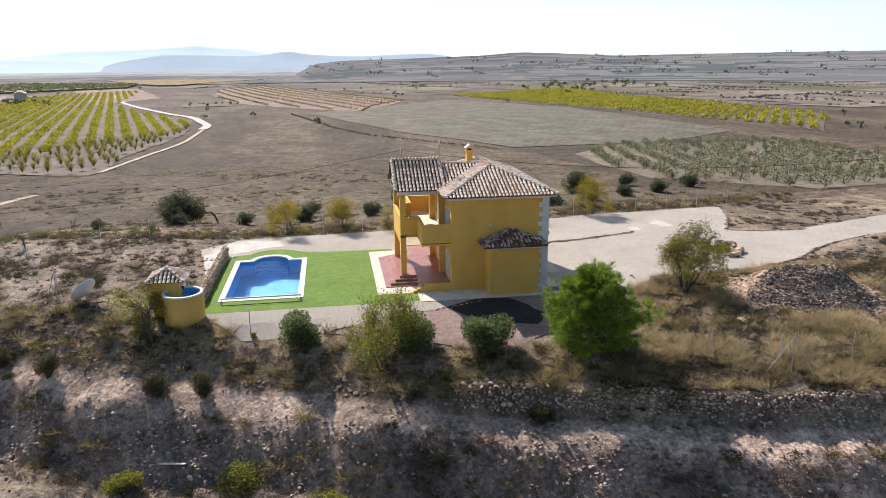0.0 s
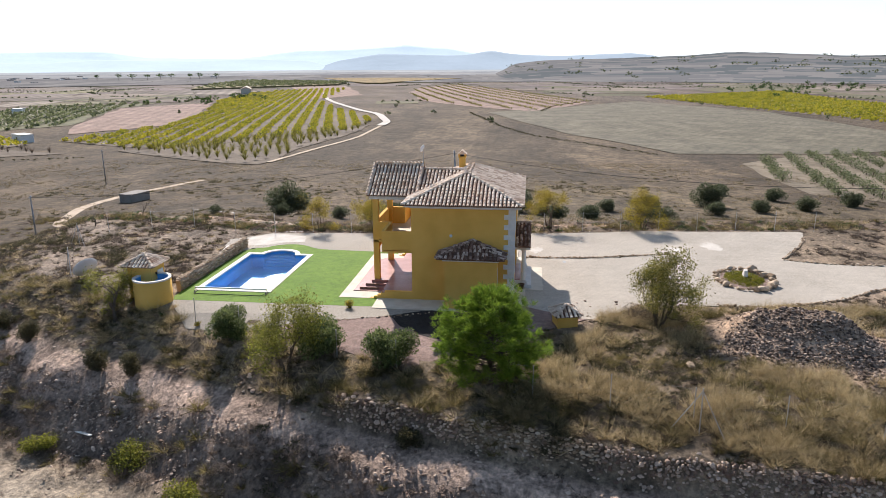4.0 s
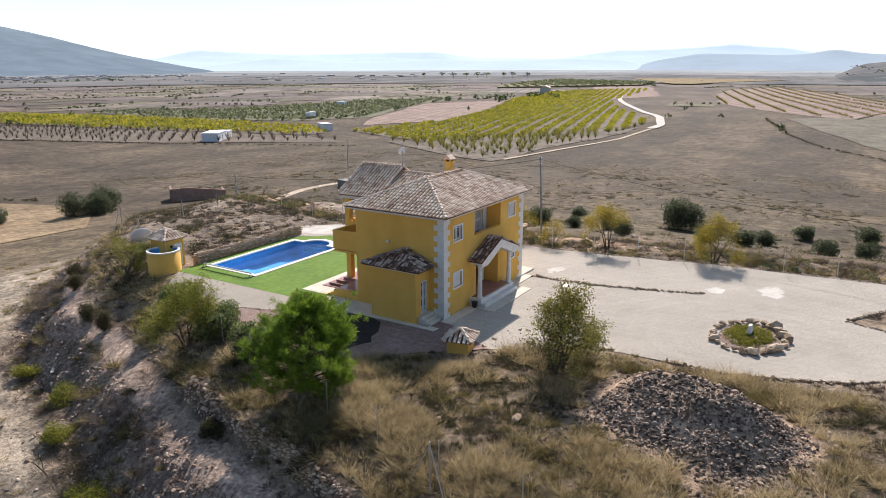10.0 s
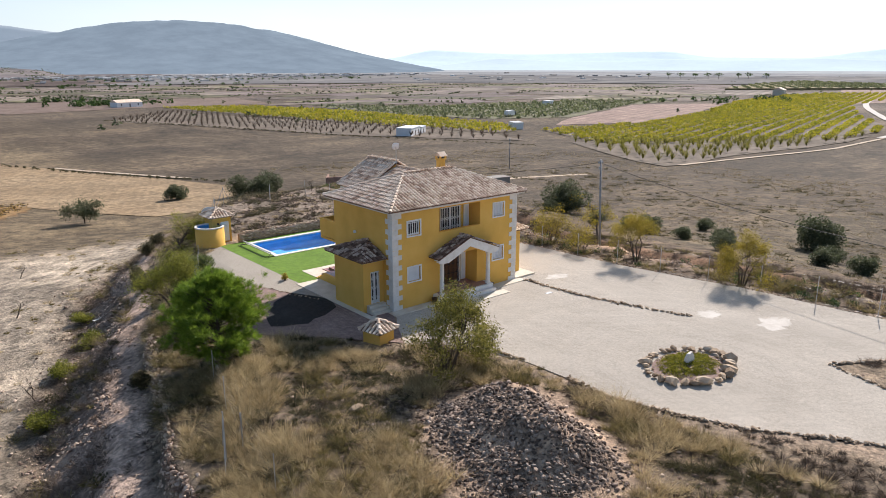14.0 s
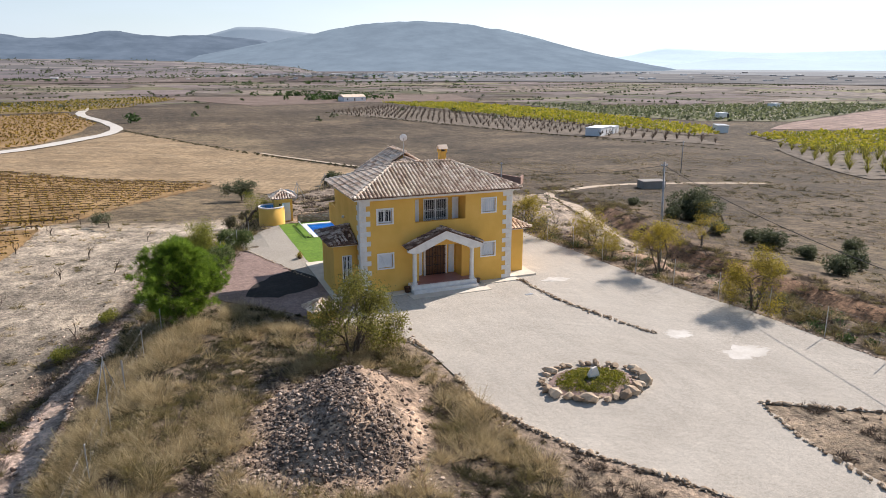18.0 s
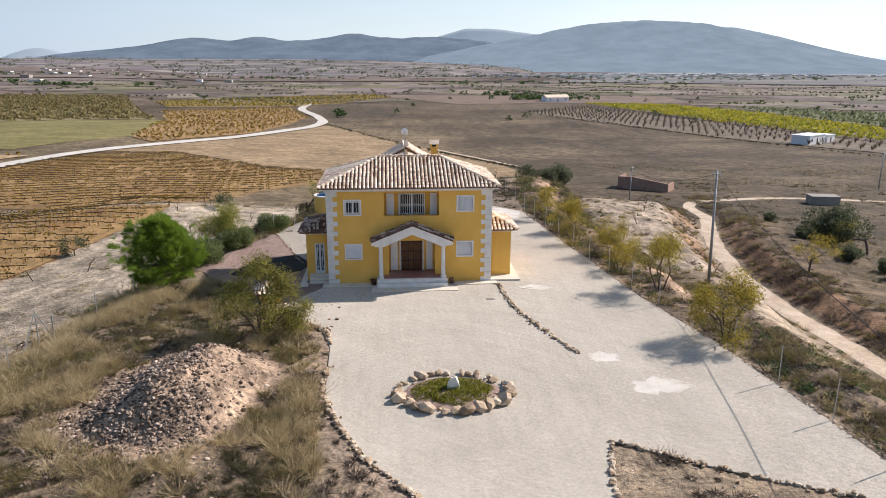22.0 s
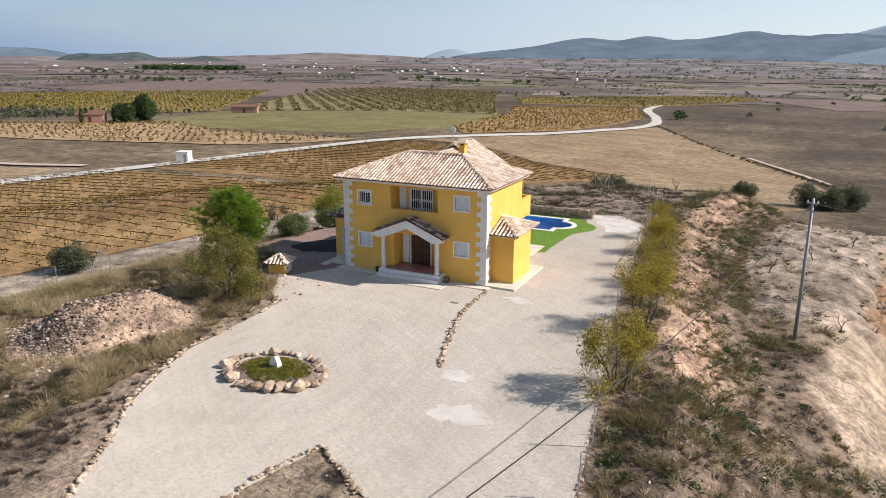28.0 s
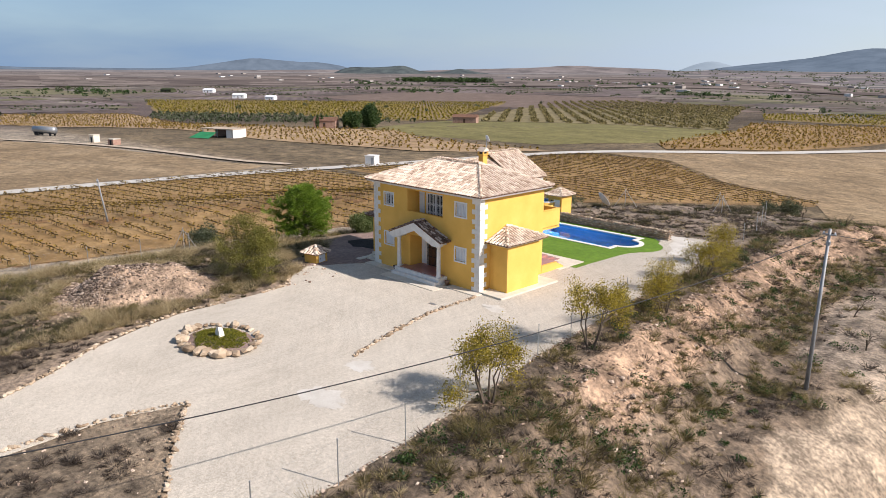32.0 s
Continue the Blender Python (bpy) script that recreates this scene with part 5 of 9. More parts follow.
def many_stones(name, xyz, sizes, material_, label, category, parent=None, seed=1, flat=1.0):
    """A heap or spread of uncounted stones in one mesh."""
    rng = np.random.default_rng(seed)
    n = len(xyz)
    vs, fs, base = [], [], 0
    kind = rng.integers(0, 8, n)
    for k in range(8):
        idx = np.nonzero(kind == k)[0]
        if not len(idx):
            continue
        V, F = STONES[k]
        a = rng.uniform(0, 6.283, len(idx))
        t_ = rng.uniform(-0.6, 0.6, len(idx))
        sc = sizes[idx][:, None] * rng.uniform(0.6, 1.45, (len(idx), 3)) * np.array([1, 1, flat])
        p = V[None] * sc[:, None, :]
        y, z = p[..., 1] * np.cos(t_)[:, None] - p[..., 2] * np.sin(t_)[:, None], p[..., 1] * np.sin(t_)[:, None] + p[..., 2] * np.cos(t_)[:, None]
        x = p[..., 0] * np.cos(a)[:, None] - y * np.sin(a)[:, None]
        y = p[..., 0] * np.sin(a)[:, None] + y * np.cos(a)[:, None]
        q = np.stack([x, y, z], -1) + xyz[idx][:, None, :]
        vs.append(q.reshape(-1, 3))
        fs.append((F[None] + (np.arange(len(idx)) * len(V))[:, None, None]).reshape(-1, F.shape[1]) + base)
        base += len(idx) * len(V)
    ob = new(name, arrays(name, np.vstack(vs), np.vstack(fs), material_))
    if parent:
        ob.parent = parent
        tagged(ob, kind="stuff")
    else:
        tagged(ob, label, category, kind="stuff")
    return ob


def edging(points, spacing, size, label, seed, group="stone edgings of the yard"):
    """A line of field stones along the yard, each one its own piece."""
    rng = random.Random(seed)
    line = spline(points, spacing)
    at = (line[0][0], line[0][1], 0)
    t = thing("stone_edging", at, label, "stone edging", group)
    z = height(line[:, 0], line[:, 1])
    for (x, y), h in zip(line, z):
        x, y = x + rng.uniform(-0.09, 0.09), y + rng.uniform(-0.09, 0.09)
        s = size * rng.uniform(0.65, 1.35)
        lay_stone(t, x - at[0], y - at[1], h + s * 0.2, s, rng)
        if rng.random() < 0.45:
            s2 = size * rng.uniform(0.45, 0.8)
            lay_stone(t, x - at[0] + rng.uniform(-0.22, 0.22), y - at[1] + rng.uniform(-0.22, 0.22), h + s2 * 0.2, s2, rng)


edging([(-2.9, -4.9), (-1.8, -6.6), (-0.2, -7.9), (0.5, -8.8), (0.85, -10.4)], 0.17, 0.27, "line of rough stones edging the gravel yard", 1)
edging([(0.95, -13.6), (1.0, -16.5), (1.8, -19.0), (3.2, -22.2), (5.2, -24.9), (7.0, -28.0)], 0.18, 0.28, "curving line of rough stones edging the gravel yard", 2)
edging([(11.45, -0.8), (11.5, -2.6), (11.75, -5.6), (12.8, -9.6), (13.8, -12.7)], 0.16, 0.27, "low row of stones dividing the gravel yard", 3)
edging([(11.9, -28.6), (11.95, -25.0), (12.2, -23.4), (12.9, -21.35)], 0.19, 0.25, "line of rough stones round a patch of bare earth", 4)
edging([(13.2, -21.5), (15.1, -22.8), (17.8, -24.4), (20.4, -25.6)], 0.19, 0.25, "line of rough stones round a patch of bare earth", 5)
edging([(-6.0, 15.5), (-3.9, 9.4), (-2.5, 5.3)], 0.26, 0.17, "row of small stones beside the red gravel", 6)

# small stones along the foot of the eastern fence
yy_ = np.arange(-26, 23, 0.17)
rg = np.random.default_rng(4)
xx_ = east_edge(yy_) - 0.08 + rg.normal(0, 0.07, len(yy_))
many_stones("fence_foot_stones", np.column_stack([xx_, yy_, height(xx_, yy_) + 0.02]), rg.uniform(0.08, 0.2, len(yy_)), M_STONES, "small stones along the foot of the fence", "stones", seed=6)

# ---------------------------------------------------------------- planted island in the yard
isl = thing("planted_island", (6.9, -16.7, 0), "oval bed of low green plants ringed with large pale rocks", "flower bed")
rng_ = random.Random(12)
for k in range(32):
    a = 2 * math.pi * k / 32
    s = rng_.uniform(0.55, 0.95) if math.sin(a) < 0.3 else rng_.uniform(0.42, 0.7)
    lay_stone(isl, 2.55 * math.cos(a) + rng_.uniform(-0.12, 0.12), 1.95 * math.sin(a) + rng_.uniform(-0.12, 0.12), s * 0.22, s * rng_.uniform(0.75, 1.05), rng_, "rock", rng_.uniform(0.8, 1.25))
for k in range(34):
    a = rng_.uniform(0, 6.283)
    s = rng_.uniform(0.12, 0.26)
    lay_stone(isl, rng_.uniform(1.95, 2.3) * math.cos(a), rng_.uniform(1.4, 1.7) * math.sin(a), s * 0.3, s, rng_, "rock")
mound = Mesh()
mv, mf = [(0, 0, 0.24)], []
for r_ in (1, 2, 3, 4):
    for k in range(28):
        a = 2 * math.pi * k / 28
        mv.append((2.25 * r_ / 4 * math.cos(a), 1.65 * r_ / 4 * math.sin(a), 0.24 * (1 - (r_ / 4) ** 2) + 0.02))
mf += [(0, 1 + k, 1 + (k + 1) % 28) for k in range(28)]
mf += [(1 + 28 * r_ + k, 29 + 28 * r_ + k, 29 + 28 * r_ + (k + 1) % 28, 1 + 28 * r_ + (k + 1) % 28) for r_ in range(3) for k in range(28)]
part("soil", mound.add(mv, mf), M_REDGRAVEL, isl)
slab = Mesh().add([(-0.28, -0.12, 0.15), (0.30, -0.16, 0.15), (0.34, 0.14, 0.15), (-0.26, 0.16, 0.15), (-0.12, -0.10, 0.78), (0.10, -0.12, 0.86), (0.20, 0.08, 0.80), (-0.08, 0.10, 0.74), (-0.24, -0.13, 0.5), (0.26, -0.15, 0.52), (0.29, 0.13, 0.5), (-0.22, 0.14, 0.48)],
                  [(0, 1, 9, 8), (1, 2, 10, 9), (2, 3, 11, 10), (3, 0, 8, 11), (8, 9, 5, 4), (9, 10, 6, 5), (10, 11, 7, 6), (11, 8, 4, 7), (4, 5, 6, 7)])
part("standing_stone", slab, M_COPING, isl, "upright white stone")

# ---------------------------------------------------------------- lawn and pool
def arc(cx, cy, r, a0, a1, n):
    return [(cx + r * math.cos(radians(a0 + (a1 - a0) * k / n)), cy + r * math.sin(radians(a0 + (a1 - a0) * k / n))) for k in range(n + 1)]


PX = (0.72, 10.05, 17.3, 22.2)            # basin
AC, AR = (10.05, 19.75), 1.35             # rounded end
lawn_parts = [
    [(-1.68, 9.9), (0.5, 9.9), (0.5, 23.3), (-0.9, 23.3), (-1.75, 23.1)],
    [(0.5, 11.9), (11.9, 11.9), (12.1, 15.9), (12.3, 17.05), (0.5, 17.05)],
    [(0.5, 22.45), (11.9, 22.45), (11.0, 23.3), (0.5, 23.3)],
    [(10.3, 17.05), (12.3, 17.05), *arc(11.25, 19.6, 2.3, -48, 62, 14), (12.0, 22.45), (10.3, 22.45), *arc(AC[0], AC[1], AR + 0.28, 80, -80, 14)],
    [(-1.6, 8.6), (0.0, 8.6), (0.0, 9.9), (-1.65, 9.9)],
    [(11.35, 9.9), (11.9, 10.0), (11.9, 11.9), (11.35, 11.9)],
]
for o in lawn_parts:
    sheet("lawn", o, M_LAWN, 0.012, "bright green artificial lawn round the pool", "lawn", 3.0)

pool = thing("swimming_pool", (0, 0, 0), "blue tiled swimming pool with a rounded end and white coping", "swimming pool")
x0, x1, y0, y1 = PX
outline = [(x0, y0), (x1, y0), (x1, AC[1] - AR), *arc(AC[0], AC[1], AR, -90, 90, 14)[1:-1], (x1, AC[1] + AR), (x1, y1), (x0, y1)]
m = Mesh()
for k in range(len(outline)):
    (ax, ay), (bx, by) = outline[k], outline[(k + 1) % len(outline)]
    m.add([(ax, ay, 0.0), (bx, by, 0.0), (bx, by, -2.2), (ax, ay, -2.2)], [(0, 3, 2, 1)])
m.add([(x, y, -2.2) for x, y in outline], [tuple(range(len(outline)))])
part("basin", m, M_LINER, pool)
for i in range(5):
    xs_ = AC[0] - 0.55 + 0.34 * i
    hw = min(1.3, math.sqrt(max(0.05, AR ** 2 - max(0.0, xs_ - AC[0]) ** 2)) - 0.02)
    part("step", Mesh().prism([(xs_, AC[1] - hw), (xs_ + 0.34, AC[1] - hw * 0.93), (xs_ + 0.34, AC[1] + hw * 0.93), (xs_, AC[1] + hw)], -2.2, -1.75 + 0.30 * i), M_LINER, pool, "blue tiled pool step")
bench = [(0.74, 17.32), (5.7, 17.32), *[(5.7 - 0.1 * k, 17.5 + 1.7 * math.sin(math.pi / 2 * k / 9)) for k in range(10)], *[(4.7 - 2.1 * k / 6, 19.2 + 0.35 * math.sin(math.pi / 2 * k / 6)) for k in range(1, 7)], (2.6, 20.4), (0.74, 20.4)]
part("shallow_bench", Mesh().prism(bench, -2.2, -0.85), M_LINER, pool, "pale blue tiled shallow bench")
part("water", Mesh().add([(x, y, -0.13) for x, y in outline], [tuple(range(len(outline)))]), M_WATER, pool, "clear pool water").visible_shadow = False
oc = [(x0 - 0.36, y0 - 0.36), (x1 + 0.36, y0 - 0.36), (x1 + 0.36, AC[1] - AR - 0.32), *arc(AC[0] + 0.02, AC[1], AR + 0.36, -75, 75, 12), (x1 + 0.36, AC[1] + AR + 0.32), (x1 + 0.36, y1 + 0.36), (x0 - 0.36, y1 + 0.36)]
ic = [(x0 + 0.03, y0 + 0.03), (x1 - 0.03, y0 + 0.03), (x1 - 0.03, AC[1] - AR), *arc(AC[0] - 0.02, AC[1], AR - 0.03, -75, 75, 12), (x1 - 0.03, AC[1] + AR), (x1 - 0.03, y1 - 0.03), (x0 + 0.03, y1 - 0.03)]
n = len(oc)
for k in range(n):
    a, b_ = k, (k + 1) % n
    q = [ic[a], ic[b_], oc[b_], oc[a]]
    part("coping", Mesh().prism(q[::-1], -0.04, 0.055), M_COPING, pool)
rl = thing("pool_cover_roller", (0.05, 17.2, 0.0), "pool cover roller with a white tube on black feet", "pool roller")
part("tube", Mesh().tube([(0, -0.15, 0.34), (0, 5.1, 0.34)], 0.055, 10), M_WHITE, rl)
for y in (-0.12, 5.06):
    part("foot", Mesh().box(-0.28, 0.28, y - 0.03, y + 0.03, 0.012, 0.06).tube([(-0.22, y, 0.05), (0, y, 0.34), (0.22, y, 0.05)], 0.025, 6), M_CABLE, rl, "black foot")
part("rail", Mesh().tube([(-0.62, 0.1, 0.07), (-0.62, 4.9, 0.07)], 0.02, 6), M_CABLE, rl, "black bar on the lawn")
part("rail", Mesh().tube([(-0.62, 0.1, 0.07), (-0.1, -0.1, 0.1)], 0.02, 6).tube([(-0.62, 4.9, 0.07), (-0.1, 5.05, 0.1)], 0.02, 6), M_CABLE, rl, "black bar on the lawn")

# ---------------------------------------------------------------- garden wall of field stones
gw = thing("garden_wall", (0.2, 23.6, 0), "low rough wall of pale field stones behind the lawn", "stone wall")
part("core", Mesh().box(0.0, 12.1, -0.17, 0.17, -0.2, 0.72), M_STONES, gw)
rng_ = random.Random(33)
for row in range(5):
    x = rng_.uniform(0, 0.2)
    while x < 12.2:
        s = rng_.uniform(0.24, 0.42)
        zr = 0.06 + row * 0.185
        for yo in ((-0.17, 0.19) if row < 4 else (-0.08, 0.12)):
            lay_stone(gw, x + s / 2, yo + rng_.uniform(-0.03, 0.03), zr + rng_.uniform(-0.03, 0.03), s, rng_, "stone", 0.75, 0.0)
        x += s * 0.98

# ---------------------------------------------------------------- dry-stone retaining wall on the western edge
rw = thing("retaining_wall", (-15, -2, -2), "dry-stone retaining wall of brown rubble along the brow", "stone wall")
rng_ = random.Random(44)
far_xyz, far_s = [], []


def edge_x(y):
    """Where the brow breaks, with the same waver as the land."""
    xs = np.linspace(float(west_edge(y)) - 3, float(west_edge(y)) + 3, 61)
    zz = height(xs, np.full(61, y))
    want = float(height(np.array(float(west_edge(y)) + 1.6), np.array(y))) - 0.55
    k = np.nonzero(zz > want)[0]
    return xs[k[0]] if len(k) else float(west_edge(y))


edge_tab_y = np.arange(-42, 12, 0.5)
edge_tab_x = np.array([edge_x(y) for y in edge_tab_y])
for row in range(15):
    y = -40.0
    while y < 8.8:
        s = rng_.uniform(0.12, 0.30)
        ex = float(np.interp(y, edge_tab_y, edge_tab_x))
        top = float(height(np.array(ex + 0.9), np.array(y)))
        z = top - 1.42 + row * 0.10 + rng_.uniform(-0.04, 0.04)
        if row < 14 or rng_.random() < 0.5:
            x = ex - 0.42 + row * 0.034 + rng_.uniform(-0.08, 0.08)
            if -4.2 < y < 2.2 and row > 3:
                lay_stone(rw, x + 15, y + 2, z + 2, s, rng_, "stone", 1.0, math.pi / 2)
            else:
                far_xyz.append((x, y, z))
                far_s.append(s * 0.95)
        y += s * 1.02
many_stones("loose_stones", np.array(far_xyz) - np.array([-15, -2, -2]), np.array(far_s), M_STONES, "", "", rw, 9, 1.05)


# spread stones: brow, slope, eastern bank, rubble heap
def spread(n, x0_, x1_, y0_, y1_, keep, lo, hi, seed, power=2.0):
    g = np.random.default_rng(seed)
    x, y = g.uniform(x0_, x1_, n), g.uniform(y0_, y1_, n)
    k = keep(x, y) > g.uniform(0, 1, n)
    x, y = x[k], y[k]
    s = lo + (hi - lo) * g.uniform(0, 1, len(x)) ** power
    return np.column_stack([x, y, height(x, y) + s * 0.12]), s


def heap_mask(x, y):
    d = heap_d(x, y)
    pale = x + 0.30 * (y + 16.2) > -4.2 + 0.8 * fbm(x / 1.2, y / 1.2, 17)
    spill = 0.30 * ramp(-x, 5.0, 6.5) * (1 - ramp(d, 4.0, 6.5)) * (fbm(x / 1.6, y / 1.6, 19) > -0.05)
    return np.maximum((1 - ramp(d, 2.2, 3.8)) * np.where(pale, 0.12, 1.0), spill)


p, s = spread(40000, -13, 1.2, -23.5, -9, heap_mask, 0.045, 0.26, 51, 3.4)
many_stones("rubble_heap", p, s, M_HEAP, "heap of pale quarry rubble on the rough ground", "rubble heap", seed=52)
p, s = spread(5000, -13, 1, -26, -4, lambda x, y: 0.5 * (fbm(x / 2, y / 2, 5) > -0.05), 0.04, 0.26, 53, 3.0)
many_stones("scattered_stones", p, s, M_STONES, "loose stones scattered on dry ground", "stones", seed=54)


def slope_mask(x, y):
    s_ = west_edge(y) - x
    return ramp(s_, 2.2, 3.2) * (1 - ramp(s_, 5.5, 8)) * np.clip(0.45 + 2.4 * fbm(x / 3, y / 3, 71), 0.1, 1) + 0.08 * ramp(s_, 0.0, 1.0) * (1 - ramp(s_, 7, 12))


p, s = spread(130000, -34, 4, -36, 40, slope_mask, 0.05, 0.28, 55, 3.0)
many_stones("slope_rubble", p, s, M_STONES, "rubble spilt down the western slope", "rubble", seed=56)
p, s = spread(14000, -22, 4, -36, 40, lambda x, y: 0.8 * ramp(west_edge(y) - x, -0.9, -0.2) * (1 - ramp(west_edge(y) - x, 0.3, 0.8)), 0.10, 0.34, 57, 1.6)
many_stones("brow_stones", p, s, M_STONES, "loose stones along the brow of the slope", "stones", seed=58)


def bank_mask(x, y):
    e = x - east_edge(y)
    return 0.9 * (0.15 + 0.85 * ramp(y, -11, -6)) * ramp(e, 2.0, 3.0) * (1 - ramp(e, 5.6, 7.2)) * np.clip(0.4 + 2.2 * fbm(x / 2.5, y / 2.5, 81), 0.05, 1) + 0.05 * ramp(e, 0.5, 1.5) * (1 - ramp(e, 9, 11))


p, s = spread(34000, 17, 34, -30, 34, bank_mask, 0.05, 0.30, 59, 3.2)
many_stones("bank_rubble", p, s, M_STONES, "reddish rubble on the eastern bank", "rubble", seed=60)
p, s = spread(1600, -4, 20, 24.5, 46, lambda x, y: np.full(len(x), 0.8), 0.06, 0.26, 61, 2.5)
many_stones("scrub_stones", p, s, M_STONES, "stones scattered over the scrubland", "stones", seed=62)
p, s = spread(700, 12.4, 23, -36, -21, lambda x, y: np.where(inside(x, y, YARD), 0, 0.6), 0.05, 0.18, 63, 2.5)
many_stones("corner_stones", p, s, M_STONES, "small stones on a bare earth corner", "stones", seed=64)

wr = thing("boulder", (-9.05, -9.5, float(height(np.array(-9.05), np.array(-9.5)))), "pale boulder lying in dry grass", "boulder")
o = new("rock", STONE_ME[2])
o.parent, o.scale, o.location = wr, (0.95, 0.6, 0.6), (0, 0, 0.16)

# ---------------------------------------------------------------- pump house with round tank
ph = thing("pump_house", (-0.95, 25.2, 0), "small yellow pump house with a tiled hipped roof", "pump house")
part("wall", Mesh().box(-0.85, 0.85, -0.85, 0.85, -0.4, 2.22), M_YELLOW, ph)
part("cornice", Mesh().box(-0.97, 0.97, -0.97, 0.97, 2.22, 2.3), M_TRIM, ph)
e_, t_ = 1.12, 2.92
c4 = [(-e_, -e_, 2.3), (e_, -e_, 2.3), (e_, e_, 2.3), (-e_, e_, 2.3)]
roof("roof", [(c4[k], c4[(k + 1) % 4], (0, 0, t_)) for k in range(4)], [(c4[k], (0, 0, t_)) for k in range(4)], ph, "small hipped terracotta roof", None, 0.04, 81)
dr = part("door", Mesh().box(-0.1, 0.62, -0.9, -0.85, 0.1, 1.85), M_SHUTTER, ph, "pale grey metal door")
part("handle", Mesh().box(-0.02, 0.04, -0.94, -0.9, 0.95, 1.1), M_CABLE, dr)
part("wall_lamp", Mesh().lathe([(0.0, -0.1), (0.07, -0.05), (0.07, 0.08), (0.0, 0.12)], 8, (-0.35, -0.92, 1.7)), M_CABLE, ph, "black wall lamp")
tk = thing("water_tank", (-2.15, 24.15, 0), "round yellow rendered water tank open at the top", "water tank")
part("wall", Mesh().lathe([(1.22, -0.9), (1.22, 1.66), (1.08, 1.66), (1.08, 0.6)], 32), M_YELLOW, tk, "", True)
part("rim", Mesh().lathe([(1.235, 1.60), (1.235, 1.70), (1.06, 1.70), (1.06, 1.60)], 32), M_TRIM, tk)
part("liner", Mesh().lathe([(1.07, 1.64), (1.07, 1.25), (0.0, 1.2)], 32), M_LINER, tk, "blue tank liner")

# ---------------------------------------------------------------- little meter hut
hh = thing("meter_hut", (-3.45, -3.25, 0), "waist-high yellow meter hut with a tiled roof", "hut", turn=14)
part("wall", Mesh().box(-0.62, 0.62, -0.62, 0.62, -0.3, 0.72), M_YELLOW, hh)
e_ = 0.80
c4 = [(-e_, -e_, 0.74), (e_, -e_, 0.74), (e_, e_, 0.74), (-e_, e_, 0.74)]
roof("roof", [(c4[k], c4[(k + 1) % 4], (0, 0, 1.26)) for k in range(4)], [(c4[k], (0, 0, 1.26)) for k in range(4)], hh, "small hipped roof of old tiles", None, 0.04, 91, 0.15)
dr = part("door", Mesh().box(0.62, 0.66, -0.35, 0.35, 0.06, 0.62), M_SHUTTER, hh, "pale metal door")
part("handle", Mesh().box(0.66, 0.69, -0.28, -0.24, 0.3, 0.4), M_CABLE, dr)

# ---------------------------------------------------------------- chalky patches and drain covers in the yard
def patch(cx, cy, rx, ry, seed):
    g = random.Random(seed)
    sheet("chalk_patch", [(cx + rx * math.cos(a) * g.uniform(0.55, 1.15), cy + ry * math.sin(a) * g.uniform(0.55, 1.15)) for a in np.linspace(0, 6.283, 31)[:-1]], M_CHALK, 0.005, "chalky white patch on the gravel", "patch", 1.0, skirt=False)


patch(15.0, -13.2, 1.0, 0.7, 1)
patch(16.6, -16.6, 1.5, 0.9, 2)
patch(13.8, -1.6, 1.1, 0.6, 3)
sheet("chalk_spread", [(7.0, 24.4), (9.7, 24.3), (11.5, 24.4), (12.8, 23.6), (13.0, 22.2), (14.2, 20.6), (14.6, 19.0), (16.5, 19.5), (17.3, 22.6), (14.6, 25.6), (12.4, 25.4)], M_CHALK, 0.007, "fresh white gravel behind the pool", "gravel", 2.0)
single("drain_cover", Mesh().box(10.2, 10.75, -3.95, -3.7, 0.0, 0.018), M_METAL, "small grey drain cover set in gravel", "drain cover")

# ---------------------------------------------------------------- pots by the porch and on the balcony
def pot(x, y, z, r, h, mat, label):
    t = thing("plant_pot", (x, y, z), label, "plant pot", "pots about the house")
    part("pot", Mesh().lathe([(0.0, 0.0), (r * 0.7, 0.0), (r, h * 0.85), (r * 1.1, h * 0.9), (r * 1.1, h), (r * 0.9, h), (r * 0.85, h * 0.85), (0, h * 0.85)], 16), mat, t, "", True)
    return t


pot(3.0, -0.5, 0.05, 0.2, 0.38, M_DARKWOOD, "dark clay pot beside the porch")
pot(8.3, -0.35, 0.05, 0.17, 0.32, M_STEP, "brown clay pot beside the porch")


def chair(x, y, z, turn):
    t = thing("balcony_chair", (x, y, z), "brown rattan chair on the balcony", "chair", "chairs on the balcony", turn=turn)
    part("seat", Mesh().box(-0.27, 0.27, -0.27, 0.27, 0.38, 0.46, 0.02), M_STEP, t)
    part("backrest", Mesh().box(-0.27, 0.27, 0.22, 0.28, 0.46, 0.95, 0.02), M_STEP, t)
    for a in (-0.24, 0.24):
        part("armrest", Mesh().box(a - 0.03, a + 0.03, -0.25, 0.22, 0.62, 0.67), M_STEP, t)
        for b_ in (-0.24, 0.24):
            part("leg", Mesh().tube([(a, b_, 0), (a, b_, 0.4)], 0.025, 6), M_STEP, t)
    return t


chair(1.3, 8.0, 3.45, 200)
chair(3.9, 9.2, 3.45, 160)
tb = thing("balcony_table", (2.3, 7.9, 3.45), "small round brown table on the balcony", "table")
part("tabletop", Mesh().lathe([(0, 0.68), (0.42, 0.68), (0.42, 0.73), (0, 0.73)], 20), M_STEP, tb)
part("leg", Mesh().tube([(0, 0, 0), (0, 0, 0.68)], 0.04, 8), M_STEP, tb)

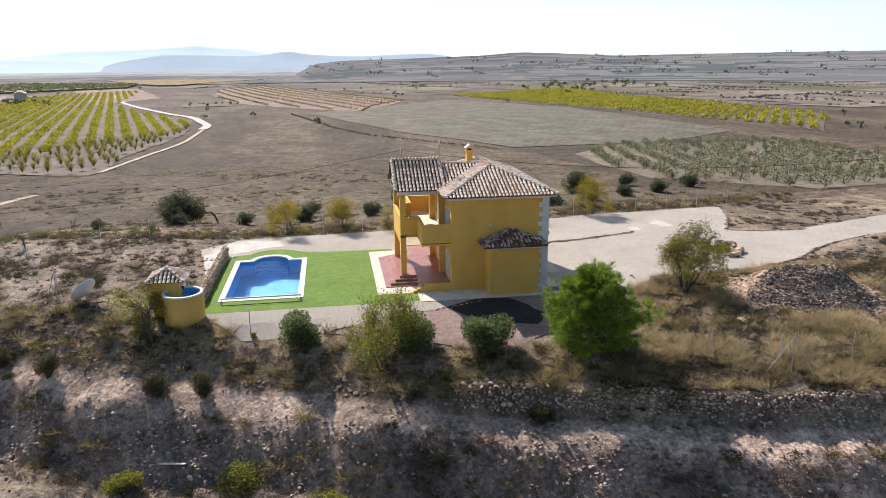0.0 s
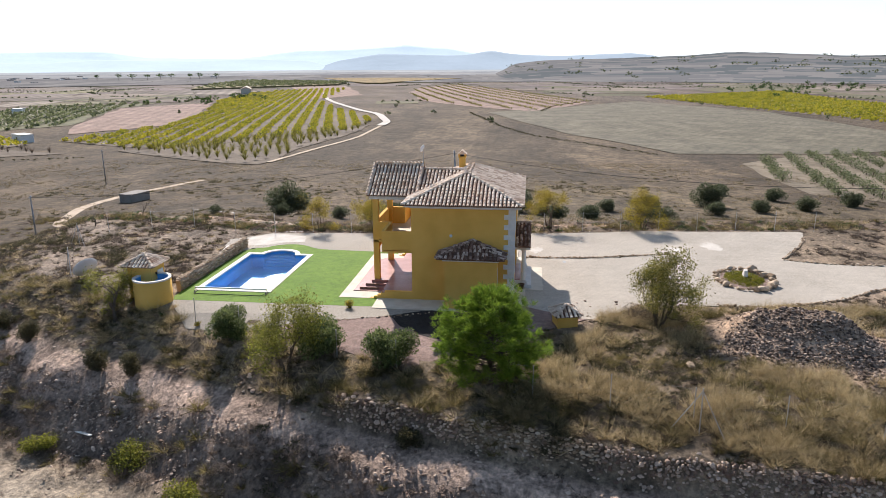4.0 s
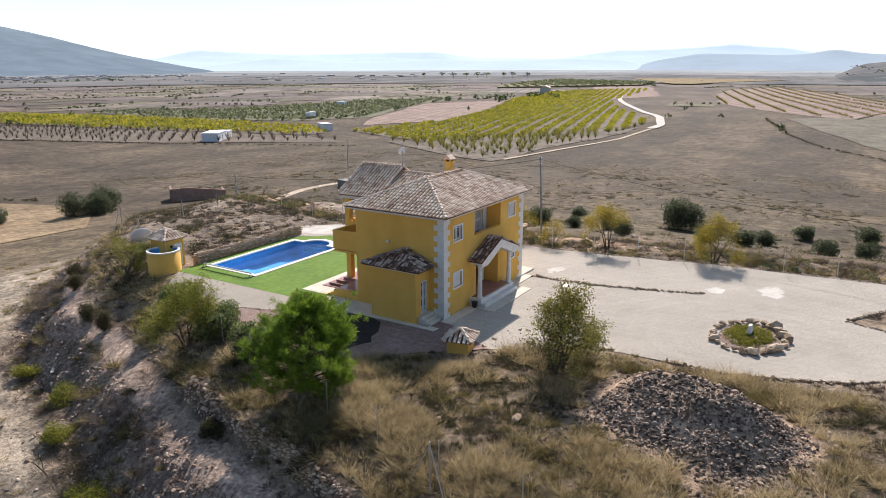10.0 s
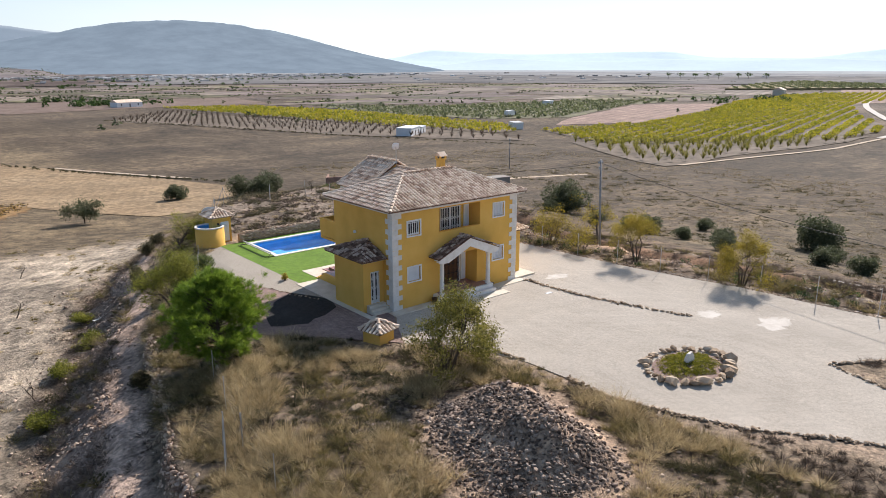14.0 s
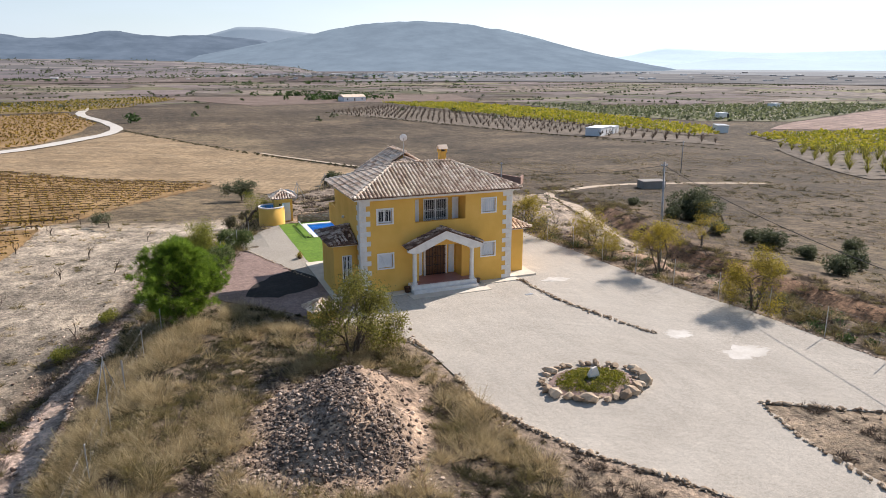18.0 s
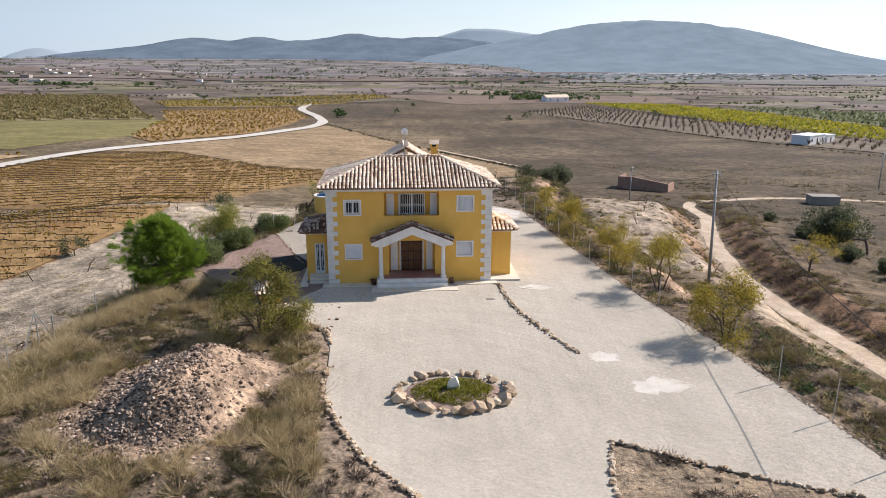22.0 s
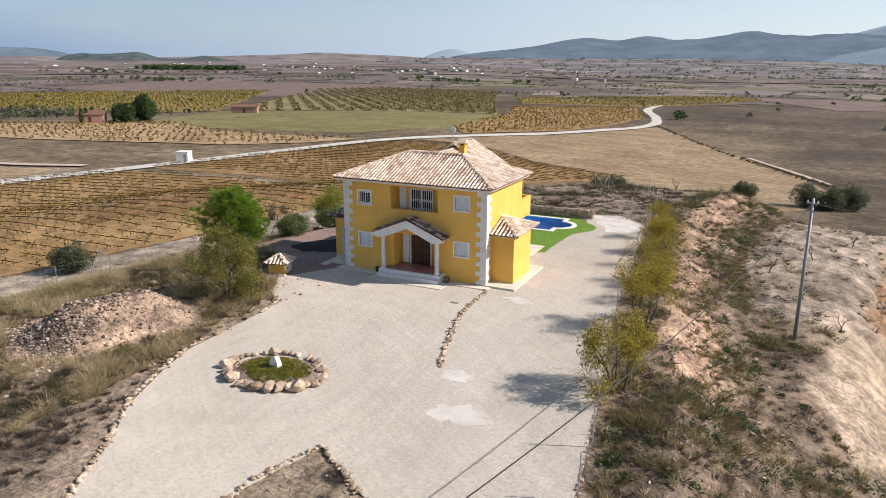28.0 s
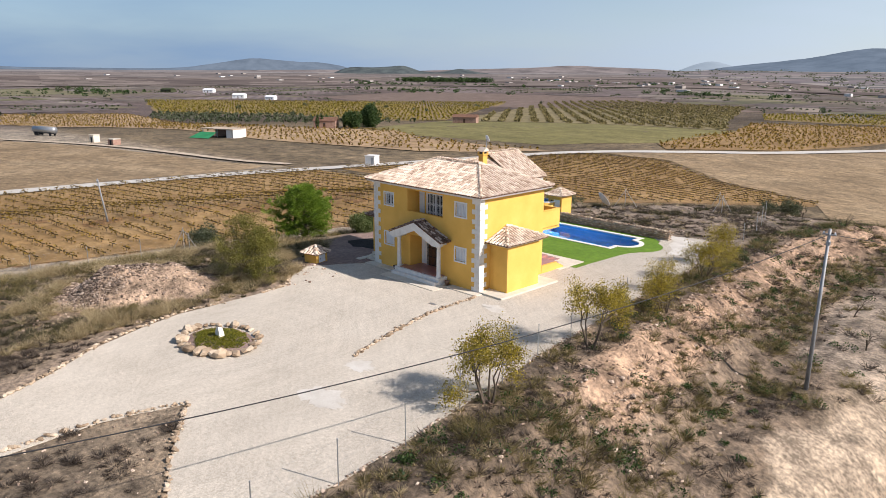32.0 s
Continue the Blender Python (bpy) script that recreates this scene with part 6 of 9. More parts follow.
# ---------------------------------------------------------------- dishes and aerials
def dish(at, r, turn, tilt, label, mast):
    t = thing("satellite_dish", at, label, "satellite dish", turn=turn)
    part("mast", Mesh().tube([(0, 0, -0.3), (0, 0, mast)], 0.03, 6), M_METAL, t)
    prof = [(r * k / 5, 0.28 * r * (k / 5) ** 2) for k in range(6)]
    d = Mesh().lathe(prof + [(q[0], q[1] + 0.015) for q in prof[::-1]], 18)
    R_ = Matrix.Rotation(radians(tilt), 3, "X")
    d.v = [tuple(R_ @ Vector(v) + Vector((0, 0, mast))) for v in d.v]
    part("reflector", d, M_SHUTTER, t, "", True)
    a = R_ @ Vector((0, 0, r * 0.9)) + Vector((0, 0, mast))
    part("arm", Mesh().tube([tuple(R_ @ Vector((0, -r * 0.9, 0.2 * r)) + Vector((0, 0, mast))), tuple(a)], 0.015, 5), M_METAL, t)
    return t


dish((0.6, 30.7, float(height(np.array(0.6), np.array(30.7)))), 0.9, 150, 55, "large grey satellite dish standing in dry scrub", 0.75)
dish((5.35, 6.75, 8.4), 0.28, 160, 70, "small dish on a thin mast on the roof", 1.15)

# ---------------------------------------------------------------- fences
def post(x, y, h, label="thin galvanised fence post", lean=0.0):
    z = float(height(np.array(x), np.array(y)))
    t = thing("fence_post", (x, y, z), label, "fence post", "posts of the wire fence")
    part("shaft", Mesh().tube([(0, 0, -0.2), (lean, 0, h)], 0.024, 6), M_METAL, t)
    part("cap", Mesh().lathe([(0.0, 0.05), (0.032, 0.03), (0.032, 0.0), (0.0, 0.0)], 6, (lean, 0, h)), M_METAL, t)
    return t


def fence(points, h, spacing, label, seed):
    """Posts with wires between them."""
    line = spline(points, spacing)
    rng = random.Random(seed)
    wires = Mesh()
    tops = []
    for x, y in line:
        post(float(x), float(y), h, lean=rng.uniform(-0.05, 0.05))
        tops.append((float(x), float(y), float(height(np.array(x), np.array(y)))))
    for f_ in (0.05, 0.5, 0.97):
        for a, b_ in zip(tops, tops[1:]):
            wires.tube([(a[0], a[1], a[2] + h * f_), (b_[0], b_[1], b_[2] + h * f_)], 0.0022, 3, False)
    for a, b_ in zip(tops, tops[1:]):
        n = 4
        for k in range(n):
            u, v = k / n, (k + 1) / n
            p0, p1 = [a[i] + (b_[i] - a[i]) * u for i in range(3)], [a[i] + (b_[i] - a[i]) * v for i in range(3)]
            wires.tube([(p0[0], p0[1], p0[2] + 0.05), (p1[0], p1[1], p1[2] + h * 0.97)], 0.0014, 3, False)
            wires.tube([(p0[0], p0[1], p0[2] + h * 0.97), (p1[0], p1[1], p1[2] + 0.05)], 0.0014, 3, False)
    single("fence_wire", wires, M_METAL, label, "wire fence")


fence([(23.3, -27.5), (22.75, -19.6), (21.75, -11.7), (20.45, -4.4), (18.85, 10), (17.75, 22.9)], 1.85, 3.45, "thin wire fence along the eastern yard edge", 1)
fence([(-4.9, 19.9), (-6.6, 15.6), (-9.5, 8.8), (-11.7, 1.4), (-12.9, -3.0), (-14.2, -8.6)], 1.7, 3.6, "thin wire fence along the western brow", 2)
fence([(-14.2, -8.6), (-15.0, -15.0), (-16.5, -24.0)], 1.7, 3.6, "thin wire fence along the western brow", 3)
fence([(17.75, 22.9), (17.2, 30), (15, 38)], 1.8, 3.6, "thin wire fence past the scrubland", 4)


def braced_post(x, y, turn, h=2.3):
    z = float(height(np.array(x), np.array(y)))
    t = thing("braced_post", (x, y, z), "corner fence post held by two slanting braces", "fence post", turn=turn)
    part("shaft", Mesh().tube([(0, 0, -0.2), (0, 0, h)], 0.03, 6), M_METAL, t)
    for a in (1.35, -1.2):
        part("brace", Mesh().tube([(a, 0.1, -0.15), (0, 0, h * 0.93)], 0.025, 6), M_METAL, t)


braced_post(-15.0, -8.7, 70)
braced_post(7.5, 44.0, 20)
braced_post(10.5, 38.0, 60, 1.9)
braced_post(2.0, 33.0, 40, 2.0)


# ---------------------------------------------------------------- poles and cables
def utility_pole(x, y, h, lean, label):
    z = float(height(np.array(x), np.array(y)))
    t = thing("utility_pole", (x, y, z), label, "utility pole", "utility poles")
    part("shaft", Mesh().tube([(0, 0, -0.5), (lean[0], lean[1], h)], [0.13, 0.08], 10), M_POLE, t, "", True)
    part("bracket", Mesh().box(lean[0] - 0.35, lean[0] + 0.35, lean[1] - 0.04, lean[1] + 0.04, h - 0.35, h - 0.27), M_METAL, t)
    for a in (-0.28, 0.28):
        part("insulator", Mesh().lathe([(0.0, 0), (0.04, 0), (0.05, 0.06), (0.02, 0.12), (0, 0.12)], 8, (lean[0] + a, lean[1], h - 0.27)), M_SHUTTER, t)
    part("bracket", Mesh().box(lean[0] - 0.1, lean[0] + 0.1, lean[1] - 0.1, lean[1] + 0.1, h - 0.9, h - 0.7), M_METAL, t)
    return (x + lean[0], y + lean[1], z + h - 0.3)


top_a = utility_pole(29.95, 6.7, 9.2, (-0.05, 0.45), "tall grey steel utility pole on the lower strip")
top_b = utility_pole(44.9, 68.9, 7.0, (0.1, 0), "grey utility pole beside the dirt track")


def cable(a, b_, sag, r=0.018):
    pts = [(a[0] + (b_[0] - a[0]) * t, a[1] + (b_[1] - a[1]) * t, a[2] + (b_[2] - a[2]) * t - sag * 4 * t * (1 - t)) for t in np.linspace(0, 1, 25)]
    single("power_cable", Mesh().tube(pts, r, 5), M_CABLE, "black overhead cable strung between poles", "cable", "overhead cables")


cable(top_a, top_b, 1.2)
top_d = utility_pole(114, 102, 8.4, (0, 0), "grey utility pole in a dry field")
cable(top_b, top_d, 1.6)
utility_pole(-53.2, -1.9, 5.6, (-0.5, -0.6), "thin leaning telegraph pole among the vines")
top_c = utility_pole(16.4, -51.3, 6.9, (0, 0), "grey steel utility pole beside the drive")
cable(top_a, top_c, 2.1, 0.022)
cable(top_d, (190, 150, -7), 2.0)

# ---------------------------------------------------------------- plants
def ground_z(x, y):
    return height(np.asarray(x, float), np.asarray(y, float))


def clumps(xyz, radius, n_each, leaf, seed, squash=0.75):
    """Round shrubs of many small leaves, denser towards the outside."""
    g = np.random.default_rng(seed)
    m = len(xyz) * n_each
    c = np.repeat(xyz, n_each, axis=0)
    R_ = np.repeat(radius, n_each)
    d = g.normal(0, 1, (m, 3))
    d /= np.linalg.norm(d, axis=1)[:, None]
    d[:, 2] = np.abs(d[:, 2]) * 1.0 - 0.15
    lump = 1 + 0.28 * np.sin(d[:, 0] * 5 + c[:, 0] * 7) * np.sin(d[:, 1] * 5 + c[:, 1] * 9) + g.normal(0, 0.07, m)
    rr = R_ * (g.uniform(0.25, 1, m) ** 0.45) * lump
    p = c + d * rr[:, None] * np.array([1, 1, squash])
    return leaves_at(p, leaf * g.uniform(0.6, 1.4, m), g, d)


def leaves_at(p, size, g, out=None):
    """One bent four-sided leaf at each point."""
    m = len(p)
    u = g.normal(0, 1, (m, 3))
    if out is not None:
        u = u * 0.8 + out * 0.7
    u /= np.linalg.norm(u, axis=1)[:, None]
    v = np.cross(u, g.normal(0, 1, (m, 3)))
    v /= np.linalg.norm(v, axis=1)[:, None] + 1e-9
    s = size[:, None]
    q = np.stack([p - u * s * 0.6, p + v * s * 0.32, p + u * s * 0.6, p - v * s * 0.32], 1)
    return q.reshape(-1, 3), np.arange(m)[:, None] * 4 + np.array([[0, 1, 2, 3]])


def stuff(name, vf, material_, label, category):
    return tagged(new(name, arrays(name, vf[0], vf[1], material_)), label, category, kind="stuff")


def scatter(n, x0_, x1_, y0_, y1_, keep, seed):
    g = np.random.default_rng(seed)
    x, y = g.uniform(x0_, x1_, n), g.uniform(y0_, y1_, n)
    k = keep(x, y) > g.uniform(0, 1, n)
    return np.column_stack([x[k], y[k]])


def free(x, y):
    """Rough ground: not the yard, the gravel, the lawn or the house."""
    return ~(inside(x, y, YARD) | inside(x, y, APRON) | inside(x, y, RED) | ((x > -2) & (x < 13) & (y > -1) & (y < 24.2)) | (np.hypot(x + 3.3, y + 3.6) < 1.9))


def xyz_of(xy, dz=0.0):
    return np.column_stack([xy, ground_z(xy[:, 0], xy[:, 1]) + dz])


def sprays(xyz, radius, n_each, width, seed, upright=0.35, base=0.25):
    """Brush and tussocks: thin twigs fanning out from each foot."""
    g = np.random.default_rng(seed)
    m = len(xyz) * n_each
    c, R_ = np.repeat(xyz, n_each, axis=0), np.repeat(radius, n_each)
    a = g.uniform(0, 6.283, m)
    el = np.arcsin(np.clip(g.uniform(0, 1, m) ** (1 - upright), 0.05, 0.995))
    d = np.column_stack([np.cos(a) * np.cos(el), np.sin(a) * np.cos(el), np.sin(el)])
    foot = c + np.column_stack([np.cos(a), np.sin(a), np.zeros(m)]) * (R_ * base * np.sqrt(g.uniform(0, 1, m)))[:, None]
    L = R_ * g.uniform(0.45, 1.1, m)
    w = width * g.uniform(0.6, 1.4, m)
    side = np.cross(d, g.normal(0, 1, (m, 3)))
    side /= np.linalg.norm(side, axis=1)[:, None] + 1e-9
    side *= w[:, None]
    tip = foot + d * L[:, None] + np.column_stack([np.cos(a), np.sin(a), -0.5 * np.ones(m)]) * (L * g.uniform(0.0, 0.35, m))[:, None]
    v = np.stack([foot - side * 1.1, foot + side * 1.1, tip], 1)
    return v.reshape(-1, 3), np.arange(m)[:, None] * 3 + np.array([[0, 1, 2]])


def sizes(n, lo, hi, seed, power=1.8):
    return lo + (hi - lo) * np.random.default_rng(seed).uniform(0, 1, n) ** power


# dry grass on the south-western corner, the brow and the verge
def sw_ground(x, y):
    s_ = west_edge(y) - x
    return free(x, y) * (1 - ramp(s_, -1.0, -0.2)) * ramp(heap_d(x, y), 2.9, 4.4) * (1 - 0.85 * ramp(x - yard_west(y), -1.6, -0.5) * ramp(-y, 6, 9))


def sw_grass(x, y):
    return sw_ground(x, y) * np.clip(0.17 + 2.6 * fbm(x / 2.0, y / 2.0, 91) + 0.4 * ramp(west_edge(y) - x, -7, -4), 0.02, 1)


xy = scatter(5500, -22, 1.2, -38, 0.5, lambda x, y: sw_ground(x, y) * np.clip(0.55 + 1.2 * fbm(x / 2.0, y / 2.0, 92), 0.1, 1), 100)
stuff("straw_litter", sprays(xyz_of(xy, 0.0), sizes(len(xy), 0.12, 0.32, 1), 26, 0.007, 101, 0.0, 0.9), M_GRASS, "short trampled straw on rough ground", "grass")
xy = scatter(10500, -22, 1.2, -38, 0.5, sw_grass, 102)
stuff("dry_grass", sprays(xyz_of(xy, 0.0), sizes(len(xy), 0.35, 1.15, 2, 1.5), 84, 0.0068, 103, 0.72, 0.22), M_GRASS, "tall straw-coloured tussocks of dry grass", "grass")
xy = scatter(2200, -22, 1.2, -38, 0.5, lambda x, y: sw_ground(x, y) * (fbm(x / 4, y / 4, 95) > -0.05), 104)
stuff("grey_scrub", sprays(xyz_of(xy, 0.0), sizes(len(xy), 0.2, 0.7, 3), 110, 0.010, 105, 0.3, 0.4), M_SCRUB, "low grey-green scrub among dry grass", "scrub")
xy = scatter(1300, -22, 1.2, -38, 0.5, lambda x, y: sw_ground(x, y) * np.clip(0.2 + 2.2 * fbm(x / 4.5, y / 4.5, 98), 0, 1), 148)
stuff("olive_tussocks", sprays(xyz_of(xy, 0.0), sizes(len(xy), 0.35, 1.05, 25), 190, 0.006, 149, 0.62, 0.25), M_TUSSOCK, "olive-green tussocks among dry grass", "grass")
xy = scatter(7000, -22, 12, -38, -3, lambda x, y: free(x, y) * 0.6 * (west_edge(y) - x < -0.6) * (heap_d(x, y) > 3.4) * (1 - 0.8 * ramp(x - yard_west(y), -1.6, -0.5) * (x < 12)) * np.clip(0.5 + 1.5 * fbm(x / 3, y / 3, 96), 0, 1), 106)
stuff("dead_scrub", sprays(xyz_of(xy, 0.0), sizes(len(xy), 0.18, 0.6, 4), 90, 0.009, 107, 0.25, 0.4), M_DEAD, "brown dead scrub on rough ground", "scrub")


def brow(x, y):
    s_ = west_edge(y) - x
    return free(x, y) * ramp(s_, -4.5, -2.5) * (1 - ramp(s_, -0.2, 0.5)) * np.clip(0.6 + 1.3 * fbm(x / 2.5, y / 2.5, 97), 0, 1)


xy = scatter(5600, -22, 8, -4, 44, brow, 108)
stuff("brow_grass", sprays(xyz_of(xy, 0.0), sizes(len(xy), 0.25, 1.05, 5), 80, 0.007, 109, 0.55, 0.25), M_GRASS, "dry grass along the brow", "grass")
xy = scatter(1500, -22, 8, -4, 44, brow, 110)
stuff("brow_tussocks", sprays(xyz_of(xy, 0.0), sizes(len(xy), 0.4, 1.05, 6), 190, 0.006, 111, 0.6, 0.3), M_TUSSOCK, "olive-green tussocks along the brow", "grass")
xy = scatter(1500, -22, 8, -4, 44, brow, 112)
stuff("brow_scrub", sprays(xyz_of(xy, 0.0), sizes(len(xy), 0.3, 0.95, 7), 140, 0.011, 113, 0.2, 0.4), M_SCRUB, "grey-green scrub along the brow", "scrub")


def west_slope(x, y):
    s_ = west_edge(y) - x
    pale = (1 - ramp(s_, 0.3, 0.9)) + ramp(s_, 2.2, 2.8)
    return ramp(s_, 0.0, 0.8) * np.clip(pale + 0.04, 0, 1) * (1 - ramp(s_, 5.6, 8.5)) * np.clip(0.5 - 2.0 * fbm(x / 3, y / 3, 71), 0.03, 1)


xy = scatter(17000, -36, 8, -38, 46, west_slope, 114)
stuff("slope_brush", sprays(xyz_of(xy, 0.0), sizes(len(xy), 0.25, 0.85, 8), 70, 0.009, 115, 0.1, 0.5), M_BRUSH, "grey-brown dead brush on the western slope", "scrub")
xy = scatter(3200, -36, 8, -38, 46, lambda x, y: west_slope(x, y) * 0.8, 116)
stuff("slope_scrub", sprays(xyz_of(xy, 0.0), sizes(len(xy), 0.3, 1.1, 9), 130, 0.012, 117, 0.35, 0.35), M_TUSSOCK, "olive-green tussocks on the western slope", "scrub")
xy = scatter(700, -36, 8, -38, 46, lambda x, y: west_slope(x, y) * 0.8, 118)
stuff("slope_bushes", clumps(xyz_of(xy, 0.1), sizes(len(xy), 0.3, 0.8, 10), 160, 0.085, 119), M_SCRUB, "grey-green bushes on the western slope", "scrub")


def west_weeds(x, y):
    s_ = west_edge(y) - x
    return ramp(s_, 7, 9) * (1 - 0.75 * ramp(s_, 9.5, 14)) * np.clip(0.35 + 1.4 * fbm(x / 4.0, y / 4.0, 131), 0, 1)


xy = scatter(4600, -44, 8, -38, 62, west_weeds, 120)
stuff("terrace_weeds", sprays(xyz_of(xy, 0.0), sizes(len(xy), 0.15, 0.6, 11), 60, 0.010, 121, 0.3, 0.5), M_GRASS, "dry weeds on the lower western terrace", "grass")
xy = scatter(1700, -44, 8, -32, 62, lambda x, y: west_weeds(x, y) * 0.9, 122)
stuff("terrace_scrub", sprays(xyz_of(xy, 0.0), sizes(len(xy), 0.2, 0.7, 12), 100, 0.012, 123, 0.2, 0.5), M_TUSSOCK, "low green weeds on the lower western terrace", "scrub")


def north_scrub(x, y):
    return free(x, y) * (west_edge(y) - x < -0.8) * (x < east_edge(y) + 1) * np.clip(0.5 + 1.1 * fbm(x / 3, y / 3, 133), 0.05, 1)


xy = scatter(3600, -6, 22, 24.3, 52, north_scrub, 124)
stuff("heath", sprays(xyz_of(xy, 0.0), sizes(len(xy), 0.15, 0.55, 13), 54, 0.013, 125, 0.2, 0.5), M_DEAD, "low grey-brown heath behind the garden wall", "scrub")
xy = scatter(1100, -6, 22, 24.3, 56, lambda x, y: north_scrub(x, y) * (0.3 + 0.7 * ramp(y, 34, 44)), 126)
stuff("heath_green", sprays(xyz_of(xy, 0.0), sizes(len(xy), 0.25, 0.9, 14), 120, 0.012, 127, 0.25, 0.4), M_SCRUB, "grey-green bushes in the heath", "scrub")
xy = scatter(1500, -6, 22, 24.3, 54, lambda x, y: north_scrub(x, y) * 0.7, 128)
stuff("heath_grass", sprays(xyz_of(xy, 0.0), sizes(len(xy), 0.15, 0.5, 15), 60, 0.008, 129, 0.5, 0.3), M_GRASS, "dry grass in the heath", "grass")


def verge(x, y):
    """Thick on the verge and along the foot of the bank, thin on the rubble between."""
    e = x - east_edge(y)
    south = ramp(-y, 5, 9)
    band = np.interp(e, [0.1, 0.6, 2.0, 2.8, 4.4, 5.2, 8.0, 9.2, 14], [0, 1, 1.0, 0.16, 0.22, 1.0, 1.0, 0.2, 0.16])
    band = np.where((e > 8) & (np.hypot(x - 30.5, (y - 6.5) * 0.7) < 3.6), 0.9, band)
    band = np.where((y > 6) & (e > 8.2), band * 0.3, band)
    band = np.maximum(band, south * ramp(e, 0.1, 0.6) * 0.95 * (1 - 0.3 * ramp(e, 8, 10)))
    return band * (np.abs(x - track_x(y)) > 1.4) * ~inside(x, y, SAND) * np.clip(0.6 + 1.3 * fbm(x / 2.6, y / 2.6, 135), 0.03, 1)


xy = scatter(5200, 16, 40, -38, 48, verge, 130)
stuff("verge_grass", sprays(xyz_of(xy, 0.0), sizes(len(xy), 0.15, 0.6, 16), 46, 0.010, 131, 0.5, 0.3), M_GRASS, "dry grass on the eastern verge and bank", "grass")
xy = scatter(5200, 16, 40, -38, 48, verge, 132)
stuff("verge_tussocks", sprays(xyz_of(xy, 0.0), sizes(len(xy), 0.3, 1.15, 17, 2.2), 90, 0.0095, 133, 0.5, 0.3), M_TUSSOCK, "olive-green tussocks on the eastern bank", "grass")
xy = scatter(2400, 16, 40, -38, 48, verge, 134)
stuff("verge_scrub", clumps(xyz_of(xy, 0.05), sizes(len(xy), 0.25, 0.75, 18), 70, 0.10, 135), M_BUSH, "dark green scrub on the eastern bank", "scrub")
xy = scatter(14000, 16, 44, -38, 62, lambda x, y: verge(x, y) * 0.9, 136)
stuff("verge_brush", sprays(xyz_of(xy, 0.0), sizes(len(xy), 0.2, 0.7, 19), 46, 0.014, 137, 0.15, 0.5), M_DEAD, "brown brush on the eastern bank", "scrub")


def cut_bank(x, y):
    tx = x - track_x(y)
    side_w = ramp(tx, -8.0, -6.5) * (1 - ramp(tx, -2.0, -1.4)) * 0.28
    return np.maximum(ramp(tx, 1.3, 2.2) * (1 - ramp(tx, 5.5, 8.0)), side_w) * ~inside(x, y, SAND) * np.clip(0.6 + 1.4 * fbm(x / 2.6, y / 2.6, 141), 0.05, 1)


xy = scatter(9000, 29, 66, -30, 84, cut_bank, 138)
stuff("cut_brush", sprays(xyz_of(xy, 0.0), sizes(len(xy), 0.2, 0.9, 20), 70, 0.013, 139, 0.2, 0.5), M_DEAD, "brown brush on the red bank of the track", "scrub")
xy = scatter(3000, 29, 66, -30, 84, cut_bank, 140)
stuff("cut_tussocks", sprays(xyz_of(xy, 0.0), sizes(len(xy), 0.3, 1.0, 21), 100, 0.013, 141, 0.4, 0.3), M_TUSSOCK, "olive tussocks on the bank of the track", "scrub")


def corner(x, y):
    return free(x, y) * (x > 12) * (x < east_edge(y)) * np.clip(0.3 + 1.4 * fbm(x / 2.2, y / 2.2, 137), 0, 1)


xy = scatter(800, 12, 24, -42, -21.5, corner, 142)
stuff("corner_scrub", sprays(xyz_of(xy, 0.0), sizes(len(xy), 0.15, 0.55, 22), 80, 0.009, 143, 0.2, 0.5), M_DEAD, "dry brush on a bare earth corner", "scrub")


def field_tufts(x, y):
    tx = x - track_x(y)
    return ramp(tx, 4.5, 6.5) * np.clip(0.4 + 1.3 * fbm(x / 9, y / 9, 139), 0.02, 1)


xy = scatter(22000, 36, 170, -90, 150, field_tufts, 144)
stuff("field_grass", sprays(xyz_of(xy, 0.0), sizes(len(xy), 0.2, 0.7, 23), 11, 0.042, 145, 0.3, 0.8), M_FIELDGRASS, "dry grass on the eastern field", "grass")
xy = scatter(3500, 36, 140, -80, 110, lambda x, y: field_tufts(x, y) * 0.6, 146)
stuff("field_scrub", sprays(xyz_of(xy, 0.0), sizes(len(xy), 0.3, 1.0, 24), 60, 0.025, 147, 0.15, 0.5), M_SCRUB, "low bushes on the eastern field", "scrub")


# ------------------------------------------------ trees
def grow(rng, base, direction, length, radius, depth, out, tips, wander=0.35, fork=(2, 3), up=0.15, shrink=0.72):
    """Branches as bent tapering bars; remembers where the twigs end."""
    pts, rad = [Vector(base)], [radius]
    d = Vector(direction).normalized()
    n = 3
    for k in range(n):
        d = (d + Vector((rng.gauss(0, wander), rng.gauss(0, wander), rng.gauss(0, wander) + up)) * 0.5).normalized()
        pts.append(pts[-1] + d * length / n)
        rad.append(radius * (1 - 0.45 * (k + 1) / n))
    out.tube(pts, rad, 6 if depth > 1 else 4, False)
    if depth <= 1:
        tips.extend([pts[-1], pts[-2], (pts[-1] + pts[-2]) / 2])
    if depth > 0:
        for _ in range(rng.randint(*fork)):
            a = rng.uniform(0, 6.283)
            side = d.orthogonal()
            side.rotate(Matrix.Rotation(a, 3, d))
            nd = (d * rng.uniform(0.5, 0.9) + side * rng.uniform(0.45, 0.95)).normalized()
            grow(rng, pts[-1] if rng.random() < 0.7 else pts[-2], nd, length * shrink * rng.uniform(0.8, 1.15), rad[-1] * 0.8, depth - 1, out, tips, wander, fork, up, shrink)


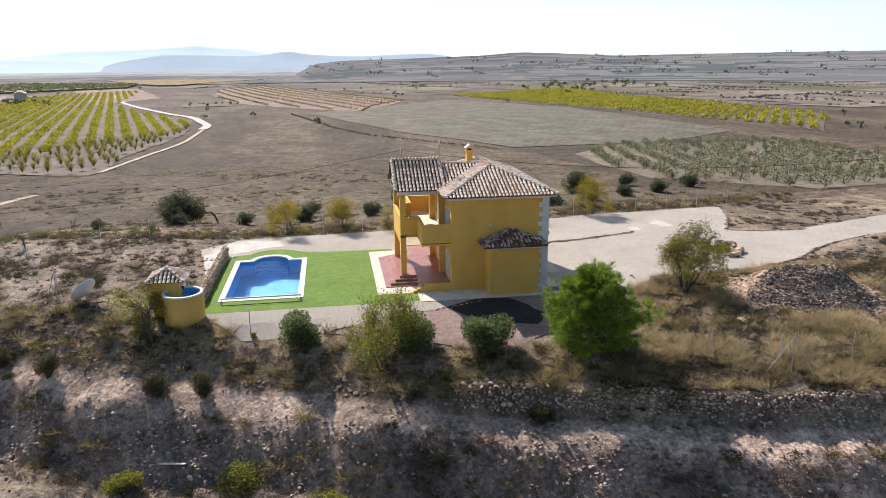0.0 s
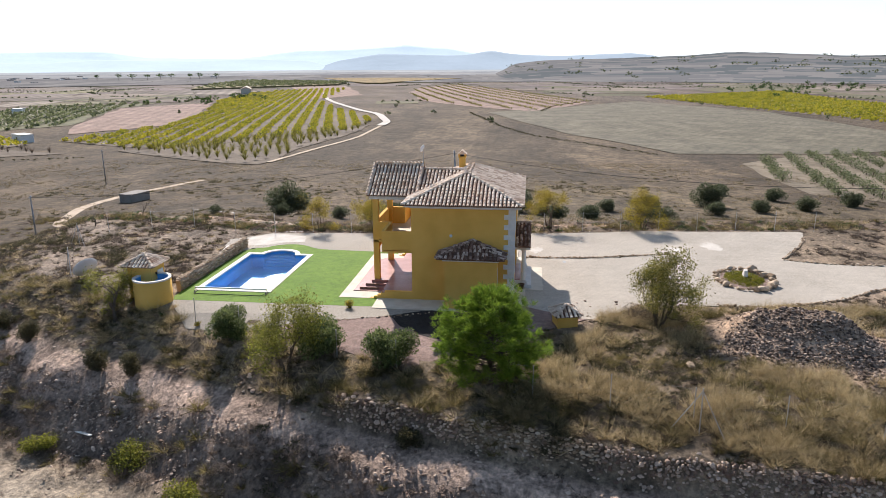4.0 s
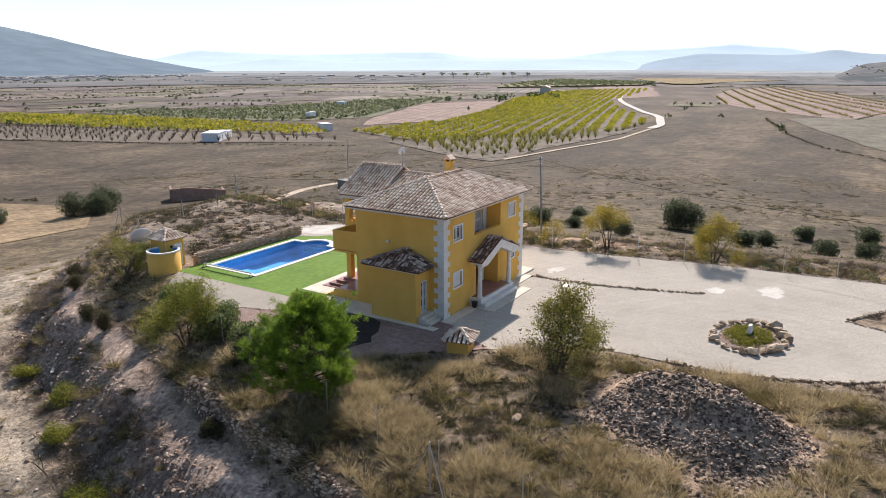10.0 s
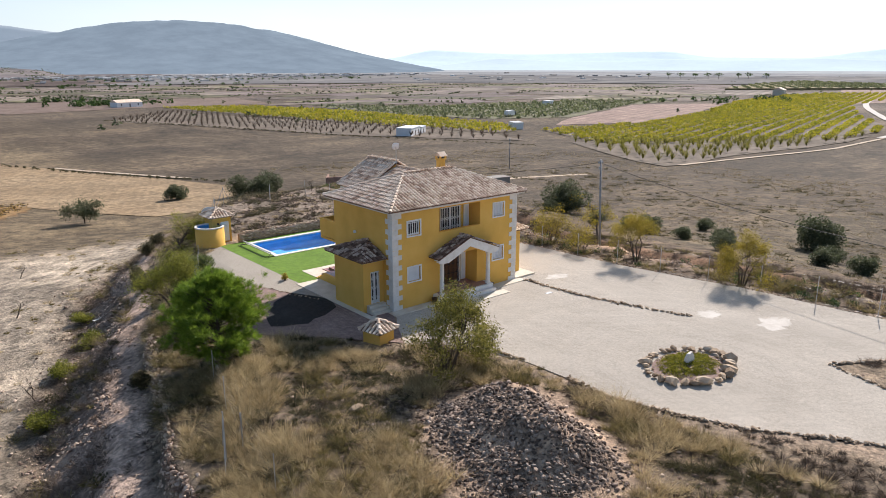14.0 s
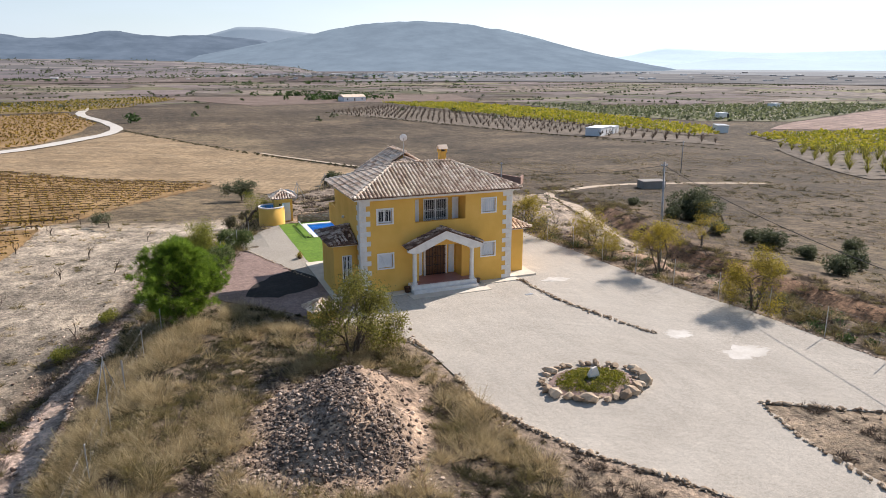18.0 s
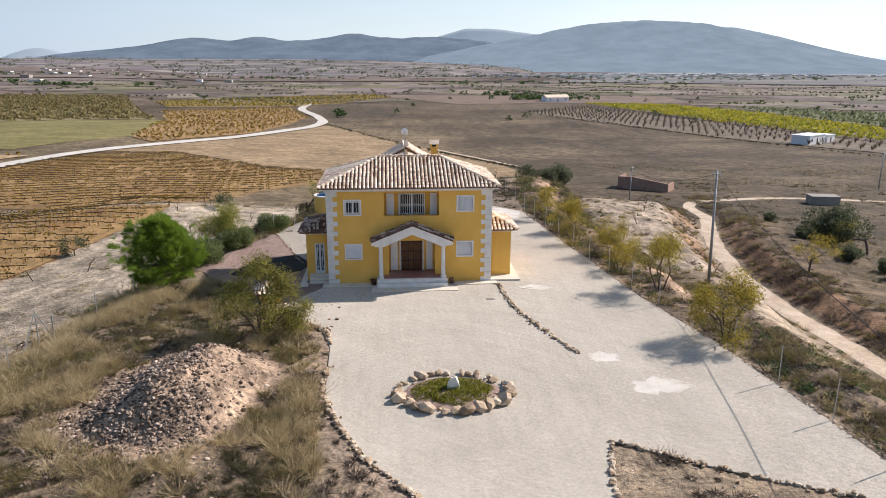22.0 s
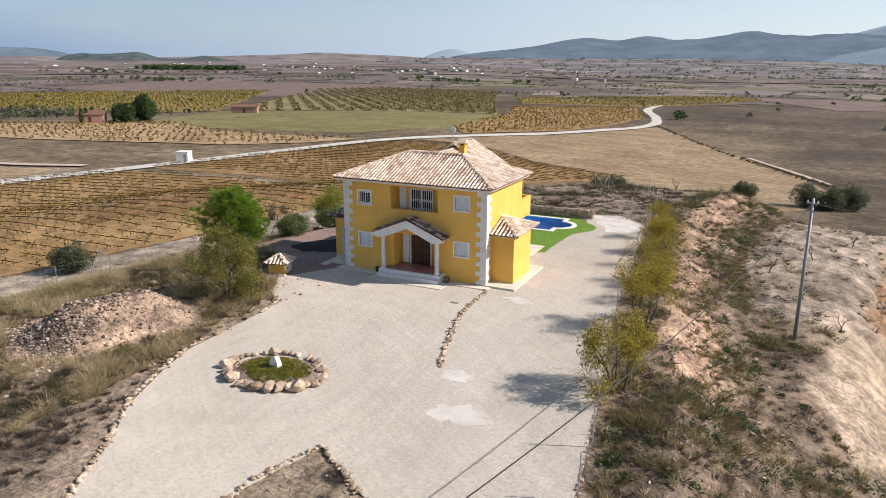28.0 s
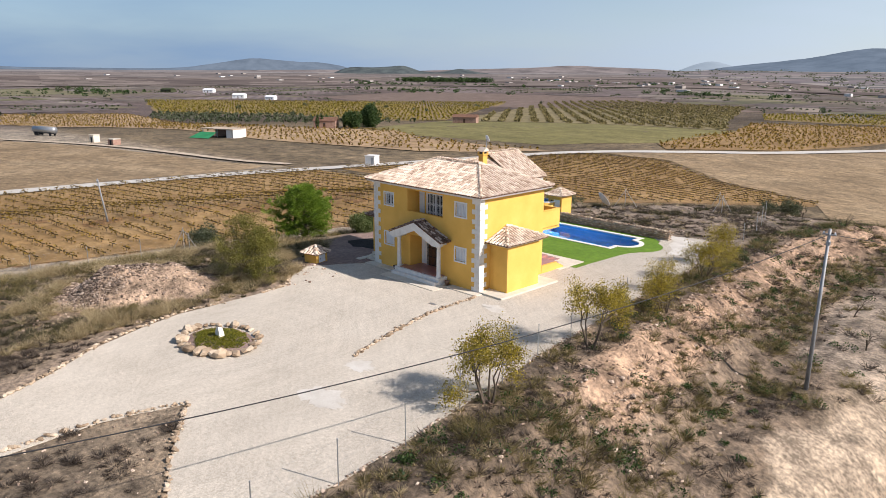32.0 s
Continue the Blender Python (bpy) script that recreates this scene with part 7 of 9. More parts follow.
def tree(name, x, y, h, crown, mat, label, seed, leaf=0.10, n=2600, depth=4, sparse=1.0, trunk=0.22, puff=0.34, group="", stems=1, category="tree", base_z=None):
    """A tapered trunk with limbs, and a crown of single leaves round the twigs."""
    rng, g = random.Random(seed), np.random.default_rng(seed)
    z = float(ground_z(x, y)) if base_z is None else base_z
    t = thing(name, (x, y, z), label, category, group)
    wood, tips = Mesh(), []
    for k in range(stems):
        a = 6.283 * k / max(stems, 1) + rng.uniform(-0.4, 0.4)
        lean = 0.12 if stems == 1 else 0.55
        grow(rng, (0.12 * (stems > 1) * math.cos(a), 0.12 * (stems > 1) * math.sin(a), -0.15), (lean * math.cos(a), lean * math.sin(a), 1), h * trunk, 0.032 * h if stems == 1 else 0.016 * h, depth, wood, tips, 0.32, (2, 3), 0.12, 0.74)
    T_ = np.array([tuple(p) for p in tips])
    lo, hi = T_.min(0), T_.max(0)
    sx = crown / max(0.5, (hi[0] - lo[0] + hi[1] - lo[1]) / 4)
    sz = h * 0.93 / max(0.5, hi[2])
    wood.v = [(vx * (1 + (sx - 1) * min(1, max(0, vz) / (0.35 * h))), vy * (1 + (sx - 1) * min(1, max(0, vz) / (0.35 * h))), vz * sz) for vx, vy, vz in wood.v]
    part("trunk", wood, M_BARK, t, "", True)
    kk = np.minimum(1, np.maximum(0, T_[:, 2]) / (0.35 * h))
    T_[:, 0] *= 1 + (sx - 1) * kk
    T_[:, 1] *= 1 + (sx - 1) * kk
    T_[:, 2] *= sz
    if n:
        pick = T_[g.integers(0, len(T_), int(n * sparse))]
        d = g.normal(0, 1, (len(pick), 3))
        p = pick + d * puff * np.array([1, 1, 0.8]) * 0.5
        p[:, 2] = np.maximum(p[:, 2], 0.12)
        ob = new("crown", arrays("crown", *leaves_at(p, leaf * g.uniform(0.6, 1.4, len(p)), g), mat))
        ob.parent = t
    return t


def conifer(x, y, h, r, seed):
    """A young broad pine: tiers of upswept boughs clothed in needles."""
    rng, g = random.Random(seed), np.random.default_rng(seed)
    z = float(ground_z(x, y))
    t = thing("pine_tree", (x, y, z), "broad bright green young pine beside the red gravel", "pine tree")
    wood = Mesh().tube([(0, 0, -0.2), (0.05, 0, h * 0.5), (0, 0.05, h * 0.92)], [0.16, 0.09, 0.02], 8)
    pts, dirs = [], []
    for k in range(330):
        f_ = rng.uniform(0.02, 0.97)
        zb = h * f_ * 0.9
        prof = r * (1 - max(0, (f_ - 0.42) / 0.58) ** 1.7) * min(1, 0.8 + f_ * 0.9)
        a = rng.uniform(0, 6.283)
        L = prof * (0.8 + 0.22 * math.sin(3 * a + 5 * f_)) * rng.uniform(0.62, 1.12)
        rise = L * rng.uniform(0.15, 0.5)
        tip = Vector((L * math.cos(a), L * math.sin(a), min(h, zb + rise * 0.9)))
        if k % 2 == 0:
            wood.tube([(0, 0, zb * 0.8), tuple(tip * 0.55 + Vector((0, 0, zb * 0.35))), tuple(tip)], [0.035, 0.02, 0.006], 4, False)
        for q in range(5):
            u = rng.uniform(0.4, 1.0) ** 0.6
            c = Vector((tip.x * u, tip.y * u, zb * 0.8 + (tip.z - zb * 0.8) * u ** 1.2)) + Vector((rng.gauss(0, 0.16), rng.gauss(0, 0.16), rng.gauss(0, 0.10)))
            od = Vector((tip.x, tip.y, 0.9 * L)).normalized()
            for _ in range(46):
                dd = (od + Vector((rng.gauss(0, 0.55), rng.gauss(0, 0.55), rng.gauss(0, 0.5)))).normalized()
                pts.append(c + dd * rng.uniform(0.02, 0.26))
                dirs.append(dd)
    P, D = np.array([tuple(p) for p in pts]), np.array([tuple(d) for d in dirs])
    P[:, 2] = np.maximum(P[:, 2], 0.1)
    side = np.cross(D, g.normal(0, 1, D.shape))
    side /= np.linalg.norm(side, axis=1)[:, None]
    s = g.uniform(0.12, 0.24, len(P))[:, None]
    q = np.stack([P - side * 0.013, P + side * 0.013, P + D * s + side * 0.004, P + D * s - side * 0.004], 1)
    part("trunk", wood, M_BARK, t, "", True)
    ob = new("crown", arrays("crown", q.reshape(-1, 3), np.arange(len(P))[:, None] * 4 + np.array([[0, 1, 2, 3]]), M_PINE))
    ob.parent = t


conifer(-11.2, 0.9, 5.4, 3.15, 5)


def bush(x, y, r, h, mat, label, seed, n=2600, leaf=0.10, name="bush", group="", category="bush"):
    """A dense shrub: short stems and lumps of leaves."""
    rng, g = random.Random(seed), np.random.default_rng(seed)
    z = float(ground_z(x, y))
    t = thing(name, (x, y, z), label, category, group)
    stems, cs = Mesh(), []
    for k in range(16):
        a, d = rng.uniform(0, 6.283), rng.uniform(0.1, 0.75) * r
        top = (d * math.cos(a), d * math.sin(a), h * rng.uniform(0.22, 0.78) * (1 - 0.35 * (d / r) ** 2))
        stems.tube([(0.15 * d * math.cos(a), 0.15 * d * math.sin(a), -0.1), (top[0] * 0.6, top[1] * 0.6, top[2] * 0.5), top], [0.03, 0.022, 0.01], 5, False)
        cs.append(top)
    part("stems", stems, M_BARK, t)
    C = np.array(cs)[g.integers(0, len(cs), n)]
    d = g.normal(0, 1, (n, 3))
    d /= np.linalg.norm(d, axis=1)[:, None]
    p = C + d * (g.uniform(0.2, 1, n) ** 0.5)[:, None] * np.array([0.48 * r, 0.48 * r, 0.34 * h])
    p[:, 2] = np.maximum(p[:, 2], 0.04)
    ob = new("crown", arrays("crown", *leaves_at(p, leaf * g.uniform(0.6, 1.4, n), g, d), mat))
    ob.parent = t
    return t


G1 = "shrubs along the western gravel"
bush(-6.5, 16.9, 1.43, 1.89, M_OLEANDER, "rounded green oleander beside the gravel", 11, 9000, 0.11, group=G1)
bush(-8.6, 10.4, 1.54, 1.99, M_OLEANDER, "rounded green oleander beside the gravel", 12, 9000, 0.11, group=G1)
bush(-9.9, 6.4, 1.54, 1.99, M_OLEANDER, "rounded green oleander beside the gravel", 13, 9000, 0.11, group=G1)
tree("almond_tree", -9.6, 12.45, 4.6, 2.2, M_WILLOW, "feathery yellow-green almond tree on the brow", 21, 0.08, 15000, 4, 1.0, 0.24, 0.5, "yellowing almond trees", 4)
tree("almond_tree", -4.4, 25.7, 3.4, 1.7, M_WILLOW, "thin yellowing almond tree beside the tank", 22, 0.08, 6000, 5, 1.0, 0.22, 0.45, "yellowing almond trees")
tree("almond_tree", -3.0, -8.9, 5.1, 2.3, M_THIN, "many-stemmed thin-leaved tree beside the yard", 23, 0.085, 19000, 4, 1.0, 0.25, 0.42, "yellowing almond trees", 6)
bush(-2.2, -7.7, 1.2, 1.0, M_DEAD, "tangle of dry twigs under the tree", 24, 1500, 0.07)
for i, (x, y, h, c, dens) in enumerate(((22.3, -11.6, 4.2, 1.7, 2400), (21.9, -2.9, 4.0, 1.8, 1700), (21.6, 5.6, 3.6, 1.6, 1300), (20.2, 13.9, 3.4, 1.4, 1500), (19.0, 19.0, 3.4, 1.5, 1400), (20.6, 1.6, 2.5, 0.9, 500), (19.4, 9.6, 2.8, 1.2, 350))):
    tree("almond_tree", x, y, h, c, M_ALMOND, "sparse yellowing almond tree on the eastern verge" if dens > 600 else "almost bare almond tree on the eastern verge", 30 + i, 0.075, int(dens * 4.6), 3, 1.0, 0.24, 0.48, "yellowing almond trees", 4)
SB = "dark bushes on the western slope"
for i, (x, y, r, h) in enumerate(((-5.5, 31.3, 0.85, 1.5), (-8.4, 24.6, 0.8, 1.6), (-8.8, 22.1, 0.8, 1.4), (-3.4, 34.5, 0.8, 1.2), (-14.4, 4.6, 0.7, 0.9))):
    bush(x, y, r, h, M_SCRUB, "dark grey-green bush on the western slope", 140 + i, 4200, 0.075, group=SB)
for i, (x, y, r, h) in enumerate(((-13.6, 19.9, 1.3, 1.4), (-16.5, 15.5, 1.0, 1.0), (-12.8, 25.5, 1.0, 0.9), (-18.9, 8.4, 1.1, 0.9), (-21.5, -1.5, 1.0, 1.0))):
    bush(x, y, r, h, M_WILLOW, "yellow-green bush at the foot of the slope", 150 + i, 2600, 0.09, group="yellow-green bushes at the slope's foot")
pk = single("broken_plank", Mesh().box(-0.95, 0.95, -0.09, 0.09, 0.0, 0.05, 0.01), M_COPING, "weathered white plank lying on the slope", "plank", at=(-12.1, 23.4, float(ground_z(-12.1, 23.4)) + 0.12))
pk.rotation_euler = (0.1, 0.22, radians(58))
# bare almonds of the terraces
bare = [(-24.5, 49.5), (-16.8, 29.7), (-21.5, 29.8), (-25.5, 22.3), (-19.5, 37), (-18.6, 12.5), (-27, 42), (-29.5, 20), (-22, 57), (-14, 45), (-33, 4), (28, 22), (30.5, 16), (31.5, 28), (35.2, 36), (27, 36.3), (31.4, 58), (22, 38.7), (39.4, 64), (36, 52), (42, 58), (14.5, 33), (17.5, 41), (33, 12)]
proto = tree("bare_almond_tree", *bare[0], 1.9, 1.0, M_DEAD, "small leafless almond tree on tilled ground", 41, 0.05, 0, 4, 1, 0.26, 0.3, "leafless almond trees")
proto2 = tree("bare_almond_tree", *bare[1], 1.7, 1.1, M_DEAD, "small leafless almond tree on tilled ground", 42, 0.05, 0, 4, 1, 0.22, 0.3, "leafless almond trees")
for i, (x, y) in enumerate(bare[2:]):
    copy_thing((proto, proto2)[i % 2], pose(x, y, float(ground_z(x, y)), 0, 0, 47 * i))
# olives and bushes of the fields
OL = "olive trees in the fields"
tree("olive_tree", 1.2, 84, 3.6, 2.6, M_OLIVE, "dense round olive tree in a dry field", 51, 0.2, 3800, 4, 1, 0.22, 0.9, OL)
bush(61, 37.2, 3.7, 4.8, M_OLIVE, "large dense olive tree in a dry field", 52, 11000, 0.24, "olive_tree", OL, "olive tree")
bush(70, 2.3, 3.6, 4.4, M_OLIVE, "large dense olive tree in a dry field", 53, 8000, 0.24, "olive_tree", OL, "olive tree")
bush(-33, 1.5, 2.1, 3.1, M_OLIVE, "dense grey-green olive tree on the lower terrace", 54, 5600, 0.17, "olive_tree", OL, "olive tree")
bush(86, -33.3, 3.3, 4.3, M_OLIVE, "large dense olive tree in a dry field", 58, 5200, 0.26, "olive_tree", OL, "olive tree")
tree("olive_tree", -18.5, 54, 2.3, 1.6, M_OLIVE, "grey-green olive tree on the lower terrace", 55, 0.13, 1500, 4, 1, 0.22, 0.5, OL)
tree("olive_tree", -29, 28, 2.0, 1.3, M_OLIVE, "grey-green olive tree on the lower terrace", 56, 0.13, 1300, 4, 1, 0.22, 0.5, OL)
FB = [(58.2, 48, 0.75), (56.3, 36.3, 0.95), (56.5, 27.3, 1.0), (57, 19, 1.35), (57, 13.8, 0.9), (51, 5, 1.1), (58.5, 9, 1.15), (58, 23, 1.0), (54, -5, 1.1), (53, -9.4, 1.1), (63, -10.4, 1.1), (54, -18, 1.1), (66, -22, 1.2), (70, 18, 1.0), (62, -3, 1.0), (75.6, -14.2, 1.1), (79, -22, 1.3), (81, -41, 1.2), (97, -48.4, 1.4), (85.5, -50.4, 1.4), (94, -61.6, 1.5), (76.2, -32.4, 1.2), (104, -40, 1.2)]
pb = bush(*FB[0][:2], 1.5, 2.0, M_OLIVE, "round grey-green olive bush in a dry field", 61, 3200, 0.16, "olive_bush", "bushes in the eastern field")
pb.scale = (0.75, 0.75, 0.75)
for i, (x, y, s) in enumerate(FB[1:]):
    o = copy_thing(pb, pose(x, y, float(ground_z(x, y)), 0, 0, 61 * i))
    o.scale = (s, s, s * 0.95)
for i, (x, y, r, h) in enumerate(((22.4, 103, 2.4, 3.0), (33, 97, 2.9, 4.4), (36.4, 96, 2.6, 3.8), (40.3, 99, 3.0, 4.6))):
    bush(x, y, r, h, M_OLIVE, "broad dense olive tree at the edge of a field", 57 + 40 * i, 4200, 0.24, "olive_tree", OL, "olive tree")
tree("almond_tree", 47, 20, 4.0, 2.2, M_ALMOND, "yellow almond tree in a dry field", 62, 0.14, 1500, 4, 1, 0.26, 0.6, "yellowing almond trees")
tree("almond_tree", 62, 32, 3.8, 2.1, M_ALMOND, "yellow almond tree in a dry field", 63, 0.14, 1300, 4, 1, 0.26, 0.6, "yellowing almond trees")

# agaves and cushions by the gravel
def agave(x, y, r, seed, mat, label):
    rng = random.Random(seed)
    t = thing("agave", (x, y, float(ground_z(x, y))), label, "agave", "agaves beside the gravel")
    for k in range(22):
        a, up = rng.uniform(0, 6.283), rng.uniform(0.3, 1.3)
        d = Vector((math.cos(a), math.sin(a), up)).normalized()
        s = Vector((-math.sin(a), math.cos(a), 0)) * 0.05
        L = r * rng.uniform(0.8, 1.1)
        p = d * L * 0.5
        part("leaf", Mesh().add([tuple(-s * 0.6), tuple(s * 0.6), tuple(p + s), tuple(d * L), tuple(p - s), tuple(p - Vector((0, 0, 0.03)))], [(0, 1, 5), (1, 2, 5), (5, 4, 0), (5, 2, 3), (5, 3, 4), (0, 4, 2, 1), (4, 3, 2)]), mat, t)


agave(-4.2, 22.5, 0.42, 1, M_BUSH, "dark spiky agave on pale gravel")
agave(-5.1, 19.7, 0.42, 2, M_ALMOND, "yellow-green spiky agave on pale gravel")
bush(-2.1, 10.6, 0.34, 0.6, M_ALMOND, "small round yellow-green barrel plant on the gravel", 64, 900, 0.05, "barrel_plant", "", "plant")
# ground cover of the island
g = np.random.default_rng(70)
a, r_ = g.uniform(0, 6.283, 500), np.sqrt(g.uniform(0, 1, 500))
cx_, cy_ = 6.9 + 1.85 * r_ * np.cos(a), -16.7 + 1.3 * r_ * np.sin(a)
cz_ = 0.22 * (1 - r_ ** 2) + 0.03
stuff("island_plants", clumps(np.column_stack([cx_, cy_, cz_]), g.uniform(0.14, 0.26, 500), 40, 0.06, 71, 0.8), M_SUCCULENT, "low yellow-green ground cover in the stone ring", "plants")

# ---------------------------------------------------------------- roads
def strip(name, points, width, mat, label, lift=0.05, step=2.0, kind="structure"):
    line = spline(points, step)
    d = np.gradient(line, axis=0)
    d /= np.linalg.norm(d, axis=1)[:, None]
    nrm = np.column_stack([-d[:, 1], d[:, 0]])
    k = len(line)
    cols = []
    g = np.random.default_rng(len(points))
    for u in (-0.5, -0.25, 0.25, 0.5):
        p = line + nrm * (width * u + (0.12 * width * fbm(np.arange(k) * 0.37, np.full(k, u * 9), 7) if abs(u) == 0.5 else 0))[:, None] if abs(u) == 0.5 else line + nrm * width * u
        cols.append(np.column_stack([p, height(p[:, 0], p[:, 1]) + lift - (0.03 if abs(u) == 0.5 else 0)]))
    v = np.stack(cols, 1).reshape(-1, 3)
    i = np.arange(k - 1)[:, None] * 4 + np.arange(3)[None]
    i = i.ravel()
    return tagged(new(name, arrays(name, v, np.column_stack([i, i + 1, i + 5, i + 4])[:, ::-1], mat, True)), label, "road", kind=kind)


strip("road_east_path", [(162, 79), (210, 77), (255, 75), (330, 77)], 1.8, M_DIRTROAD, "thin farm path along a field", 0.25, 4)
strip("road_east", [(318, 77), (340, 78), (362, 84), (411, 99), (470, 128), (640, 198), (850, 262)], 4.5, M_ROAD, "pale winding farm road across the plain", 0.45, 5)
strip("road_north", [(-104, -60), (-102, -20), (-100, 5), (-94, 40), (-85, 75), (-74, 125), (-58, 172), (-46, 208), (-29, 295), (-35, 353), (-54, 441), (-52, 560)], 5.0, M_ROAD, "grey paved road past the vineyards", 0.30, 3)
strip("road_stubble_track", [(19, 193), (23.5, 182), (31, 165), (35.5, 150), (38.5, 139)], 1.6, M_DIRTROAD, "pale track along the edge of the stubble", 0.3, 3)
strip("road_field_path", [(-101, 56), (-118, 51), (-145, 48), (-172, 44), (-201, 36), (-229, 25.5), (-270, 8)], 2.6, M_DIRTROAD, "dirt path between fields", 0.35, 4)
ty = np.arange(-60, 78, 6.0)
strip("road_dirt_track", [(float(track_x(y)), float(y)) for y in ty if -50 < y < 64] + [(56, 70), (60, 76), (68, 80), (80, 84), (96, 84), (120, 80)], 2.1, M_DIRTROAD, "rutted pale dirt track below the bank", 0.05, 1.0)


# ---------------------------------------------------------------- fields
def field_mat(name, a, b_, c, scale=0.06, fine=0.8, lines=None):
    m = material(name, a, b_, c, scale, fine, 0.3, 0.1, 0.97, stops=(0.32, 0.5, 0.68))
    weather(m, 0.11, 0.74, 1.24, 9, 0.8, (0.38, 0.62), (1.5, 1, 1), 15)
    weather(m, 0.45, 0.78, 1.12, 5, 0.75, (0.38, 0.56))
    return furrows(m, *lines) if lines else m


F_TAN = field_mat("tan_stubble", (0.185, 0.128, 0.07), (0.255, 0.18, 0.102), (0.325, 0.24, 0.145), 0.06, 1.6, lines=(1.5, 0.95, 1.04, 70, 3.0))
weather(F_TAN, 0.6, 0.66, 1.16, 6, 0.78, (0.37, 0.56))
F_VINE = field_mat("vineyard_earth", (0.17, 0.10, 0.038), (0.265, 0.165, 0.07), (0.355, 0.24, 0.115), 0.08, 1.2)
F_GOLD = field_mat("golden_vineyard_earth", (0.15, 0.10, 0.038), (0.22, 0.155, 0.06), (0.29, 0.21, 0.09), 0.05, 0.6, lines=(9.0, 0.82, 1.12, 30))
F_FARV = field_mat("pale_orange_vineyard_earth", (0.26, 0.17, 0.09), (0.35, 0.24, 0.135), (0.43, 0.315, 0.19), 0.05, 0.6)
F_GREEN = field_mat("green_fallow", (0.12, 0.106, 0.036), (0.172, 0.15, 0.052), (0.225, 0.192, 0.078), lines=(5.0, 0.93, 1.06, 25))
F_ROWS = field_mat("tan_earth_between_rows", (0.15, 0.12, 0.058), (0.21, 0.17, 0.085), (0.27, 0.215, 0.115))
F_OLIVE = field_mat("dull_green_field", (0.095, 0.098, 0.055), (0.135, 0.13, 0.072), (0.18, 0.165, 0.095), lines=(9.0, 0.88, 1.1, 25))
F_GREY = field_mat("grey_green_field", (0.098, 0.088, 0.06), (0.132, 0.118, 0.082), (0.172, 0.152, 0.108), lines=(4.2, 0.94, 1.05, -28, 6.0))
F_DRY = field_mat("grey_brown_dry_field", (0.135, 0.108, 0.075), (0.18, 0.148, 0.105), (0.23, 0.19, 0.138))
F_RED = field_mat("reddish_ploughland", (0.185, 0.125, 0.10), (0.25, 0.172, 0.138), (0.31, 0.222, 0.18), lines=(7.0, 0.9, 1.07, 20))
F_BROWN = field_mat("brown_ploughland", (0.12, 0.082, 0.064), (0.165, 0.118, 0.093), (0.215, 0.158, 0.126), lines=(8.0, 0.88, 1.08, 40))
F_ORCH = field_mat("orchard_earth", (0.105, 0.084, 0.062), (0.145, 0.116, 0.086), (0.19, 0.153, 0.115))


TAN = [(-70, 137), (-50, 142), (-24, 118), (-4, 113), (4, 96), (12, 84), (27, 84), (37, 98), (40, 112), (31, 158), (6, 221), (-24, 292), (-43, 207), (-56, 172)]
GREEN = [(-240, 244), (-185, 147), (-146, 137), (-92, 142), (-77, 190), (-101, 300)]
ORANGE = [(-130, 386), (-62, 446), (-39, 345), (-47, 221), (-66, 169), (-76, 182), (-102, 305)]
DRYW = [(-270, 3), (-230, 22), (-201, 33), (-172, 40.5), (-145, 44.5), (-118, 47.5), (-104, 51), (-100.5, 46), (-104, 5), (-107, -20), (-180, -25)]
FARV = [(-514, 90), (-375, 58), (-300, 82), (-208, 90), (-170, 87), (-149, 90), (-123, 96), (-104, 99), (-88, 112), (-80, 128), (-135, 130), (-169, 147), (-215, 128), (-300, 124), (-452, 150)]
STRIPE = [(-277, 314), (-430, 600), (-392, 681), (-242, 650), (-180, 484), (-140, 380), (-106, 302), (-235, 250)]
YELLOW = [(206, 135), (256, 112), (300, 88), (347, 89), (408, 108), (462, 138), (610, 198), (990, 270), (898, 336), (796, 344), (593, 290), (440, 229), (301, 189), (234, 198)]
YELLOW2 = [(184, 306), (207, 207), (222, 203), (240, 229), (242, 389), (225, 492), (165, 529)]
BAREO = [(90, 400), (145, 250), (190, 166), (205, 200), (182, 305), (150, 470)]
BAREO2 = [(156, 80), (160, 92), (200, 152), (207, 134), (256, 111), (300, 87), (330, 84), (294, 81), (205, 84), (170, 78)]
PLOUGH = [(445, 0), (515, -31), (590, -51), (883, 21), (1150, 120), (1033, 164), (830, 150), (600, 95), (493, 36)]
GREY = [(432, 28), (344, 3), (200, -50), (211, -108), (254, -168), (450, -158), (607, -94), (516, -36)]
OLIVES = [(110, -60), (174, -64), (205, -92), (215, -165), (120, -165), (90, -90)]
YELLOWR = [(701, -114), (509, -155), (405, -184), (332, -192), (283, -209), (243, -206), (345, -284), (514, -292), (632, -280), (871, -297)]
REDF = [(311, 244), (480, 320), (570, 284), (405, 218), (313, 192), (262, 214)]
GREENF = [(250, 330), (264, 471), (330, 402), (500, 400), (583, 338), (478, 322), (313, 248), (268, 268)]
DARKF = [(60, 520), (150, 545), (260, 540), (300, 700), (-20, 720)]
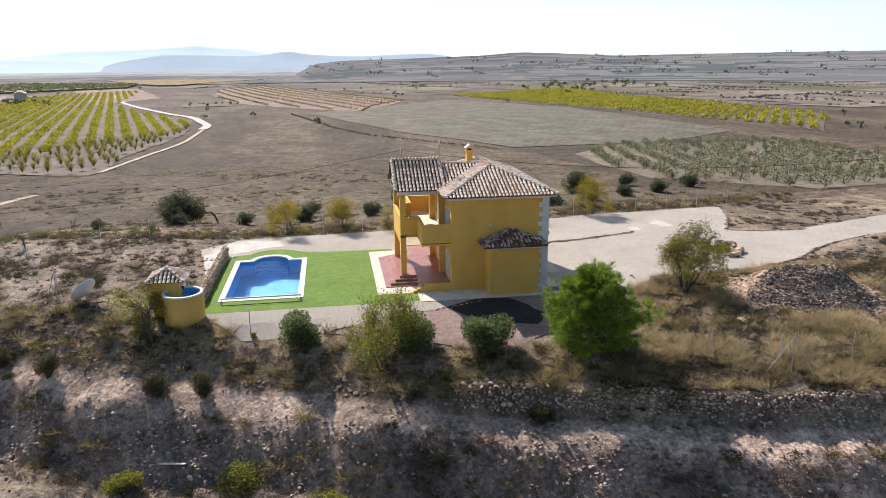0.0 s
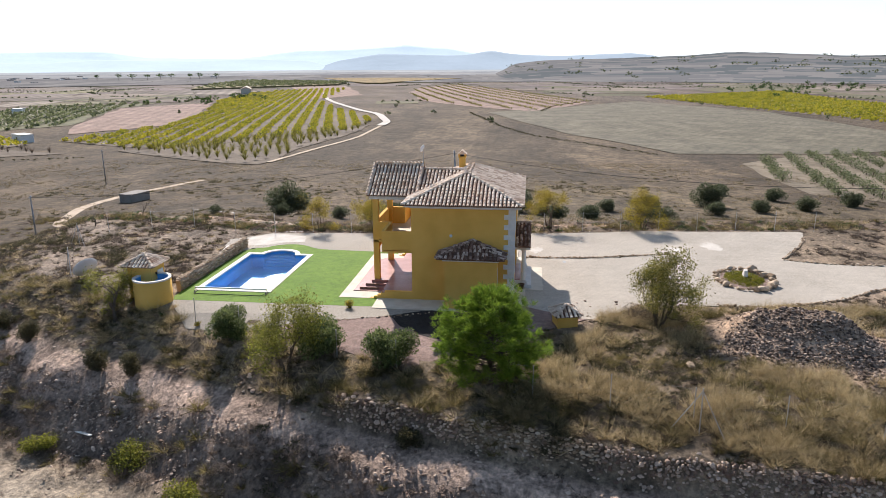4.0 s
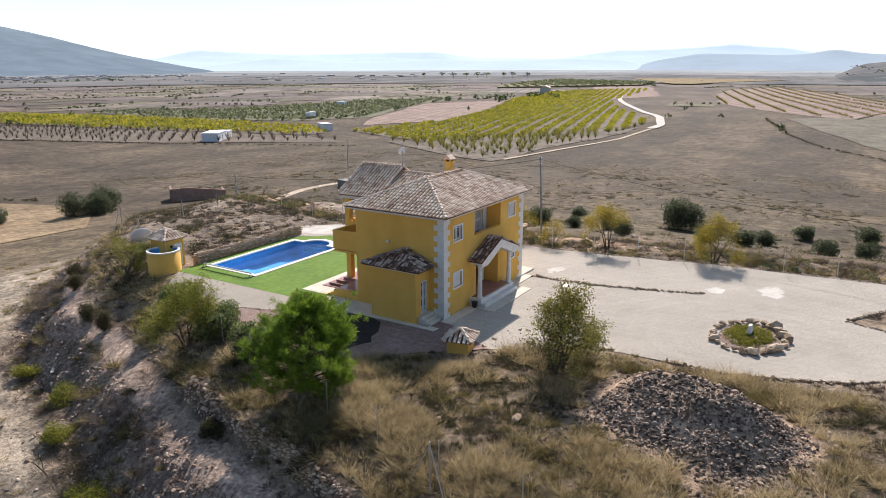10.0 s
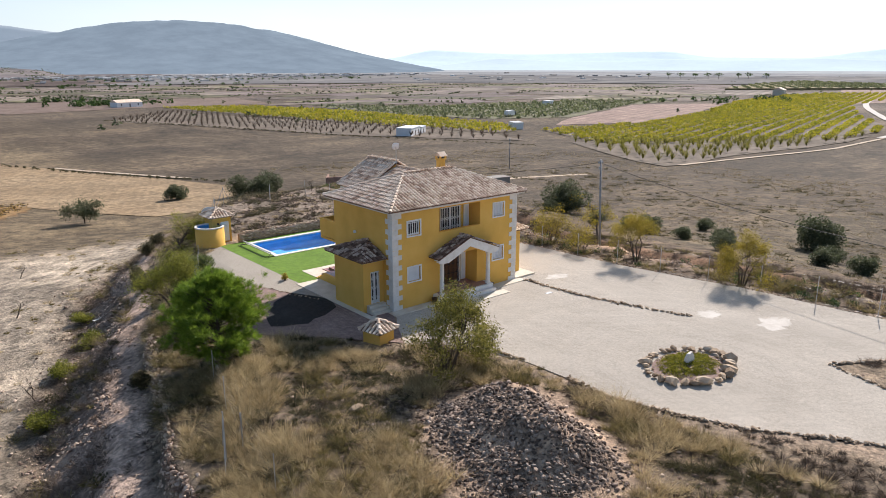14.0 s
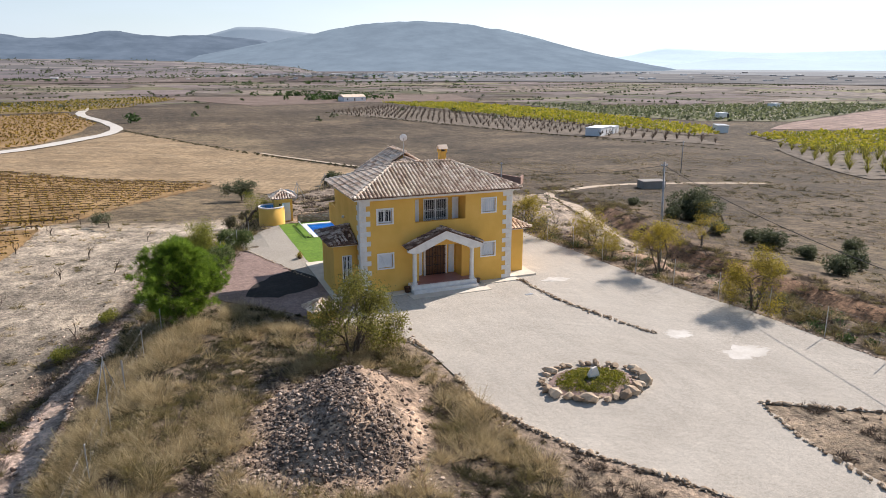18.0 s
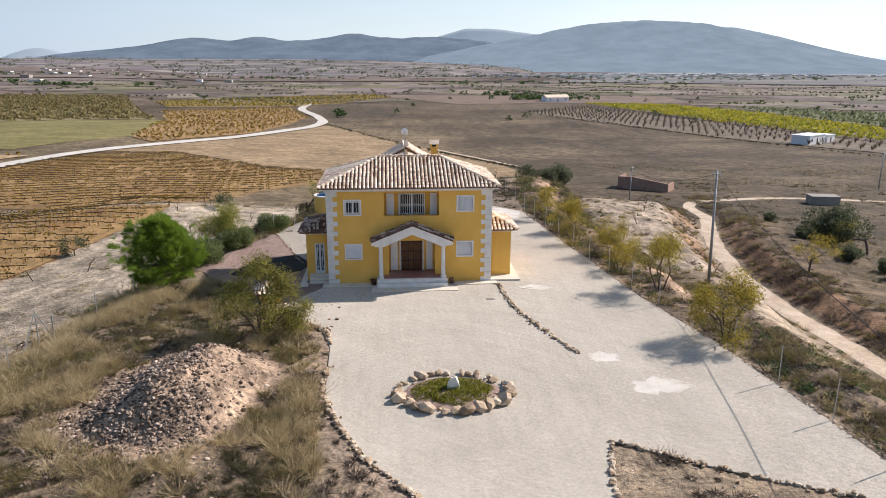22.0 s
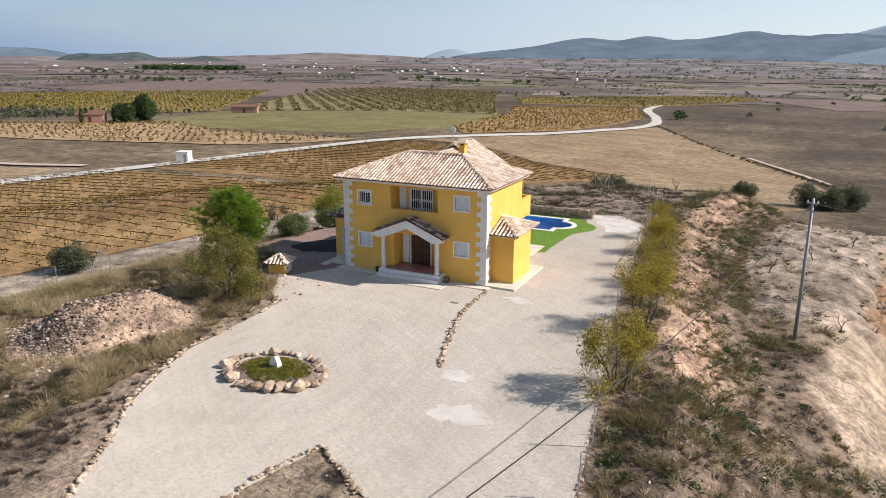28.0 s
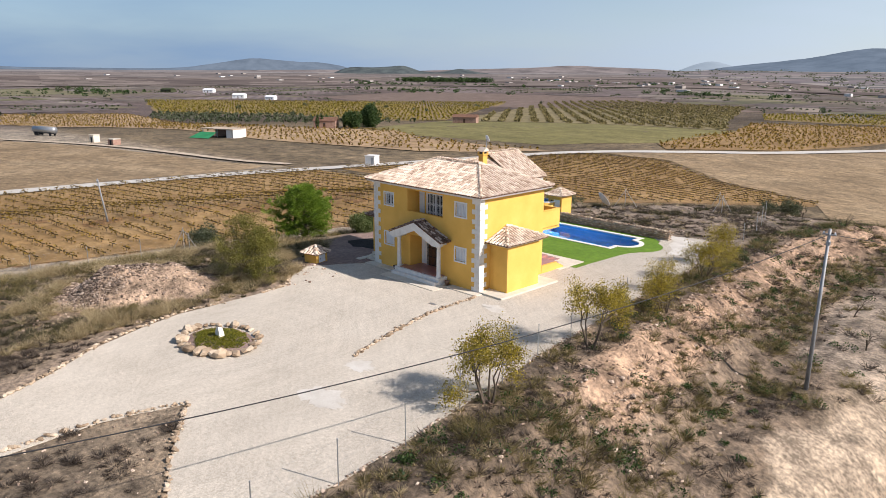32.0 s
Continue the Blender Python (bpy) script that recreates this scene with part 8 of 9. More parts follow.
for name, poly, m_, lab in (("field_vineyard_south", V1, F_VINE, "orange earth of a vineyard"), ("field_vineyard_north", V2, F_VINE, "orange earth of a vineyard"), ("field_tan", TAN, F_TAN, "bare tan stubble field"), ("field_green", GREEN, F_GREEN, "olive green fallow field"),
                            ("field_orange", ORANGE, F_VINE, "orange autumn vineyard"), ("field_dry_west", DRYW, F_TAN, "tan dry field beside the road"), ("field_far_vines", FARV, F_FARV, "tan vineyard beyond the road"), ("field_striped", STRIPE, F_ROWS, "green striped field"),
                            ("field_yellow_orchard", YELLOW, F_ORCH, "earth of a yellow orchard"), ("field_yellow_strip", YELLOW2, F_ORCH, "earth of a yellow orchard strip"), ("field_bare_orchard", BAREO, F_ORCH, "earth of a leafless orchard"), ("field_bare_orchard_near", BAREO2, F_ORCH, "earth of a leafless orchard"),
                            ("field_olive_grove", OLIVES, F_DRY, "tilled earth of an olive grove"), ("field_ploughed", PLOUGH, F_RED, "brown ploughed field"), ("field_grey", GREY, F_GREY, "grey-green fallow field"), ("field_yellow_right", YELLOWR, F_ORCH, "earth of a yellow orchard strip"), ("field_red", REDF, F_RED, "reddish ploughed field"), ("field_dull_green", GREENF, F_OLIVE, "dull green field"), ("field_dark", DARKF, F_BROWN, "dark brown field")):
    far = max(abs(c) for p_ in poly for c in p_)
    sheet(name, ragged(poly, far * 0.05, far * 0.004, len(name)), m_, 0.08 if far < 310 else 0.2, lab, "field", 6.0 if far < 150 else 12.0 if far < 310 else 25.0, skirt=False)

WFIELDS = [("field_west_gold", [(-760, 285), (-620, 400), (-465, 560), (-290, 312), (-242, 246), (-262, 214), (-357, 222), (-430, 165)], F_GOLD, "golden vineyard on the western plain"), ("field_west_purple", [(-700, 480), (-410, 408), (-205, 532), (-190, 570), (-420, 760), (-760, 700)], F_BROWN, "dark ploughed field on the western plain"),
           ("field_east_red", [(620, 220), (880, 305), (1150, 420), (1100, 300), (760, 190)], F_RED, "reddish field beyond the orchard")]
for name, poly, m_, lab in WFIELDS:
    sheet(name, ragged(poly, 40, 3.0, len(name)), m_, 0.24, lab, "field", 25.0, skirt=False)
xy_w = WFIELDS[0][1]
GOLDSTRIP = [(-176, 520), (-112, 626), (-16, 726), (8, 667), (-30, 520), (-64, 462), (-140, 432)]
sheet("field_gold_strip", ragged(GOLDSTRIP, 40, 3.0, 8), F_GOLD, 0.3, "golden vineyard strip beyond the road", "field", 25.0, skirt=False)

for name, poly, m_, lab in (("field_far_rows", [(905, 470), (1121, 320), (1295, 345), (1440, 600), (1180, 560)], F_ROWS, "earth of far green rows below the pines"), ("field_far_yellow", [(1640, 500), (1330, 360), (1200, 290), (1202, 258), (1367, 226), (1580, 155), (1640, 300)], F_GOLD, "yellow-green far fallow beside the pines")):
    sheet(name, ragged(poly, 60, 5.0, len(name)), m_, 2.6, lab, "field", 30.0)
# patchwork of the far plain
g = np.random.default_rng(77)
KNOWN = [V1, V2, TAN, GREEN, ORANGE, DRYW, FARV, STRIPE, YELLOW, YELLOW2, BAREO, BAREO2, PLOUGH, GREY, OLIVES, YELLOWR, REDF, GREENF, DARKF, *[p_[1] for p_ in WFIELDS]]
pv, pf, tone_of, hedge_xy = [], [], [], []
for k in range(1200):
    r_, a = 560 * (2.5 ** g.uniform(0, 1)), radians(90 - g.uniform(-88, 132))
    cx, cy = r_ * math.cos(a), r_ * math.sin(a)
    L, W_ = r_ * g.uniform(0.03, 0.09), r_ * g.uniform(0.02, 0.06)
    t_ = g.normal(0.15, 0.25) + (math.pi / 2 if g.random() < 0.3 else 0)
    c_, s_ = math.cos(t_), math.sin(t_)
    q = [(cx + c_ * u - s_ * v, cy + s_ * u + c_ * v) for u, v in ((-L, -W_), (L, -W_ * g.uniform(0.7, 1)), (L * g.uniform(0.8, 1), W_), (-L, W_ * g.uniform(0.7, 1.1)))]
    pick = g.uniform(0, 1)
    qa = np.array([*q, (cx, cy), *[((cx + x) / 2, (cy + y) / 2) for x, y in q]])
    if any(inside(qa[:, 0], qa[:, 1], poly).any() for poly in KNOWN) or (cx > 0 and r_ < 520 and -0.3 < a < 1.35):
        continue
    n0, U_, V_ = len(pv), np.repeat(np.linspace(0, 1, 6), 6), np.tile(np.linspace(0, 1, 6), 6)
    Q = np.array(q)
    xy = (Q[0] * ((1 - U_) * (1 - V_))[:, None] + Q[1] * (U_ * (1 - V_))[:, None] + Q[2] * (U_ * V_)[:, None] + Q[3] * ((1 - U_) * V_)[:, None])
    pv.extend(np.column_stack([xy, height(xy[:, 0], xy[:, 1]) + 0.26 + 0.0001 * k]))
    cell = (np.repeat(np.arange(5), 5) * 6 + np.tile(np.arange(5), 5)) + n0
    pf.extend(np.column_stack([cell, cell + 6, cell + 7, cell + 1]))
    tone_of.extend([int(pick * 4)] * 25)
    if g.uniform(0, 1) < 0.4:
        e0, e1 = Q[k % 4], Q[(k + 1) % 4]
        m_ = max(2, int(np.hypot(*(e1 - e0)) / 7))
        u_ = np.linspace(0, g.uniform(0.4, 1), m_)[:, None]
        hedge_xy.append(e0 + (e1 - e0) * u_ + g.normal(0, 1.2, (m_, 2)))


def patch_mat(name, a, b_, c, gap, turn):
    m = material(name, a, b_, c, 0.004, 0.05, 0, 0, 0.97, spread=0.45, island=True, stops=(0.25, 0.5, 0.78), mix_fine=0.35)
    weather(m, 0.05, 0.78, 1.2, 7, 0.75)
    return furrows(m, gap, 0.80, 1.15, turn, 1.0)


# the purple-grey set carries distance haze in its base colour
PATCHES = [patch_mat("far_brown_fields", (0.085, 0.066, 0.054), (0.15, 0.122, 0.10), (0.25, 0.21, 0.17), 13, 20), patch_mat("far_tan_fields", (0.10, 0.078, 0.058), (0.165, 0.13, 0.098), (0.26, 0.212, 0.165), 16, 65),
           patch_mat("far_haze_tinted_fields", (0.10, 0.078, 0.07), (0.15, 0.115, 0.105), (0.21, 0.165, 0.15), 11, -35), patch_mat("far_green_fields", (0.075, 0.07, 0.04), (0.125, 0.115, 0.062), (0.18, 0.16, 0.088), 14, 40)]
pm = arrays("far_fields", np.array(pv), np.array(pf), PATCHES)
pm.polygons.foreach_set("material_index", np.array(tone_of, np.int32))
tagged(new("far_fields", pm), "patchwork of brown and dull green fields, some tinted by painted haze", "fields", kind="stuff")


# ---------------------------------------------------------------- rows of plants
def rows(poly, angle, row_gap, plant_gap, jitter, seed, gaps=0.06):
    """Points in rows inside a plan outline."""
    g = np.random.default_rng(seed)
    o = np.array(poly)
    c = o.mean(0)
    R_ = np.hypot(*(o - c).T).max()
    u = np.arange(-R_, R_, plant_gap)
    v = np.arange(-R_, R_, row_gap)
    U, V = np.meshgrid(u, v)
    U, V = U.ravel() + g.normal(0, jitter, U.size), V.ravel() + g.normal(0, jitter * 0.5, U.size)
    ca, sa = math.cos(radians(angle)), math.sin(radians(angle))
    x, y = c[0] + U * ca - V * sa, c[1] + U * sa + V * ca
    k = inside(x, y, poly) & (g.uniform(0, 1, len(x)) > gaps)
    return np.column_stack([x[k], y[k]])


def vines(xy, seed, leaf=0.20, n=16, h=0.85):
    """Low vines: a short stem and a ragged bunch of leaves stretched along the row."""
    g = np.random.default_rng(seed)
    z = ground_z(xy[:, 0], xy[:, 1])
    c = np.repeat(np.column_stack([xy, z]), n, axis=0)
    m = len(c)
    p = c + np.column_stack([g.normal(0, 0.34, m), g.normal(0, 0.22, m), h * g.uniform(0.3, 1.05, m)])
    return leaves_at(p, leaf * g.uniform(0.6, 1.3, m), g)


for name, poly, ang, seed in (("south_vines", V1, 9, 1), ("north_vines", V2, 9, 2)):
    xy = rows(poly, ang, 2.7, 1.35, 0.12, 200 + seed, 0.08)
    stuff(name, vines(xy, 210 + seed, 0.22, 20, 0.85), M_VINE, "rows of low vines in orange autumn leaf", "vines")
    z = ground_z(xy[:, 0], xy[:, 1])
    mm = Mesh()
    stems = np.column_stack([xy, z])
    a = np.array([[-0.035, 0, -0.1], [0.035, 0, -0.1], [0.03, 0, 0.6], [-0.03, 0, 0.6], [0, -0.035, -0.1], [0, 0.035, -0.1], [0, 0.03, 0.6], [0, -0.03, 0.6], [-0.68, -0.107, 0.5], [0.68, 0.107, 0.5], [0.68, 0.107, 0.6], [-0.68, -0.107, 0.6]])
    v = (stems[:, None, :] + a[None]).reshape(-1, 3)
    f_ = (np.arange(len(xy))[:, None, None] * 12 + np.array([[[0, 1, 2, 3], [4, 5, 6, 7], [8, 9, 10, 11]]])).reshape(-1, 4)
    stuff(name + "_stems", (v, f_), M_BARK, "dark stems and canes of the vines", "vines")
xy = rows(ORANGE, 40, 5.5, 2.2, 0.5, 221, 0.15)
stuff("orange_vines", vines(xy, 222, 0.7, 7, 1.1), M_VINE, "far rows of orange vines", "vines")
xy = rows(FARV, 20, 6.0, 2.4, 0.3, 223, 0.1)
stuff("far_vines", vines(xy, 224, 0.6, 9, 1.1), M_VINE, "far rows of orange vines", "vines")
xy = rows(GOLDSTRIP, 20, 7.5, 2.6, 0.4, 233, 0.05)
stuff("gold_strip_vines", vines(xy, 234, 1.2, 4, 1.2), M_GOLDVINE, "golden vines in a strip beyond the road", "vines")
xy = rows(xy_w, 30, 9.0, 2.8, 0.4, 227, 0.05)
stuff("west_vines", vines(xy, 228, 1.3, 4, 1.2), M_GOLDVINE, "far rows of golden-green vines", "vines")



def crowns(xy, r, seed, n=26, leaf=0.9, trunk=0.8, tall=1.0):
    """Orchard trees seen from afar: ragged bunches of leaf clumps on short trunks."""
    g = np.random.default_rng(seed)
    z = ground_z(xy[:, 0], xy[:, 1])
    s = g.uniform(0.75, 1.25, len(xy)) * r
    c = np.repeat(np.column_stack([xy, z + trunk + s * 0.55 * tall]), n, axis=0)
    S = np.repeat(s, n)
    m = len(c)
    d = g.normal(0, 1, (m, 3))
    d /= np.linalg.norm(d, axis=1)[:, None]
    p = c + d * (S * g.uniform(0.35, 1.0, m))[:, None] * np.array([1, 1, 0.72 * tall])
    return leaves_at(p, leaf * g.uniform(0.6, 1.3, m), g, d)


hedge = np.vstack(hedge_xy)
stuff("far_hedges", crowns(hedge, 1.5, 261, 6, 2.2, 0.0, 0.8), M_OLIVE, "dark hedges and rows of trees between far fields", "hedge")


def trunks(xy, h, w):
    z = ground_z(xy[:, 0], xy[:, 1])
    a = np.array([[-w, 0, -0.3], [w, 0, -0.3], [w * 0.7, 0, h], [-w * 0.7, 0, h], [0, -w, -0.3], [0, w, -0.3], [0, w * 0.7, h], [0, -w * 0.7, h]])
    v = (np.column_stack([xy, z])[:, None, :] + a[None]).reshape(-1, 3)
    return v, (np.arange(len(xy))[:, None, None] * 8 + np.array([[[0, 1, 2, 3], [4, 5, 6, 7]]])).reshape(-1, 4)


xy = rows(STRIPE, 129, 9.0, 3.2, 0.4, 225, 0.03)
stuff("striped_rows", crowns(xy, 2.2, 226, 8, 1.6, 0.1, 0.6), M_TUSSOCK, "rows of low green bushes on tan earth", "orchard")
OLIVES2 = [(-446, 165), (-346, 214), (-262, 205), (-218, 205), (-230, 190), (-250, 165), (-300, 132), (-360, 130)]
xy = rows(OLIVES2, 25, 9.0, 6.0, 0.8, 229, 0.05)
stuff("far_olive_rows", crowns(xy, 2.2, 230, 14, 1.5, 0.5, 0.85), M_OLIVE, "far rows of grey-green olive trees", "olive grove")
xy = rows([(905, 470), (1121, 320), (1295, 345), (1440, 600), (1180, 560)], 32, 16.0, 5.0, 0.6, 252, 0.02)
stuff("far_green_rows", crowns(xy, 3.0, 253, 6, 3.2, 2.4, 0.5), M_SAGE, "far rows of green vines below the pines", "vines")
xy = rows(GREENF, 25, 9.0, 4.5, 0.6, 250, 0.05)
stuff("green_orchard", crowns(xy, 1.9, 251, 7, 1.9, 0.3, 0.8), M_SAGE, "rows of dull green orchard trees", "orchard")
xy = rows(YELLOW, 15.5, 7.4, 2.5, 0.35, 231, 0.03)
near = xy[:, 0] < 480
stuff("yellow_orchard", crowns(xy[near], 2.35, 232, 34, 0.85, 0.2, 0.6), M_CITRUS, "rows of yellow-green orchard trees", "orchard")
stuff("yellow_orchard_far", crowns(xy[~near], 2.1, 233, 11, 1.5, 0.2, 0.62), M_CITRUS, "rows of yellow-green orchard trees", "orchard")
stuff("orchard_trunks", trunks(xy[near], 1.6, 0.12), M_BARK, "short trunks of the orchard", "orchard")
xy = rows(YELLOW2, 100, 6.0, 3.4, 0.35, 234, 0.03)
stuff("yellow_strip", crowns(xy, 2.0, 235, 14, 1.3, 0.3, 0.75), M_CITRUS, "strip of yellow orchard trees", "orchard")
xy = rows(YELLOWR, -35, 6.2, 3.8, 0.35, 236, 0.03)
stuff("yellow_strip_right", crowns(xy, 2.1, 237, 12, 1.5, 0.3, 0.75), M_CITRUS, "strip of yellow orchard trees", "orchard")
xy = rows(OLIVES, -12, 7.8, 6.6, 0.5, 238, 0.04)
stuff("olive_grove", crowns(xy, 2.0, 239, 170, 0.42, 0.5, 0.95), M_SAGE, "grove of grey-green olive trees in rows", "olive grove")
stuff("olive_grove_trunks", trunks(xy, 1.8, 0.14), M_BARK, "trunks of the olive grove", "olive grove")


def twiggy(xy, h, r, seed, n=26, w=0.05):
    """Leafless orchard trees seen from afar."""
    g = np.random.default_rng(seed)
    z = ground_z(xy[:, 0], xy[:, 1])
    b_ = np.repeat(np.column_stack([xy, z]), n, axis=0)
    m = len(b_)
    a, k = g.uniform(0, 6.283, m), g.uniform(0.2, 1, m)
    p0 = b_ + np.column_stack([np.zeros(m), np.zeros(m), h * 0.3 * g.uniform(0.5, 1.2, m)])
    p1 = b_ + np.column_stack([r * k * np.cos(a), r * k * np.sin(a), h * g.uniform(0.55, 1.0, m)])
    s = np.column_stack([-np.sin(a), np.cos(a), np.zeros(m)]) * w
    return np.stack([p0 - s, p0 + s, p1 + s * 0.3, p1 - s * 0.3], 1).reshape(-1, 3), np.arange(m)[:, None] * 4 + np.array([[0, 1, 2, 3]])


xy = rows(BAREO, 100, 7.5, 6.0, 0.4, 241, 0.06)
stuff("bare_orchard", twiggy(xy, 3.0, 1.9, 242, 30, 0.09), M_DEAD, "rows of leafless orchard trees", "orchard")
xy = rows(BAREO2, -15, 7.5, 5.5, 0.6, 243, 0.1)
stuff("bare_orchard_near", twiggy(xy, 3.9, 2.3, 244, 60, 0.07), M_THIN, "rows of almost leafless orchard trees", "orchard")
xy = rows(PLOUGH, 14, 15, 4.2, 0.6, 245, 0.08)
stuff("plough_rows", twiggy(xy, 2.6, 1.9, 246, 12, 0.16), M_THIN, "rows of leafless bushes on ploughed land", "orchard")
# dark banks between fields
for k, line in enumerate(([(-25, 297), (4.5, 218), (27, 166), (34.5, 146), (41, 124)], [(430, 40), (300, 8), (195, -42)], [(445, -8), (520, -20), (615, -55)], [(176, 150), (140, 260), (90, 410)])):
    l_ = spline(line, 1.6)
    g = np.random.default_rng(300 + k)
    l_ = l_ + g.normal(0, 0.7, l_.shape)
    stuff("field_bank", clumps(np.column_stack([l_, ground_z(l_[:, 0], l_[:, 1]) + 0.3]), g.uniform(0.35, 0.85, len(l_)), 22, 0.34, 310 + k, 0.6), M_SCRUB, "line of dark scrub between fields", "hedge")
# single far trees and copses
g = np.random.default_rng(88)
aa, rr = g.uniform(0, 6.283, 560), 330 * (9.0 ** g.uniform(0, 1, 560))
xy = np.column_stack([rr * np.cos(aa), rr * np.sin(aa)])
for poly in (YELLOW, YELLOW2, YELLOWR, TAN, GREEN, ORANGE, STRIPE, GREY, PLOUGH):
    xy = xy[~inside(xy[:, 0], xy[:, 1], poly)]
stuff("far_trees", crowns(xy, 2.3, 89, 16, 1.7, 0.4), M_OLIVE, "scattered dark trees on the far plain", "trees")
cop = []
for x, y, n, s_ in ((150, 610, 44, 24), (123, 716, 12, 14), (-24, 353, 2, 2), (640, 310, 14, 40), (-420, 900, 24, 40), (-322, 955, 9, 10), (-1368, 1040, 14, 10), (-1255, 985, 9, 10), (-1028, 1420, 30, 70), (-736, 1283, 24, 60), (-521, 1003, 5, 7), (-589, 717, 2, 3), (-620, 1400, 40, 130), (-900, 1000, 20, 60), (-300, 1500, 40, 160), (120, 1750, 60, 140), (420, 1650, 40, 90), (300, 1180, 40, 120), (820, 1500, 50, 160), (-800, 700, 30, 60), (-1000, 300, 40, 80), (-1100, 900, 40, 90), (900, -300, 20, 80), (1000, -420, 26, 120), (550, 1500, 40, 140), (-260, 1500, 30, 120)):
    cop.append(np.column_stack([g.normal(x, s_, n), g.normal(y, s_ * 0.4, n)]))
stuff("copses", crowns(np.vstack(cop), 4.0, 90, 30, 2.1, 0.4, 1.0), M_BUSH, "dark green copses on the plain", "trees")
wood = np.vstack([np.column_stack([g.normal(x, 22, 26), g.normal(y, 9, 26)]) for x, y in ((-1210, 1080), (-1180, 1096), (-1148, 1108), (-1112, 1118), (-1080, 1136), (-1056, 1154))])
stuff("pine_wood", crowns(wood, 6.5, 92, 40, 3.0, 3.0, 1.15), M_BUSH, "long dark pine wood on the western plain", "trees")
ump = np.column_stack([np.linspace(1418, 1583, 9) + g.normal(0, 6, 9), np.linspace(925, 743, 9) + g.normal(0, 6, 9)])
stuff("umbrella_pines", crowns(ump, 8.0, 91, 70, 2.6, 9.0, 0.6), M_BUSH, "row of umbrella pines on a rise", "trees")
stuff("umbrella_pine_trunks", trunks(ump, 12.0, 0.45), M_BARK, "trunks of the umbrella pines", "trees")

# trees beside the far barns
FT = "tall trees beside the brick barn"
bush(-194, 153, 5.2, 10.5, M_BUSH, "tall dark pine beside a brick barn", 71, 5200, 0.75, "dark_pine", FT, "tree")
bush(-192, 143, 4.2, 6.8, M_BUSH, "dark spreading pine beside a brick barn", 72, 3600, 0.7, "dark_pine", FT, "tree")
for i, (x, y) in enumerate(((-199, 131), (-200, 134), (-201, 137), (-197, 143), (-196, 146))):
    z = float(ground_z(x, y))
    t = thing("cypress", (x, y, z), "slim dark cypress beside a brick barn", "cypress", "cypresses by the barn")
    part("trunk", Mesh().tube([(0, 0, -0.3), (0, 0, 3)], 0.12, 6), M_BARK, t)
    gg = np.random.default_rng(400 + i)
    n = 500
    zz = gg.uniform(0.2, 5.6, n)
    r_ = 0.8 * np.sin(np.clip(zz / 5.8, 0, 1) * 2.7 + 0.35) * np.sqrt(gg.uniform(0.2, 1, n))
    a = gg.uniform(0, 6.283, n)
    ob = new("crown", arrays("crown", *leaves_at(np.column_stack([r_ * np.cos(a), r_ * np.sin(a), zz]), np.full(n, 0.45), gg), M_BUSH))
    ob.parent = t


# ---------------------------------------------------------------- far buildings
def far_house(x, y, w, d, h, turn, wall, roof_mat, label, windows=2, flat=False, category="house", name="farmhouse", group="far farmhouses"):
    z = float(ground_z(x, y))
    t = thing(name, (x, y, z), label, category, group, turn=turn)
    part("wall", Mesh().box(-w / 2, w / 2, -d / 2, d / 2, -0.8, h), wall, t)
    if flat:
        part("roof", Mesh().box(-w / 2 - 0.2, w / 2 + 0.2, -d / 2 - 0.2, d / 2 + 0.2, h, h + 0.25), roof_mat, t)
    else:
        e, r_ = 0.35, h + d * 0.22
        v = [(-w / 2 - e, -d / 2 - e, h), (w / 2 + e, -d / 2 - e, h), (w / 2 + e, d / 2 + e, h), (-w / 2 - e, d / 2 + e, h), (-w / 2 - e, 0, r_), (w / 2 + e, 0, r_)]
        part("roof", Mesh().add(v, [(0, 1, 5, 4), (2, 3, 4, 5), (0, 4, 3), (1, 2, 5), (0, 3, 2, 1)]), roof_mat, t)
    for k in range(windows):
        xw = -w / 2 + w * (k + 0.5) / windows
        for s_ in (-1, 1):
            part("window", Mesh().box(xw - 0.5, xw + 0.5, s_ * d / 2 - 0.03, s_ * d / 2 + 0.03, h * 0.4, h * 0.72), M_PANE, t)
    part("door", Mesh().box(-0.5, 0.5, -d / 2 - 0.05, -d / 2 + 0.02, -0.2, 2.0), M_DARKWOOD, t)
    return t


far_house(171, 223, 14, 7, 3.6, 35, M_WHITE, M_SHUTTER, "low white farmhouse among leafless trees", 3, True)
far_house(181, 229, 7, 6, 3.0, 35, M_WHITE, M_SHUTTER, "low white outbuilding beside the farmhouse", 1, True)
far_house(232, 214, 9, 5, 3.2, 60, M_WHITE, M_METAL, "small white shed in the orchard", 1, True)
far_house(812, 352, 26, 12, 6, 20, M_SLAB, M_TILE, "white farm in front of a rise", 4)
far_house(-207, 226, 12, 6, 3.0, 30, M_BRICK, M_DECK, "low brick shed at a field's end", 1)
far_house(-200, 136, 9, 6, 3.2, 40, M_BRICK, M_DECK, "brick barn beside tall trees", 1)
far_house(-903, 434, 15, 9, 4, 35, M_WHITE, M_WHITE, "white villa on the far plain", 3)
far_house(-725, 383, 14, 9, 4.2, 38, M_WHITE, M_WHITE, "white villa on the far plain", 3)
far_house(-672, 393, 11, 8, 3.6, 30, M_WHITE, M_WHITE, "white villa on the far plain", 2)
far_house(-948, 395, 18, 10, 4, 25, M_OLIVE, M_OLIVE, "green barn on the far plain", 1)
far_house(150, 570, 22, 10, 4, 15, M_WHITE, M_TILE, "tiled farm among pines", 3)
